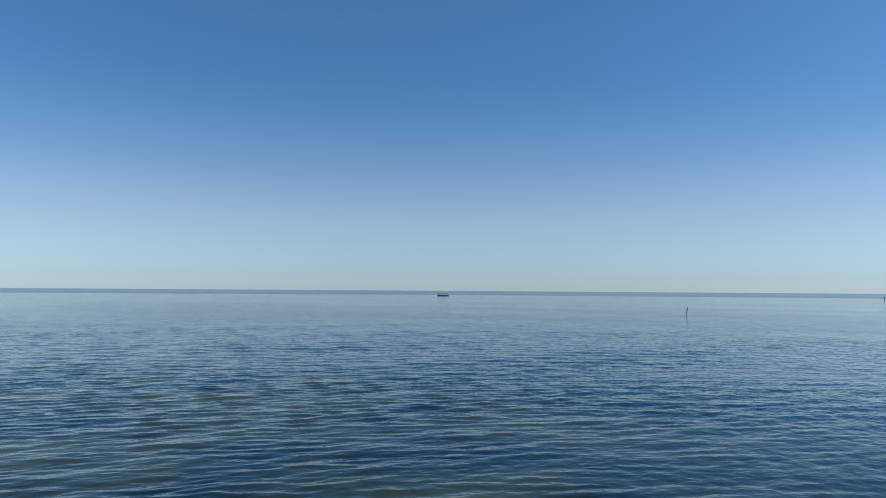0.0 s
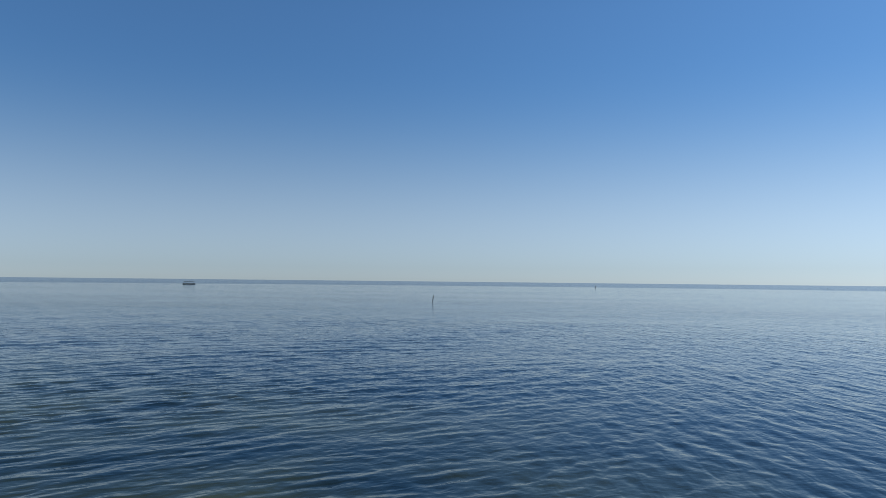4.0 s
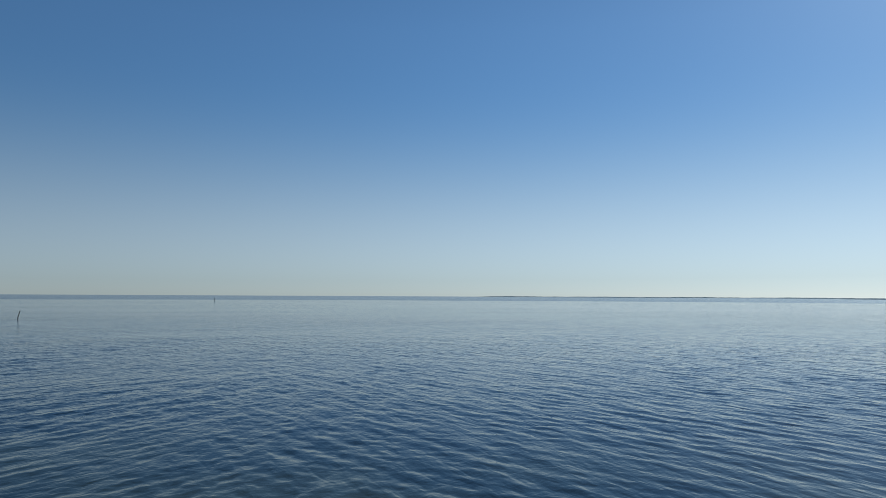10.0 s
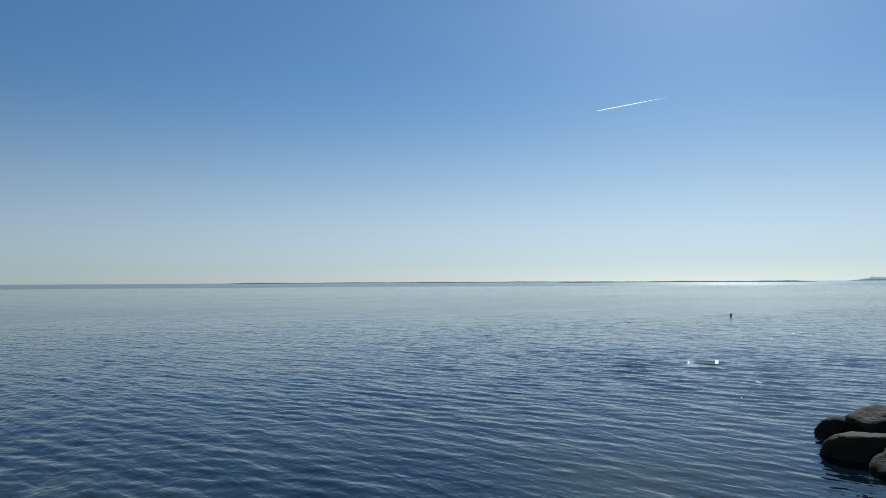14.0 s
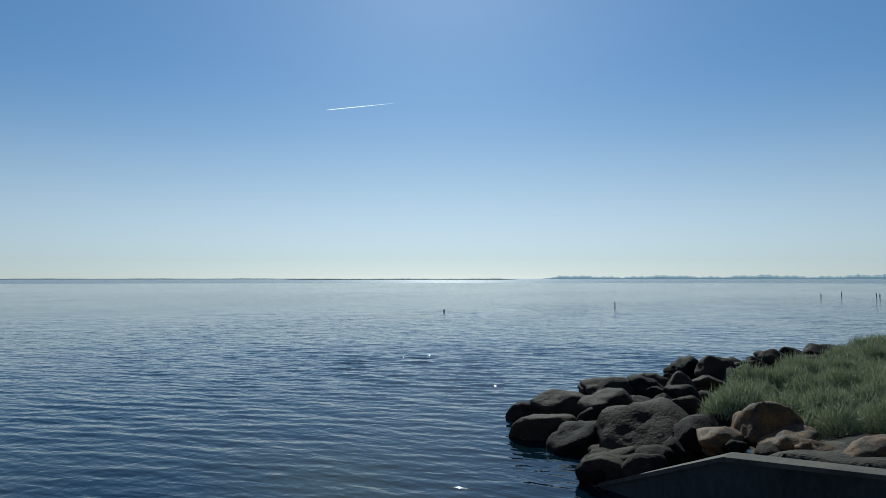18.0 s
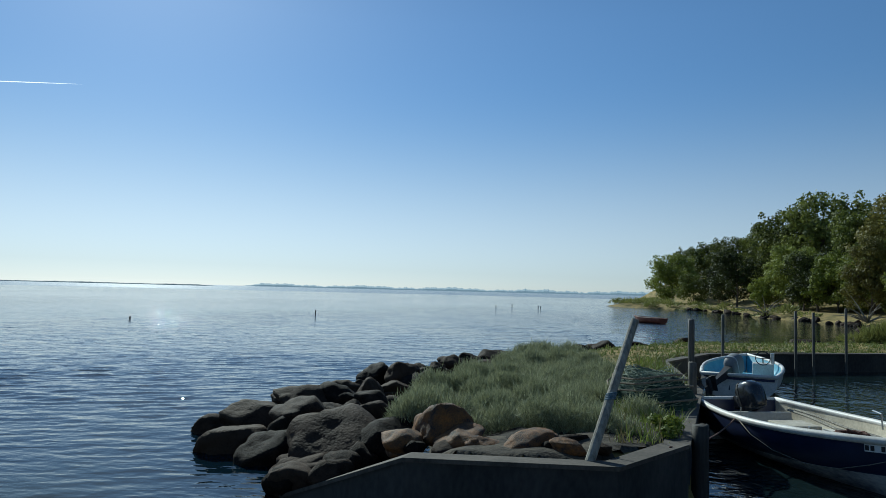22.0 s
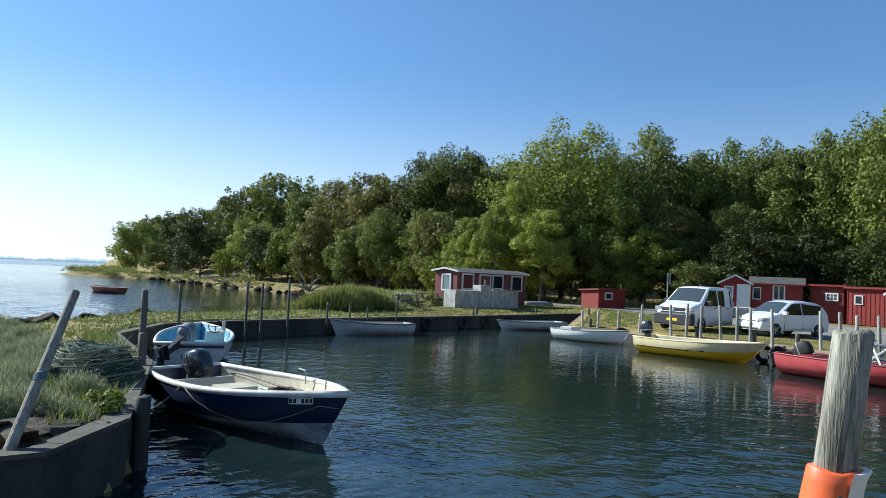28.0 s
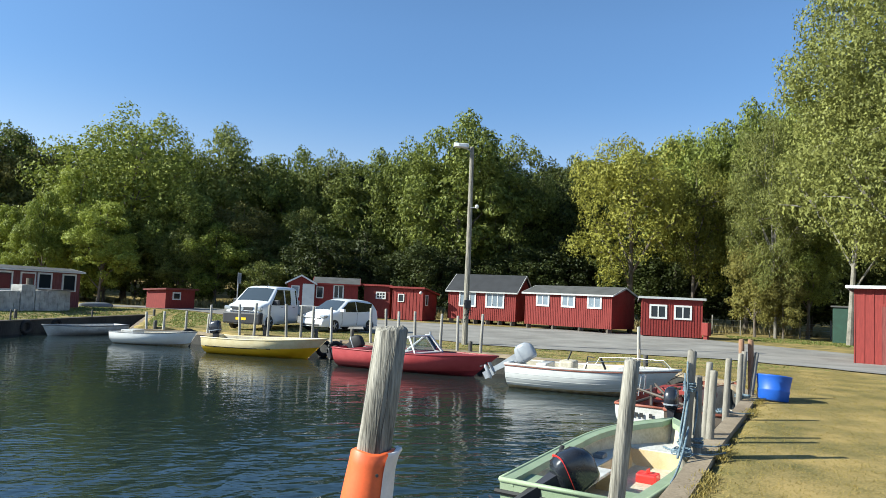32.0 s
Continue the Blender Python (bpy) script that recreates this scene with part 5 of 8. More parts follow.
outboard("outboard_motor", "black outboard motor with a thin red line on the green skiff", M_G @ pose(0.10, 0.22, 0.36, 0, 0, -42), BLACK_GLOSS, 64, 1.0, False, band=RED_BOX, stripe=0.005)
part("tiller_arm", tube([(0.19, 0.33, 0.44), (0.40, 0.33, 0.63), (0.50, 0.32, 0.73)], [0.02, 0.018, 0.018], 7), STEEL, green_boat)
part("tiller_grip", tube([(0.49, 0.32, 0.72), (0.60, 0.31, 0.85)], [0.024, 0.026], 8), BLACK, green_boat, "black rubber tiller grip")

# two older boats astern of it
h = Hull(4.2, 1.5, 0.50, 0.12, 0.8, 0.3, 0.4, 2.2, 0.45)
M_T = heading(-6.75, -12.6, 0, 226)
tove = boat("fishing_dinghy", "white wooden fishing dinghy full of gear", h, M_T, BROWN, OFF_WHITE, BROWN, BROWN, 0.3, 0.03, (0.3, 0.6), BROWN)
plate_bars(tove, (-0.075, 0.12, 0.36), (0, -1, 0), (0, 0, 1), 0.55, 0.12, (1, 1, 1, 1, 0.01, 1), None)
for a, b in (((0.4, -0.5, 0.5), (1.5, 0.3, 0.8)), ((0.5, 0.4, 0.5), (1.6, -0.2, 0.75)), ((0.3, 0, 0.5), (1.9, 0.5, 0.7)), ((0.8, -0.6, 0.5), (1.0, 0.5, 0.72)), ((1.3, -0.5, 0.55), (2.2, 0.1, 0.65))):
    part("spar", tube([a, b], 0.03, 6), TARRED, tove, "brown pole lying across the boat")
part("fish_box", box(1.7, -0.45, 0.45, 2.35, 0.35, 0.72, 0.03), DULL_RED, tove, "red plastic fish box")
bm = bmesh.new()
add_tube(bm, [(1.2, 0.55, 0.55), (1.2, 0.5, 0.95), (1.5, 0.5, 0.98), (1.55, 0.55, 0.55)], 0.016, 6)
part("handrail", bm, STEEL, tove)
h = Hull(4.4, 1.5, 0.55, 0.12, 0.8, 0.3, 0.4, 2.2, 0.45)
M_I = heading(-7.2, -11.55, 0, 222)
inge = boat("fishing_dinghy", "tarred dinghy with a cream inside and an orange rim", h, M_I, TARRED, TARRED, CREAM, BROWN, 0.4, 0.035, (0.3, 0.6), CREAM)
plate_bars(inge, (-0.075, 0.0, 0.36), (0, -1, 0), (0, 0, 1), 0.6, 0.11, (1, 1, 1, 0.3, 1, 1, 1), None)
outboard("outboard_motor", "blue-grey outboard motor between the old dinghies", M_I @ pose(0.0, 0.45, 0.42), BLACK_GLOSS, 0, 0.85, False)

# red boat at anchor in the bay
h = Hull(3.2, 1.35, 0.42, 0.1, 0.75, 0.3, 0.4, 2.2, 0.45)
boat("rowing_boat", "small red-brown boat at anchor in the bay", h, heading(45.4, -43.6, 0, 88), BROWN, BROWN, CREAM, BROWN, 0.4, 0.03)

# ---- boulders of the mole ----
def boulder_mesh(seed, mat, squash=0.7, detail=4):
    r = random.Random(seed)
    bm = bmesh.new()
    bmesh.ops.create_icosphere(bm, subdivisions=detail, radius=1.0)
    off = Vector((r.uniform(-9, 9), r.uniform(-9, 9), r.uniform(-9, 9)))
    cuts = [(Vector((r.gauss(0, 1), r.gauss(0, 1), r.gauss(0, 1))).normalized(), r.uniform(0.56, 0.86)) for _ in range(7)]
    for v in bm.verts:
        d = v.co.normalized()
        k = 1 + 0.30 * noise.noise(d * 1.2 + off) + 0.10 * noise.noise(d * 3.1 + off)
        for c, lim in cuts:
            h = d.dot(c) * k
            if h > lim:
                k -= (h - lim) * 0.92
        k += 0.042 * noise.noise(d * 5 + off) + 0.020 * noise.noise(d * 12 + off) - 0.05 * max(0.0, noise.noise(d * 4 - off)) ** 2
        v.co = Vector((d.x * k, d.y * k * 0.85, d.z * k * squash)) * 1.12
    return mesh_of(bm, "boulder", mat, True)


boulder_meshes = [boulder_mesh(s, ROCK, q) for s, q in ((1, 0.72), (2, 0.62), (3, 0.8), (4, 0.66), (5, 0.7), (6, 0.6))]
stone_meshes = [boulder_mesh(s, ROCK, q, 3) for s, q in ((21, 0.72), (22, 0.62), (23, 0.8), (24, 0.66))]
rusty_meshes = [boulder_mesh(s, RUST_ROCK, q) for s, q in ((11, 0.6), (12, 0.7), (13, 0.55))]


def boulder(x, y, z, size, label="rounded dark granite boulder of the mole", rusty=False, turn=0.0, tall=1.0):
    r = random.Random(int(x * 100) * 7 + int(y * 100))
    me = r.choice(rusty_meshes if rusty else stone_meshes if "stone" in label else boulder_meshes)
    ob = new("boulder", me)
    ob.matrix_basis = Matrix.LocRotScale((x, y, z), Euler((r.uniform(-0.25, 0.25), r.uniform(-0.25, 0.25), turn or r.uniform(0, 6.28))), (size * 1.22, size * 1.22 * r.uniform(0.85, 1.05), size * 1.28 * tall))
    return tagged(ob, label, "boulder", "boulders of the mole")


# stones packed between the big ones
rp = random.Random(17)
EDGE = [(11.0, -2.6), (12.6, -4.1), (13.8, -5.3), (15.2, -7.0), (16.6, -8.8), (17.9, -10.6), (18.9, -12.6), (19.9, -14.8), (20.9, -17.5), (21.6, -20.6)]
for (ax, ay), (bx, by) in zip(EDGE[2:], EDGE[3:]):
    for _ in range(11):
        t, u = rp.random(), rp.uniform(-0.5, 1.1)
        x, y = ax + (bx - ax) * t - u * 0.75, ay + (by - ay) * t - u * 0.75
        boulder(x, y, 0.05 + 0.42 * max(0, u), rp.uniform(0.22, 0.42), "smaller dark stone packed into the mole")
for _ in range(60):
    x = rp.uniform(8.2, 13.6)
    y = rp.uniform(-1.9 - 0.55 * (x - 8.2), -3.6 - 0.42 * (x - 8.2))
    k = min(1.0, max(0.0, (-1.9 - 0.45 * (x - 10.5) - y) / 2.4))
    boulder(x, y, -0.12 + 0.42 * k, rp.uniform(0.16, 0.27), "smaller dark stone packed into the mole")
WETL = "wet dark boulder at the water's edge"
# the head of the mole: place, height of the middle, half width, height for its width
for x, y, z, s, k in ((12.30, -1.88, -0.02, 0.30, 0.81), (10.95, -2.12, 0.02, 0.50, 0.90), (10.08, -2.38, 0.0, 0.38, 1.15), (11.77, -2.60, 0.25, 0.47, 0.83), (10.58, -2.88, 0.19, 0.34, 1.14), (10.72, -3.11, 0.40, 0.45, 0.74), (9.26, -3.10, 0.22, 0.64, 0.95),
                      (12.55, -3.25, 0.38, 0.28, 0.75), (11.95, -3.54, 0.42, 0.48, 0.62), (10.93, -2.69, 0.06, 0.16, 1.4)):
    boulder(x, y, z, s, WETL, tall=k)
for x, y, z, s, k in ((11.94, -3.91, 0.44, 0.38, 0.75), (12.76, -4.32, 0.44, 0.29, 0.75), (11.57, -4.09, 0.42, 0.26, 1.09), (10.90, -3.56, 0.36, 0.30, 0.85), (10.44, -3.68, 0.40, 0.24, 1.18), (13.22, -4.83, 0.44, 0.17, 1.35), (11.64, -4.48, 0.56, 0.24, 1.25),
                      (11.05, -4.33, 0.50, 0.30, 0.94), (10.04, -3.91, 0.42, 0.28, 1.07), (8.84, -3.68, 0.36, 0.44, 0.75), (9.56, -3.48, 0.38, 0.34, 0.7)):
    boulder(x, y, z, s, tall=k)
for x, y, z, s, k in ((12.40, -5.26, 0.49, 0.29, 0.88), (13.64, -5.93, 0.58, 0.36, 0.94), (14.22, -5.57, 0.50, 0.36, 0.75), (13.12, -6.12, 0.52, 0.29, 0.95), (16.22, -8.44, 0.50, 0.35, 0.91), (14.98, -7.33, 0.48, 0.22, 1.1), (15.6, -7.2, 0.30, 0.40, 0.8), (17.3, -9.6, 0.38, 0.38, 0.8),
                      (18.0, -10.6, 0.40, 0.40, 0.7), (18.6, -11.6, 0.34, 0.36, 0.7), (19.0, -12.6, 0.36, 0.36, 0.7), (20.80, -12.72, 0.20, 0.40, 0.61), (19.5, -13.8, 0.34, 0.38, 0.7), (20.2, -15.2, 0.3, 0.36, 0.7), (20.9, -17.3, 0.26, 0.34, 0.7), (21.4, -19.2, 0.22, 0.36, 0.7), (21.7, -22.0, 0.2, 0.34, 0.7)):
    boulder(x, y, z, s, tall=k)
for x, y, z, s, k in ((7.83, -3.98, 0.60, 0.25, 1.25), (7.48, -3.99, 0.54, 0.30, 0.85), (8.21, -3.88, 0.49, 0.20, 1.2), (7.93, -3.51, 0.44, 0.30, 0.75), (7.18, -4.13, 0.53, 0.20, 0.9), (6.80, -4.55, 0.56, 0.25, 0.65), (6.42, -4.75, 0.62, 0.14, 0.65)):
    boulder(x, y, z + 0.12, s, "iron-stained orange-brown boulder behind the mole wall", True, tall=k)
for x, y, z, s, k in ((7.61, -3.49, 0.50, 0.11, 0.92), (7.29, -3.72, 0.53, 0.15, 0.6), (6.59, -4.68, 0.60, 0.16, 0.6), (6.20, -5.03, 0.66, 0.10, 0.82), (7.39, -4.74, 0.46, 0.44, 0.62), (7.04, -5.08, 0.46, 0.30, 0.7), (6.9, -3.75, 0.48, 0.16, 0.7), (6.45, -4.4, 0.5, 0.15, 0.7)):
    boulder(x, y, z + 0.09, s, "grey stone packed behind the mole wall", tall=k)
# scattered stones along the bay
rs = random.Random(21)
bay = [(21.6, -24.5), (21.4, -28.5), (22.5, -33), (25.5, -41), (29, -47), (33, -53.5), (37, -58.5), (42, -64.5), (48, -67.5), (54, -70.5), (62, -75), (70, -81), (80, -88), (92, -91.5)]
for (ax, ay), (bx, by) in zip(bay, bay[1:]):
    for _ in range(5):
        t = rs.random()
        boulder(ax + (bx - ax) * t + rs.uniform(-0.8, 0.8), ay + (by - ay) * t + rs.uniform(-0.8, 0.8), 0.05, rs.uniform(0.25, 0.6), "pale stone on the shore of the bay")

# ---- vegetation on the mole ----
def blades(g, px, py, pz, height, width, lean, per):
    """Thin bent blades at places; arrays in, verts and faces out."""
    n = len(px) * per
    x, y, z, hgt = (np.repeat(a, per) for a in (px, py, pz, height))
    a = g.uniform(0, 6.283, n)
    ln = lean * g.uniform(0.3, 1.0, n) * hgt
    hgt = hgt * g.uniform(0.55, 1.05, n)
    ox, oy = g.normal(0, 0.03, n) + 0.0, g.normal(0, 0.03, n)
    sx, sy = -np.sin(a) * width, np.cos(a) * width
    dx, dy = np.cos(a) * ln, np.sin(a) * ln
    b = np.stack([x + ox, y + oy, z], 1)
    v = np.stack([b + np.stack([sx, sy, 0 * x], 1), b - np.stack([sx, sy, 0 * x], 1),
                  b + np.stack([dx * 0.45 - sx * 0.7, dy * 0.45 - sy * 0.7, hgt * 0.62], 1), b + np.stack([dx - 0.1 * sx, dy - 0.1 * sy, hgt], 1),
                  b + np.stack([dx * 0.45 + sx * 0.7, dy * 0.45 + sy * 0.7, hgt * 0.62], 1)], 1).reshape(-1, 3)
    i = np.arange(n)[:, None] * 5
    f = np.concatenate([i + np.array([[0, 1, 2, 4]])], 0)
    f2 = i + np.array([[4, 2, 3, 3]])
    return v, f, i + np.array([[4, 2, 3]])


def blade_object(name, sets, mat, label, category):
    vs, qs, ts, base = [], [], [], 0
    for v, q, t in sets:
        vs.append(v)
        qs.append(q + base)
        ts.append(t + base)
        base += len(v)
    v, q, t = np.concatenate(vs), np.concatenate(qs), np.concatenate(ts)
    tris = np.concatenate([q[:, [0, 1, 2]], q[:, [0, 2, 3]], t])
    return tagged(new(name, from_arrays(name, v, tris, mat)), label, category, kind="stuff")


def scatter(g, n, poly):
    p = np.array(poly)
    lo, hi = p.min(0), p.max(0)
    x, y = g.uniform(lo[0], hi[0], n), g.uniform(lo[1], hi[1], n)
    k = inside_distance(x, y, poly) > 0
    return x[k], y[k]


SAGE = leaf_material("grey_green_wormwood", (0.165, 0.182, 0.095), (0.590, 0.600, 0.375), 0.24)
WILD = leaf_material("wild_green_plants", (0.085, 0.130, 0.025), (0.300, 0.340, 0.080))
STRAW = leaf_material("dry_grass_blades", (0.16, 0.135, 0.055), (0.34, 0.28, 0.13))
TURF = leaf_material("turf_blades", (0.150, 0.130, 0.032), (0.410, 0.310, 0.095))
REED = leaf_material("reeds", (0.110, 0.130, 0.032), (0.330, 0.335, 0.105))
NECK = leaf_material("green_turf_blades", (0.090, 0.125, 0.028), (0.270, 0.300, 0.085))
g0 = np.random.default_rng(4)

SHRUB_AREA = [(9.4, -4.15), (8.3, -4.75), (7.7, -5.3), (7.2, -6.2), (8.2, -7.6), (10.5, -9.2), (13.0, -10.6), (16.0, -12.2), (16.8, -11.3), (15.7, -9.9), (13.8, -8.1), (12.3, -6.7), (11.2, -5.4), (10.3, -4.5)]
def dome_blades(g, x, y, z, r0, h, n, width):
    """A rounded bush of fine upswept shoots."""
    a = g.uniform(0, 6.283, n)
    th = np.arccos(g.uniform(0.05, 1.0, n)) * 0.95
    k = g.uniform(0.75, 1.08, n)
    tip = np.stack([x + r0 * np.sin(th) * np.cos(a) * k, y + r0 * np.sin(th) * np.sin(a) * k, z + h * np.cos(th) ** 0.75 * k], 1)
    low = np.stack([x + 0.62 * r0 * np.sin(th) * np.cos(a), y + 0.62 * r0 * np.sin(th) * np.sin(a), z + 0.55 * h * np.cos(th)], 1)
    tip = tip + g.normal(0, 0.10, (n, 3)) * min(r0, h)
    mid = low * 0.45 + tip * 0.55 + np.stack([0.10 * r0 * np.sin(th) * np.cos(a), 0.10 * r0 * np.sin(th) * np.sin(a), 0 * a], 1)
    sd = g.normal(size=(n, 3))
    sd /= np.linalg.norm(sd, axis=1)[:, None]
    sd *= width
    v = np.stack([low + sd, low - sd, mid - sd * 1.3, tip, mid + sd * 1.3], 1).reshape(-1, 3)
    i = np.arange(n)[:, None] * 5
    return v, i + np.array([[0, 1, 2, 4]]), i + np.array([[4, 2, 3]])


cx, cy = scatter(g0, 520, SHRUB_AREA)
bushes = [(x, y, 0.52 + 0.22 * r_, r_) for x, y, r_ in zip(cx, cy, 0.14 + 0.26 * g0.random(len(cx)) ** 1.6)]
bushes += [(9.0, -4.0, 0.62, 0.26), (8.9, -4.2, 0.66, 0.28), (8.45, -4.5, 0.72, 0.24), (7.95, -4.42, 0.64, 0.16), (7.93, -4.85, 0.70, 0.24), (7.8, -5.3, 0.74, 0.26), (7.6, -5.5, 0.74, 0.22), (7.3, -5.9, 0.72, 0.22), (7.0, -6.05, 0.68, 0.16)]
def feather_cloud(g, blobs, count):
    """Fine feathery shoots over rounded clumps, each a thin blade that points up and outwards."""
    c = np.array(blobs)
    pick = g.choice(len(c), count, p=c[:, 3] ** 2 / (c[:, 3] ** 2).sum())
    d = g.normal(size=(count, 3))
    d /= np.linalg.norm(d, axis=1)[:, None]
    d[:, 2] = np.abs(d[:, 2]) * 1.1 - 0.12
    p = c[pick, :3] + d * (c[pick, 3] * (0.62 + 0.42 * g.random(count) ** 0.6))[:, None]
    p = p + g.normal(0, 0.045, (count, 3)) + np.array([0, 0, 0.10]) * (g.random(count) ** 3)[:, None]     # loose plumes above the clumps
    way = d * 0.8 + np.array([0, 0, 0.9]) + g.normal(size=(count, 3)) * 0.5
    way /= np.linalg.norm(way, axis=1)[:, None]
    side = np.cross(way, g.normal(size=(count, 3)))
    side /= np.linalg.norm(side, axis=1)[:, None]
    h_ = (0.022 + 0.040 * g.random(count))[:, None]
    w_ = (0.004 + 0.004 * g.random(count))[:, None]
    return np.stack([p - way * h_ + side * w_, p + way * h_ * 1.2, p - way * h_ - side * w_], 1).reshape(-1, 3), np.arange(count * 3).reshape(-1, 3)


v, f = feather_cloud(g0, bushes, 270000)
tagged(new("shrub_patch", from_arrays("shrub_patch", v, f, SAGE)), "silvery grey-green wormwood shrubs on the mole", "shrubs", kind="stuff")
# dark stony ground between the wall and the shrubs
STONY = [(8.3, -2.9), (6.85, -3.2), (5.95, -4.75), (6.3, -6.1), (7.0, -6.9), (8.4, -6.6), (10.5, -5.4), (12.6, -4.6), (12.8, -3.4), (10.5, -2.6)]
ex, ey = np.meshgrid(np.arange(5.6, 13.2, 0.12), np.arange(-7.2, -2.2, 0.12))
inner = inside_distance(ex.ravel(), ey.ravel(), STONY)
ez = ground_height(ex.ravel(), ey.ravel()) + 0.035 + 0.05 * wavy(ex.ravel(), ey.ravel(), 0.7, 8) - 0.10 * (inner < 0.1)
ei = (np.arange(ex.shape[0] - 1)[:, None] * ex.shape[1] + np.arange(ex.shape[1] - 1)[None, :]).ravel()
eq = np.stack([ei, ei + 1, ei + 1 + ex.shape[1], ei + ex.shape[1]], 1)
SOIL = material("dark_stony_soil", (0.030, 0.026, 0.021), 0.95, second=(0.095, 0.080, 0.060), scale=3, fine=24, bump=1.0, dist=0.05, spec=0.2)
tagged(new("stony_ground", from_arrays("stony_ground", np.stack([ex.ravel(), ey.ravel(), ez], 1), eq[(inner[eq] > 0).all(1)], SOIL, True)), "dark stony soil on the mole head", "ground", kind="structure")

WEEDS = [(6.6, -5.4), (6.25, -6.2), (7.4, -7.7), (8.4, -7.1), (9.6, -8.4), (9.4, -9.6), (10.0, -10.2), (12.0, -12.2), (13.4, -13.6), (15.0, -13.4), (12.5, -11.2), (10.0, -8.6), (8.4, -6.9), (7.2, -6.3)]
wx, wy = scatter(g0, 4800, WEEDS)
blade_object("weeds", [blades(g0, wx, wy, ground_height(wx, wy) - 0.02, g0.uniform(0.08, 0.32, len(wx)), 0.008, 0.8, 4)], WILD, "wild green weeds along the mole's edge", "weeds")
wx, wy = scatter(g0, 900, WEEDS)
blade_object("dry_grass", [blades(g0, wx, wy, ground_height(wx, wy) - 0.02, g0.uniform(0.12, 0.42, len(wx)), 0.007, 0.5, 4)], STRAW, "dry straw-coloured grass among the weeds", "grass")
MOLE_GRASS = [(15.4, -18), (15.4, -24), (13.0, -31), (20, -33), (21.0, -28), (21.0, -21), (19.2, -14.6), (17.8, -11.4), (15.6, -12.3), (12.3, -11.0), (11.9, -12.1), (13.9, -13.9)]
wx, wy = scatter(g0, 12000, MOLE_GRASS)
blade_object("grass_tufts", [blades(g0, wx, wy, ground_height(wx, wy) - 0.02, g0.uniform(0.03, 0.10, len(wx)) * (1 + 1.2 * (g0.random(len(wx)) > 0.9)), 0.016, 0.7, 4)], NECK, "rough grass on the narrow neck of the mole", "grass")
SHORE_TUFTS = [(19.2, -14.6), (20.4, -20.5), (20.6, -27), (21.2, -29.5), (22.6, -29), (22.3, -20), (20.3, -14.2)]
wx, wy = scatter(g0, 1800, SHORE_TUFTS)
blade_object("shore_tufts", [blades(g0, wx, wy, ground_height(wx, wy) - 0.03, g0.uniform(0.12, 0.34, len(wx)), 0.018, 0.6, 6)], NECK, "taller grass along the bay shore", "grass")
# a bright leafy weed by the leaning pole, and grass creeping over the pier's edge
v, f = leaf_cloud(random.Random(3), [(6.75, -6.55, 0.78, 0.17), (6.62, -6.35, 0.74, 0.13), (6.95, -6.75, 0.76, 0.15), (6.85, -6.4, 0.86, 0.10)], 900, 0.028)
tagged(new("leafy_weed", from_arrays("leafy_weed", v, f, LEAF_LIGHT)), "bright green leafy weed at the corner of the mole wall", "plant")
creep = []
for (ax, ay), (bx, by) in zip(PIER_QUAY, PIER_QUAY[1:]):
    n_ = int(160 * math.hypot(bx - ax, by - ay))
    t_, o_ = g0.random(n_), 0.10 + 0.22 * g0.random(n_) ** 0.6
    L_ = math.hypot(bx - ax, by - ay)
    creep.append(np.stack([ax + (bx - ax) * t_ - (by - ay) / L_ * o_, ay + (by - ay) * t_ + (bx - ax) / L_ * o_], 1))
creep = np.concatenate(creep)
creep = creep[np.sin(creep[:, 0] * 3.1 + 2 * np.sin(creep[:, 1] * 1.7)) > 0.1]
blade_object("edge_grass", [blades(g0, creep[:, 0], creep[:, 1], np.full(len(creep), 0.70), g0.uniform(0.02, 0.06, len(creep)), 0.005, 1.2, 3)], TURF, "dry grass creeping over the pier's edge", "grass")
# lawn on the pier
LAWN = [(-10.2, -14.5), (-8.9, -12.4), (-4.4, -7.2), (-3.2, -5.6), (-6, -3.5), (-10, -6), (-15, -13), (-16.5, -18.2), (-12, -19.5), (-10.8, -18.5)]
wx, wy = scatter(g0, 54000, LAWN)
blade_object("lawn_grass", [blades(g0, wx, wy, ground_height(wx, wy) - 0.01, g0.uniform(0.015, 0.038, len(wx)), 0.005, 1.2, 3)], TURF, "short dry yellow-green lawn grass on the pier", "grass")
EAST_LAWN = [(-10.6, -18.8), (-6.4, -23.2), (-2, -27.8), (1.2, -30.6), (4.0, -32.8), (2.2, -42), (-2.5, -34.2), (-7.2, -27.8), (-9.4, -25.8), (-15.8, -23.0), (-16.4, -18.6)]
wx, wy = scatter(g0, 30000, EAST_LAWN)
blade_object("verge_grass", [blades(g0, wx, wy, ground_height(wx, wy) - 0.01, g0.uniform(0.02, 0.05, len(wx)), 0.010, 1.0, 3)], NECK, "short green grass verge beside the gravel road", "grass")
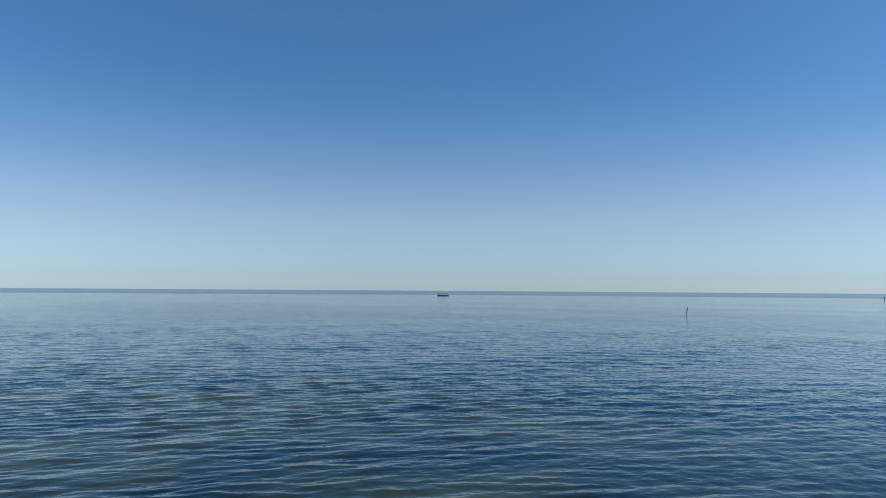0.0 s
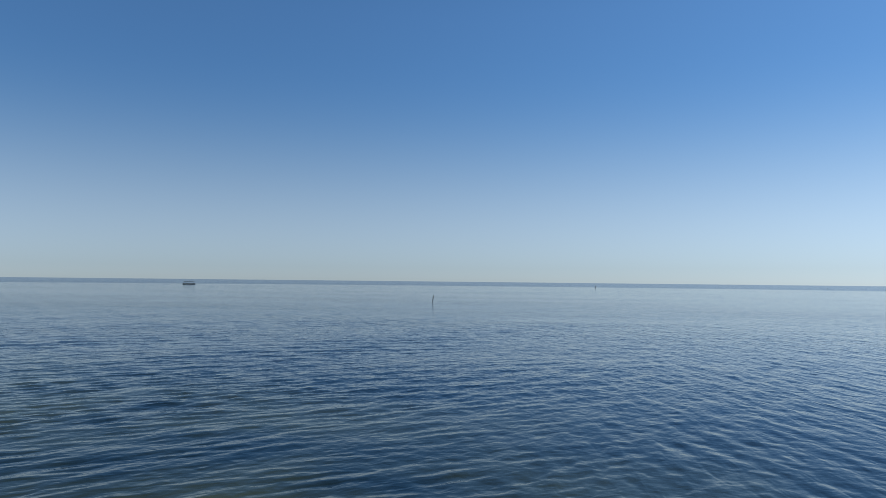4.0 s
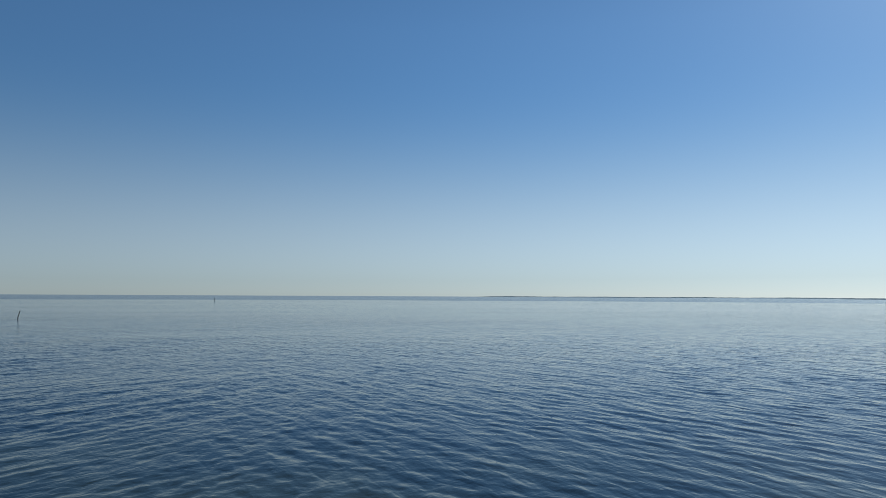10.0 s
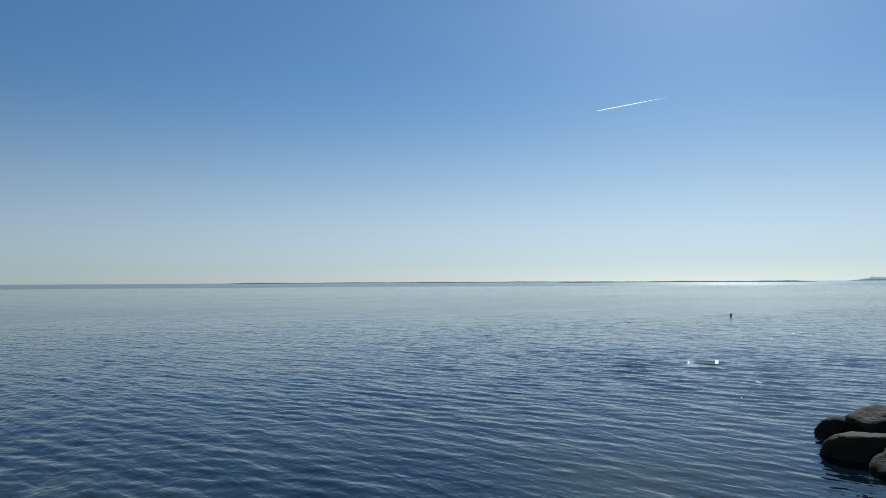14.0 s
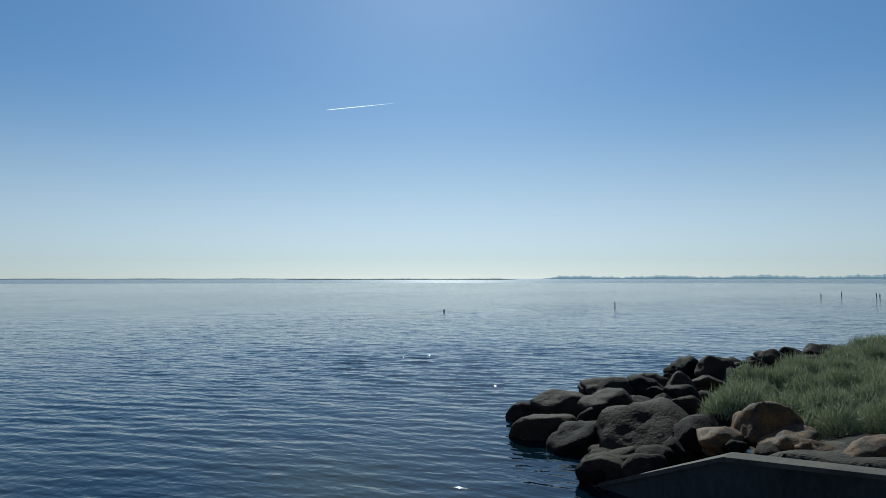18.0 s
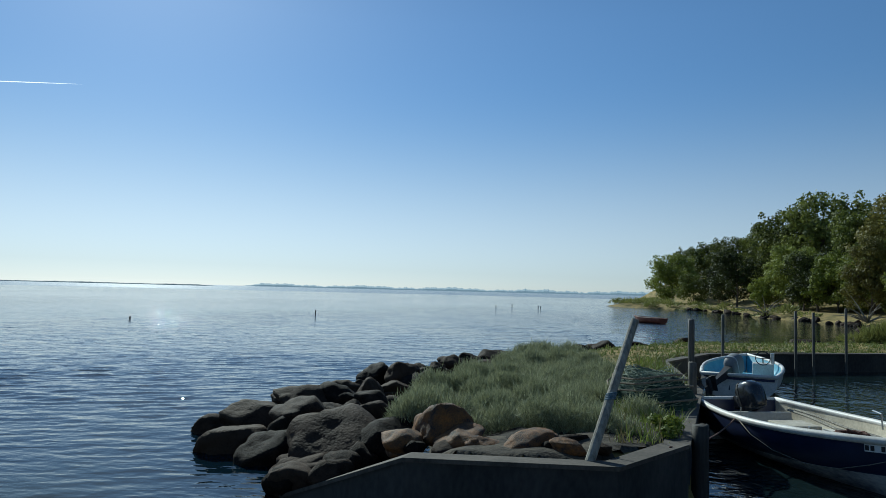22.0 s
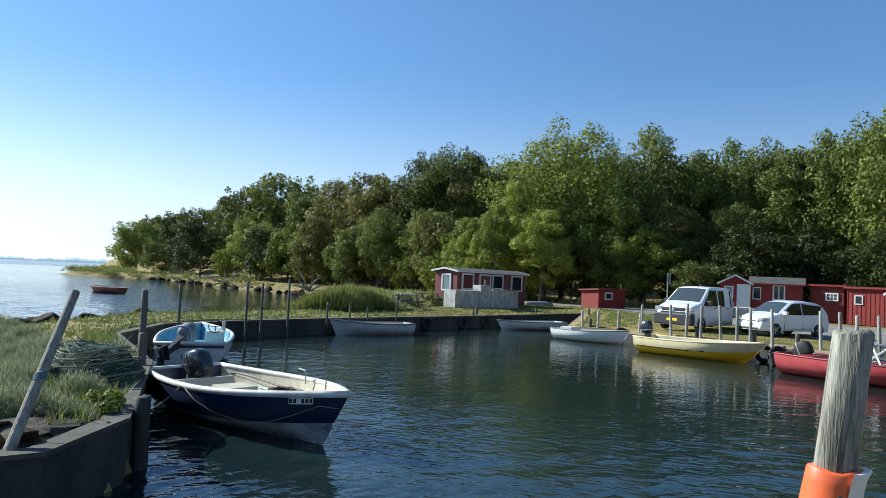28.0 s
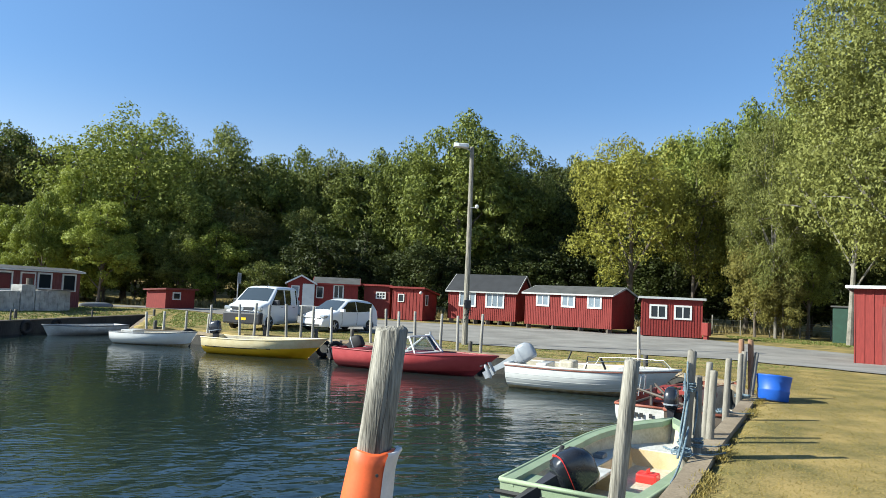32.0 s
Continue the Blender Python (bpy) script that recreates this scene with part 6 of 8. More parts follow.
# green turf between the quays, the shack and the road
for polygon, count in (([(4.5, -32.4), (6.2, -33.0), (7.7, -45.2), (8.0, -51.3), (2.4, -42.2)], 6000), ([(12.4, -32.0), (8.7, -45.0), (9.0, -51.0), (17.0, -50.0), (18.5, -41.0), (20.5, -33.0), (14.6, -30.6)], 10000), ([(-24.5, -35.0), (-28.0, -41.5), (-36.0, -36.5), (-31.5, -30.0)], 4500)):
    wx, wy = scatter(g0, count, polygon)
    blade_object("turf", [blades(g0, wx, wy, ground_height(wx, wy) - 0.01, g0.uniform(0.03, 0.08, len(wx)), 0.022, 1.0, 3)], NECK, "short green turf beside the harbour road", "grass")
# reeds: the bay, and the tall clump by the shack
REEDS = [(17.0, -36.0), (15.5, -39.5), (17.5, -47), (22, -54), (30, -58), (33, -55.5), (26, -47), (22, -39)]
wx, wy = scatter(g0, 300, REEDS)
blade_object("reed_bed", [dome_blades(g0, x, y, ground_at(x, y) - 0.05, g0.uniform(0.6, 1.2), g0.uniform(0.4, 0.95), 150, 0.026) for x, y in zip(wx, wy)], REED, "tall green reeds beside the bay", "reeds")
# the rounded stand of long grass beside the picnic table
sets = []
for k in range(70):
    u, o = 0.58 * g0.random(), g0.normal(0, 0.6)
    x, y = 18.3 - 2.1 * u + 0.93 * o, -30.2 - 5.4 * u + 0.36 * o
    sets.append(dome_blades(g0, x, y, ground_at(x, y) - 0.05, g0.uniform(0.7, 1.1), (0.75 + 0.75 * math.sin(math.pi * (0.12 + 1.3 * u))) * g0.uniform(0.75, 1.0) * math.exp(-o * o * 0.35), 420, 0.013))
blade_object("long_grass", sets, REED, "rounded stand of long yellow-green grass beside the quay", "grass")
REED_SPIT = [(104, -92), (112, -94), (128, -115), (150, -138), (144, -146), (120, -116), (100, -98), (84, -95), (66, -79), (46, -68.5), (44, -67), (60, -73.5), (78, -88)]
wx, wy = scatter(g0, 1500, REED_SPIT)
blade_object("reed_spit", [dome_blades(g0, x, y, max(ground_at(x, y), -0.1), g0.uniform(1.0, 2.0), g0.uniform(0.6, 1.5), 70, 0.05) for x, y in zip(wx, wy)], REED, "yellow-green reeds along the far point", "reeds")
HUT_GRASS = [(9, -57), (3, -60), (-6, -53), (-14, -52.5), (-22, -46), (-30, -44), (-38, -44), (-38, -50), (-24, -54), (-8, -62), (6, -64), (14, -60)]
wx, wy = scatter(g0, 7000, HUT_GRASS)
blade_object("tall_grass", [blades(g0, wx, wy, ground_height(wx, wy) - 0.03, g0.uniform(0.3, 0.9, len(wx)), 0.03, 0.4, 4)], STRAW, "tall dry grass in front of the wood", "grass")

# pale dead branches at the water's edge of the bay
bm = bmesh.new()
rb = random.Random(31)
for bx0, by0, sz in ((41.0, -64.5, 3.2), (60, -74.5, 4.5)):
    for _ in range(16):
        a, e, L = rb.uniform(0, 6.28), rb.uniform(0.1, 0.9), sz * rb.uniform(0.4, 1.0)
        p = Vector((bx0, by0, 0.4))
        q = p + Vector((math.cos(a) * math.cos(e), math.sin(a) * math.cos(e), math.sin(e))) * L
        mid = p.lerp(q, 0.5) + Vector((rb.uniform(-.2, .2), rb.uniform(-.2, .2), 0.25))
        add_tube(bm, [p, mid, q], [0.08, 0.045, 0.015], 5)
solid("dead_branches", bm, PALE_WOOD, "bleached fallen branches on the bay shore", "driftwood", kind="stuff")

# ---- posts ----
def post(name, label, x, y, z0, z1, r, mat, lean=(0, 0), group="mooring posts", taper=0.9, seg=12, collar=None, seed=0):
    """A round timber pile with an uneven, weathered top."""
    rr = random.Random(seed + int(x * 37) + int(y * 91))
    t = thing(name, label, "post", pose(x, y, 0), group)
    bm = bmesh.new()
    n = 7
    rings = []
    for i in range(n + 1):
        k = i / n
        z = z0 + (z1 - z0) * k
        c = Vector((lean[0] * (z - z0), lean[1] * (z - z0), z))
        rings.append([c + Vector((math.cos(a), math.sin(a), 0)) * r * (1 - (1 - taper) * k) * (1 + 0.05 * math.sin(3 * a + seed) + rr.uniform(-0.03, 0.03)) + Vector((0, 0, rr.uniform(-0.012, 0.012) if i == n else 0))
                      for a in (2 * math.pi * j / seg for j in range(seg))])
    top = [v for v in rings[-1]]
    c = sum(top, Vector()) / seg
    rings.append([c + (v - c) * 0.72 + Vector((0, 0, 0.012 + rr.uniform(-0.01, 0.01))) for v in top])
    add_loft(bm, rings)
    part("shaft", bm, mat, t, smooth=True)
    if collar:
        zc, rad, mc, lab = collar
        bm = bmesh.new()
        for j in range(4):
            add_tube(bm, [Vector((lean[0] * (zc - z0), lean[1] * (zc - z0), zc + 0.03 * j)) + Vector((math.cos(a), math.sin(a), 0)) * (rad + rr.uniform(-0.004, 0.01)) + Vector((0, 0, rr.uniform(-0.01, 0.01)))
                          for a in (2 * math.pi * q / 12 for q in range(13))], 0.012, 5)
        part("rope_turns", bm, mc, t, lab)
    return t


# big pile with the orange sleeve, close to the pier
pile = post("mooring_pile", "cracked grey timber pile with an orange plastic sleeve", -0.288, -4.515, -0.8, 2.228, 0.112, PILE_WOOD, (-0.10, 0.015), seg=28, taper=0.86)
for k in range(7):
    a = 2 * math.pi * k / 7 + 0.3 + 0.35 * math.sin(k * 2.3)
    bm = bmesh.new()
    pts = []
    for i in range(9):
        z = 1.45 + 0.095 * i
        rr_ = 0.1125 * (1 - 0.14 * (z + 0.8) / 3.06)
        pts.append(Vector((-0.10 * (z + 0.8) + math.cos(a + 0.03 * math.sin(i * 1.7 + k)) * rr_, 0.015 * (z + 0.8) + math.sin(a + 0.03 * math.sin(i * 1.7 + k)) * rr_, z)))
    add_tube(bm, pts, [0.0005] + [0.0022] * 7 + [0.0005], 4)
    part("crack", bm, DARK_WOOD, pile)
bm = bmesh.new()
rings = []
for i, (z, rad) in enumerate(((0.90, 0.168), (1.10, 0.160), (1.26, 0.150), (1.36, 0.144), (1.44, 0.140), (1.505, 0.138), (1.515, 0.128))):
    rings.append([(-0.10 * (z + 0.8) + math.cos(a) * rad * (1 + 0.02 * math.sin(2 * a + i)), 0.015 * (z + 0.8) + math.sin(a) * rad, z + 0.012 * math.sin(3 * a) * (i > 4)) for a in (2 * math.pi * j / 28 for j in range(28))])
add_loft(bm, rings)
sleeve = part("sleeve", bm, ORANGE, pile, "bright orange plastic sleeve", True)
bm = bmesh.new()
rings = []
for i, (z, r0) in enumerate(((0.95, 0.168), (1.20, 0.158), (1.40, 0.148), (1.47, 0.156), (1.51, 0.172), (1.525, 0.166), (1.52, 0.138))):
    rings.append([(-0.10 * (z + 0.8) + math.cos(a) * r0, 0.015 * (z + 0.8) + math.sin(a) * r0, z + 0.008 * math.sin(5 * a)) for a in (radians(112 + 92 * j / 10) for j in range(11))])
add_loft(bm, rings, closed=False)
part("sleeve_lining", bm, FOAM, pile, "torn white foam flap of the sleeve", True)
bm = bmesh.new()
add_tube(bm, [(-0.10 * 2.19 - 0.02, 0.13, 1.39), (-0.10 * 2.19 - 0.02, 0.181, 1.39)], 0.010, 8)
part("nail", bm, DARK_WOOD, sleeve)

post("mooring_pile", "leaning bleached timber pile beside the green skiff", -2.67, -5.93, -0.8, 1.96, 0.076, PILE_WOOD, (-0.078, 0.04), seg=16, taper=0.88)
# posts along the pier's edge
BR = "faded blue ropes tied round"
for x, y, z1, r, lean, col in ((-4.58, -7.76, 1.92, 0.058, (-0.10, -0.07), (1.45, 0.062, ROPE_BLUE, BR)), (-4.78, -7.82, 1.60, 0.058, (-0.07, -0.1), (0.80, 0.075, ROPE_BLUE, BR)), (-5.60, -8.95, 1.68, 0.05, (-0.10, -0.06), None),
                               (-5.47, -8.63, 1.60, 0.055, (-0.10, -0.07), None), (-6.88, -10.35, 1.63, 0.055, (-0.09, -0.06), None), (-8.42, -12.19, 1.59, 0.055, (-0.09, -0.07), None),
                               (-8.85, -12.72, 1.60, 0.06, (-0.06, 0.0), None), (-9.20, -12.95, 1.57, 0.05, (-0.14, 0.0), None)):
    post("mooring_post", "bleached timber post at the pier's edge", x, y, 0.3, z1, r, PALE_WOOD, lean, "pier posts", collar=col)
for x, y, z1 in ((-9.07, -12.98, 1.83), (-9.30, -13.0, 1.82)):
    post("mooring_post", "orange-stained timber post behind the drum", x, y, 0.3, z1, 0.06, RUST_WOOD, (0.02, 0.0), "pier posts")
# posts along the parking quay: place and top
for x, y, z1 in ((5.91, -32.35, 1.22), (5.2, -32.15, 1.26), (4.25, -31.85, 1.32), (3.12, -30.6, 1.67), (3.25, -30.75, 1.27), (1.87, -29.5, 1.76), (1.32, -29.2, 1.84), (0.78, -29.0, 1.80), (0.04, -28.8, 1.85), (-0.50, -28.6, 1.82), (-0.95, -28.45, 1.82),
                 (-3.03, -26.4, 1.88), (-3.55, -25.85, 1.88), (-3.93, -25.45, 1.82), (-4.45, -24.95, 1.86), (-5.20, -24.2, 1.82), (-5.70, -23.7, 1.79), (-6.33, -23.05, 1.90), (-10.0, -19.0, 1.80)):
    post("mooring_post", "weathered mooring post on the parking quay, sunlight put into its colour", x, y, 0.2, z1, 0.055, SUNLIT_WOOD, (random.Random(int(x * 50)).uniform(-0.03, 0.05), 0.0), "quay posts", seg=8)
post("mooring_post", "tall post standing in the water by the yellow boat, sunlight put into its colour", -1.66, -27.35, -0.6, 1.83, 0.055, SUNLIT_WOOD, (0.03, 0), "quay posts", seg=8)
for x, y, z1 in ((-1.1, -28.6, 0.92), (0.9, -29.25, 0.9), (-2.4, -27.2, 1.05), (-6.1, -23.5, 0.95), (-10.3, -19.2, 0.98), (5.6, -32.5, 0.85), (7.6, -43.5, 0.95), (12.0, -35.2, 1.0)):
    post("bollard_stump", "short dark stump on the quay edge", x, y, 0.3, z1, 0.08, DARK_WOOD, (0, 0), "quay stumps", seg=8)
# dark poles along the mole and the inner quay
post("mooring_pile", "tall dark timber pile at the mole's inner corner", 10.29, -10.55, -0.8, 1.93, 0.065, DARK_WOOD, (0.0, 0.0), "mole piles", seg=12)
post("mooring_pile", "second dark timber pile beside the first", 9.45, -9.75, -0.8, 1.2, 0.08, DARK_WOOD, (0.02, 0.0), "mole piles", seg=12)
post("mooring_pile", "stout black timber pile in front of the mole wall", 6.42, -6.70, -0.8, 0.85, 0.11, TAR_WOOD, (0.0, 0.0), "mole piles", seg=12)
for x, y, z1, z0 in ((15.2, -16.9, 1.85, 0.3), (15.0, -19.85, 2.0, -0.6), (15.0, -20.7, 1.95, -0.6), (14.85, -22.1, 2.1, -0.6), (14.45, -24.2, 1.25, 0.3), (14.16, -25.5, 1.11, 0.3), (13.83, -26.4, 1.01, 0.3), (13.25, -28.0, 1.47, 0.3), (11.6, -33.5, 1.05, 0.3), (9.9, -39.5, 0.95, 0.3)):
    post("mooring_pole", "slim dark wooden pole along the inner quay", x, y, z0, z1, 0.045, DARK_WOOD, (0.0, 0.0), "inner quay poles", seg=8)
# leaning pole on the mole
lean_base, lean_top = Vector((5.99, -4.68, 0.62)), Vector((6.42, -5.67, 2.10))
lp = thing("leaning_pole", "long grey pole leaning out of the mole's weeds", "pole", pose(*lean_base))
part("pole", tube([Vector((0, 0, 0)), lean_top - lean_base], [0.052, 0.045], 12), OLD_WOOD, lp)
d = lean_top - lean_base
bm = bmesh.new()
for k in range(4):
    c = d * (0.44 + 0.012 * k)
    add_tube(bm, [c + Vector((math.cos(a) * 0.055, math.sin(a) * 0.055, -0.3 * 0.055 * math.cos(a))) for a in (2 * math.pi * q / 10 for q in range(11))], 0.010, 5)
add_tube(bm, [d * 0.44 + Vector((0.05, 0, 0)), d * 0.42 + Vector((0.09, -0.02, -0.25)), d * 0.30 + Vector((0.16, -0.05, -0.2))], 0.008, 5)
part("rope_turns", bm, ROPE_BLUE, lp, "faded turquoise rope tied round")

# heap of nets on the mole
bm = bmesh.new()
rn = random.Random(14)
for k in range(42):
    r0, a0, tilt = rn.uniform(0.35, 1.02), rn.uniform(0, 6.28), rn.uniform(-0.12, 0.12)
    add_tube(bm, [(0.88 * r0 * math.cos(a0 + u * 0.5), 0.68 * r0 * math.sin(a0 + u * 0.5), max(0.02, 0.52 * math.sqrt(max(0.0, 1.04 - r0 * r0)) + tilt * math.sin(a0 + u * 0.5) + 0.03 * math.sin(2.3 * u + k))) for u in range(14)], rn.uniform(0.004, 0.008), 5)
net = thing("net_heap", "heap of green fishing nets on the mole", "fishing net", pose(8.85, -8.15, 0.66, 0, 0, -45))
mound = bmesh.new()
bmesh.ops.create_icosphere(mound, subdivisions=4, radius=1.0)
for v in mound.verts:
    dd = v.co.normalized()
    k = 1 + 0.18 * noise.noise(dd * 3) + 0.08 * noise.noise(dd * 8)
    v.co = Vector((dd.x * 0.88 * k, dd.y * 0.68 * k, max(-0.05, dd.z * 0.48 * k)))
part("net_mound", mound, NET_GREEN, net, "", True)
for k in range(4):
    r0 = 0.72 + 0.11 * k
    hoop = tube([(0.90 * r0 * math.cos(u * 0.45 + k), 0.70 * r0 * math.sin(u * 0.45 + k), 0.06 + 0.54 * math.sqrt(max(0.0, 1.12 - r0 * r0)) + 0.05 * math.sin(u * 0.9 + 2 * k)) for u in range(15)], 0.016, 6)
    part("hoop", hoop, ROPE_TAN, net, "tan hoop of the net trap")
part("net_ropes", bm, NET_LINE, net, "grey-green lines looped over the net")
# coiled ropes on the pier's edge
for k, (x, y) in enumerate(((-4.85, -8.1), (-4.5, -7.65), (-7.0, -10.55), (-8.6, -12.3))):
    bm = bmesh.new()
    rr = random.Random(60 + k)
    for j in range(6):
        a0, q0 = rr.uniform(0, 6.28), rr.uniform(0.07, 0.17)
        add_tube(bm, [(x + (q0 + rr.uniform(-0.02, 0.02)) * math.cos(a0 + u * 0.5), y + (q0 + rr.uniform(-0.02, 0.02)) * math.sin(a0 + u * 0.5), 0.75 + 0.010 * j + rr.uniform(0, 0.015)) for u in range(15)], 0.008, 5)
    add_tube(bm, [(x, y, 0.76), (x - 0.35, y + 0.05, 0.75), (x - 0.7, y - 0.2, 0.72)], 0.010, 5)
    solid("rope_tangle", bm, ROPE_BLUE, "tangle of faded blue rope on the pier's edge", "rope", "rope tangles")
rope("mooring_rope", "blue rope hanging from the post to the green skiff", sag((-4.72, -7.85, 1.6), (-4.35, -7.5, 0.74), 0.10), 0.014, ROPE_BLUE)
for k, (dx, zt, zb) in enumerate(((0.075, 1.80, 0.80), (0.095, 1.66, 0.74), (-0.07, 1.45, 0.95))):
    rope("hanging_rope", "faded blue rope hanging down the pier post", [(-4.58 - 0.10 * (z - 0.3) + dx + 0.012 * math.sin(7 * z + k), -7.76 - 0.07 * (z - 0.3) + 0.05 + 0.01 * math.cos(9 * z + k), z) for z in [zt + (zb - zt) * q / 9 for q in range(10)]], 0.011, ROPE_BLUE)
rope("mooring_rope", "blue rope from the post down to the skiff's quarter", sag((-4.62, -7.72, 1.05), (-3.95, -6.95, 0.62), 0.10), 0.013, ROPE_BLUE)
rope("mooring_rope", "blue rope from the green skiff to the pier", sag((-4.9, -8.75, 0.60), (-4.85, -8.1, 0.76), 0.05), 0.012, ROPE_BLUE)
rope("mooring_rope", "mooring line of the white boat", sag((-9.3, -17.6, 0.8), (-10.0, -19.0, 1.2), 0.1), 0.012, ROPE_TAN)
rope("mooring_rope", "mooring line of the old dinghy", sag((-9.1, -14.7, 0.7), (-8.9, -12.65, 1.1), 0.08), 0.012, ROPE_TAN)
# half drum
bm = bmesh.new()
prof = ((0.0, 0.27), (0.03, 0.315), (0.2, 0.325), (0.22, 0.335), (0.25, 0.335), (0.27, 0.325), (0.52, 0.36), (0.54, 0.372), (0.56, 0.365), (0.54, 0.345), (0.30, 0.31), (0.05, 0.29), (0.045, 0.05))
add_loft(bm, [[(r * math.cos(a), r * math.sin(a), z) for a in (2 * math.pi * j / 32 for j in range(32))] for z, r in prof])
solid("plastic_drum", bm, BLUE_PLASTIC, "cut-down blue plastic drum on the pier's grass", "drum", smooth=True, m=pose(-9.46, -12.55, 0.66, 5, -7, 0) @ Matrix.Scale(0.9, 4))

# ---- marks out at sea ----
def stake(name, label, x, y, z1, r, lean=0.0, mat=DARK_WOOD):
    return post(name, label, x, y, -0.8, z1, r, mat, (lean, 0), "sea marks", seg=6)


stake("sea_mark", "leaning stick out on the open water", 25.75, 75.1, 0.80, 0.045, 0.26)
stake("sea_mark", "small black float mark", 50.73, -2.31, 0.16, 0.08)
stake("sea_mark", "dark stake in the shallow water", 59.05, -17.22, 0.42, 0.05)
for az, d, z in ((120.8, 105, 0.35), (122.1, 112, 0.45), (124.2, 108, 0.40), (124.4, 108, 0.36), (32.2, 300, 1.1), (48.7, 480, 0.6), (6.4, 420, 0.5), (3.5, 430, 0.5)):
    x, y = polar(az, d)
    stake("sea_mark", "far dark stake in the water", x, y, z, 0.07 if d < 200 else 0.14)
raft = thing("raft", "low dark floating raft with uprights", "raft", pose(0.16, 306, 0, 0, 0, 4))
part("deck", box(-2.4, -1.2, -0.1, 2.4, 1.2, 0.45, 0.1), DARK_WOOD, raft)
for x in (-2.0, -0.9, 0.4, 1.9):
    part("upright", tube([(x, 0, 0.4), (x, 0, 1.2)], 0.07, 6), DARK_WOOD, raft)
part("rail", box(-2.1, -0.06, 1.05, 2.0, 0.06, 1.2), DARK_WOOD, raft)
# vapour trail high in the sky
VAPOUR = bpy.data.materials.new("white_vapour")
VAPOUR.use_nodes = True
vt = VAPOUR.node_tree.nodes.new("ShaderNodeBsdfTranslucent")      # ice crystals lit from behind
vt.inputs["Color"].default_value = (0.95, 0.95, 0.95, 1)
VAPOUR.node_tree.links.new(vt.outputs[0], VAPOUR.node_tree.nodes["Material Output"].inputs["Surface"])
bm = bmesh.new()
def sky_at(az, el, d=4300):
    return Vector((d * math.sin(radians(az)) * math.cos(radians(el)), d * math.cos(radians(az)) * math.cos(radians(el)), d * math.sin(radians(el))))
ta, tb = sky_at(82.9, 13.5), sky_at(88.5, 14.19)
add_loft(bm, [[ta.lerp(tb, k / 12) + Vector((0, 0, s * wd)) for s in (-1, 1)] for k, wd in enumerate((0.5, 1.6, 1.9, 2.0, 2.0, 2.0, 1.9, 1.7, 1.4, 1.1, 0.8, 0.5, 0.15))], closed=False)
solid("vapour_trail", bm, VAPOUR, "thin white vapour trail in the blue sky", "vapour trail", kind="structure")

# ---- huts ----
def window_on(parent, place, across, width, height, mat_frame, bars=(1, 0), curtain=False, depth=0.06):
    """A window with frame, bars and panes; place is the middle of its lower edge on the wall, across points along the wall, outward is to its right turned."""
    a = Vector(across).normalized()
    up = Vector((0, 0, 1))
    out = a.cross(up)
    c = Vector(place)
    w = min(0.10, 0.12 * width)

    def slab(x0, x1, z0, z1, d0, d1):
        return add_loft(bmesh.new(), [[c + a * x + up * z + out * d for x, z in ((x0, z0), (x1, z0), (x1, z1), (x0, z1))] for d in (d0, d1)])
    bm = bmesh.new()
    for x0, x1, z0, z1 in ((-width / 2, width / 2, 0, w), (-width / 2, width / 2, height - w, height), (-width / 2, -width / 2 + w, w, height - w), (width / 2 - w, width / 2, w, height - w)):
        add_loft(bm, [[c + a * x + up * z + out * d for x, z in ((x0, z0), (x1, z0), (x1, z1), (x0, z1))] for d in (-0.02, depth)])
    win = part("window", bm, mat_frame, parent)
    nv, nh = bars
    xs = [-width / 2 + w + (width - 2 * w) * k / (nv + 1) for k in range(nv + 2)]
    zs = [w + (height - 2 * w) * k / (nh + 1) for k in range(nh + 2)]
    for x in xs[1:-1]:
        part("glazing_bar", slab(x - 0.03, x + 0.03, w, height - w, 0.0, depth - 0.01), mat_frame, win)
    for z in zs[1:-1]:
        part("glazing_bar", slab(-width / 2 + w, width / 2 - w, z - 0.02, z + 0.02, 0.0, depth - 0.012), mat_frame, win)
    for x0, x1 in zip(xs, xs[1:]):
        part("pane", slab(x0, x1, w, height - w, 0.004, 0.030), CURTAIN_SKY if curtain else GLASS, win)
    return win


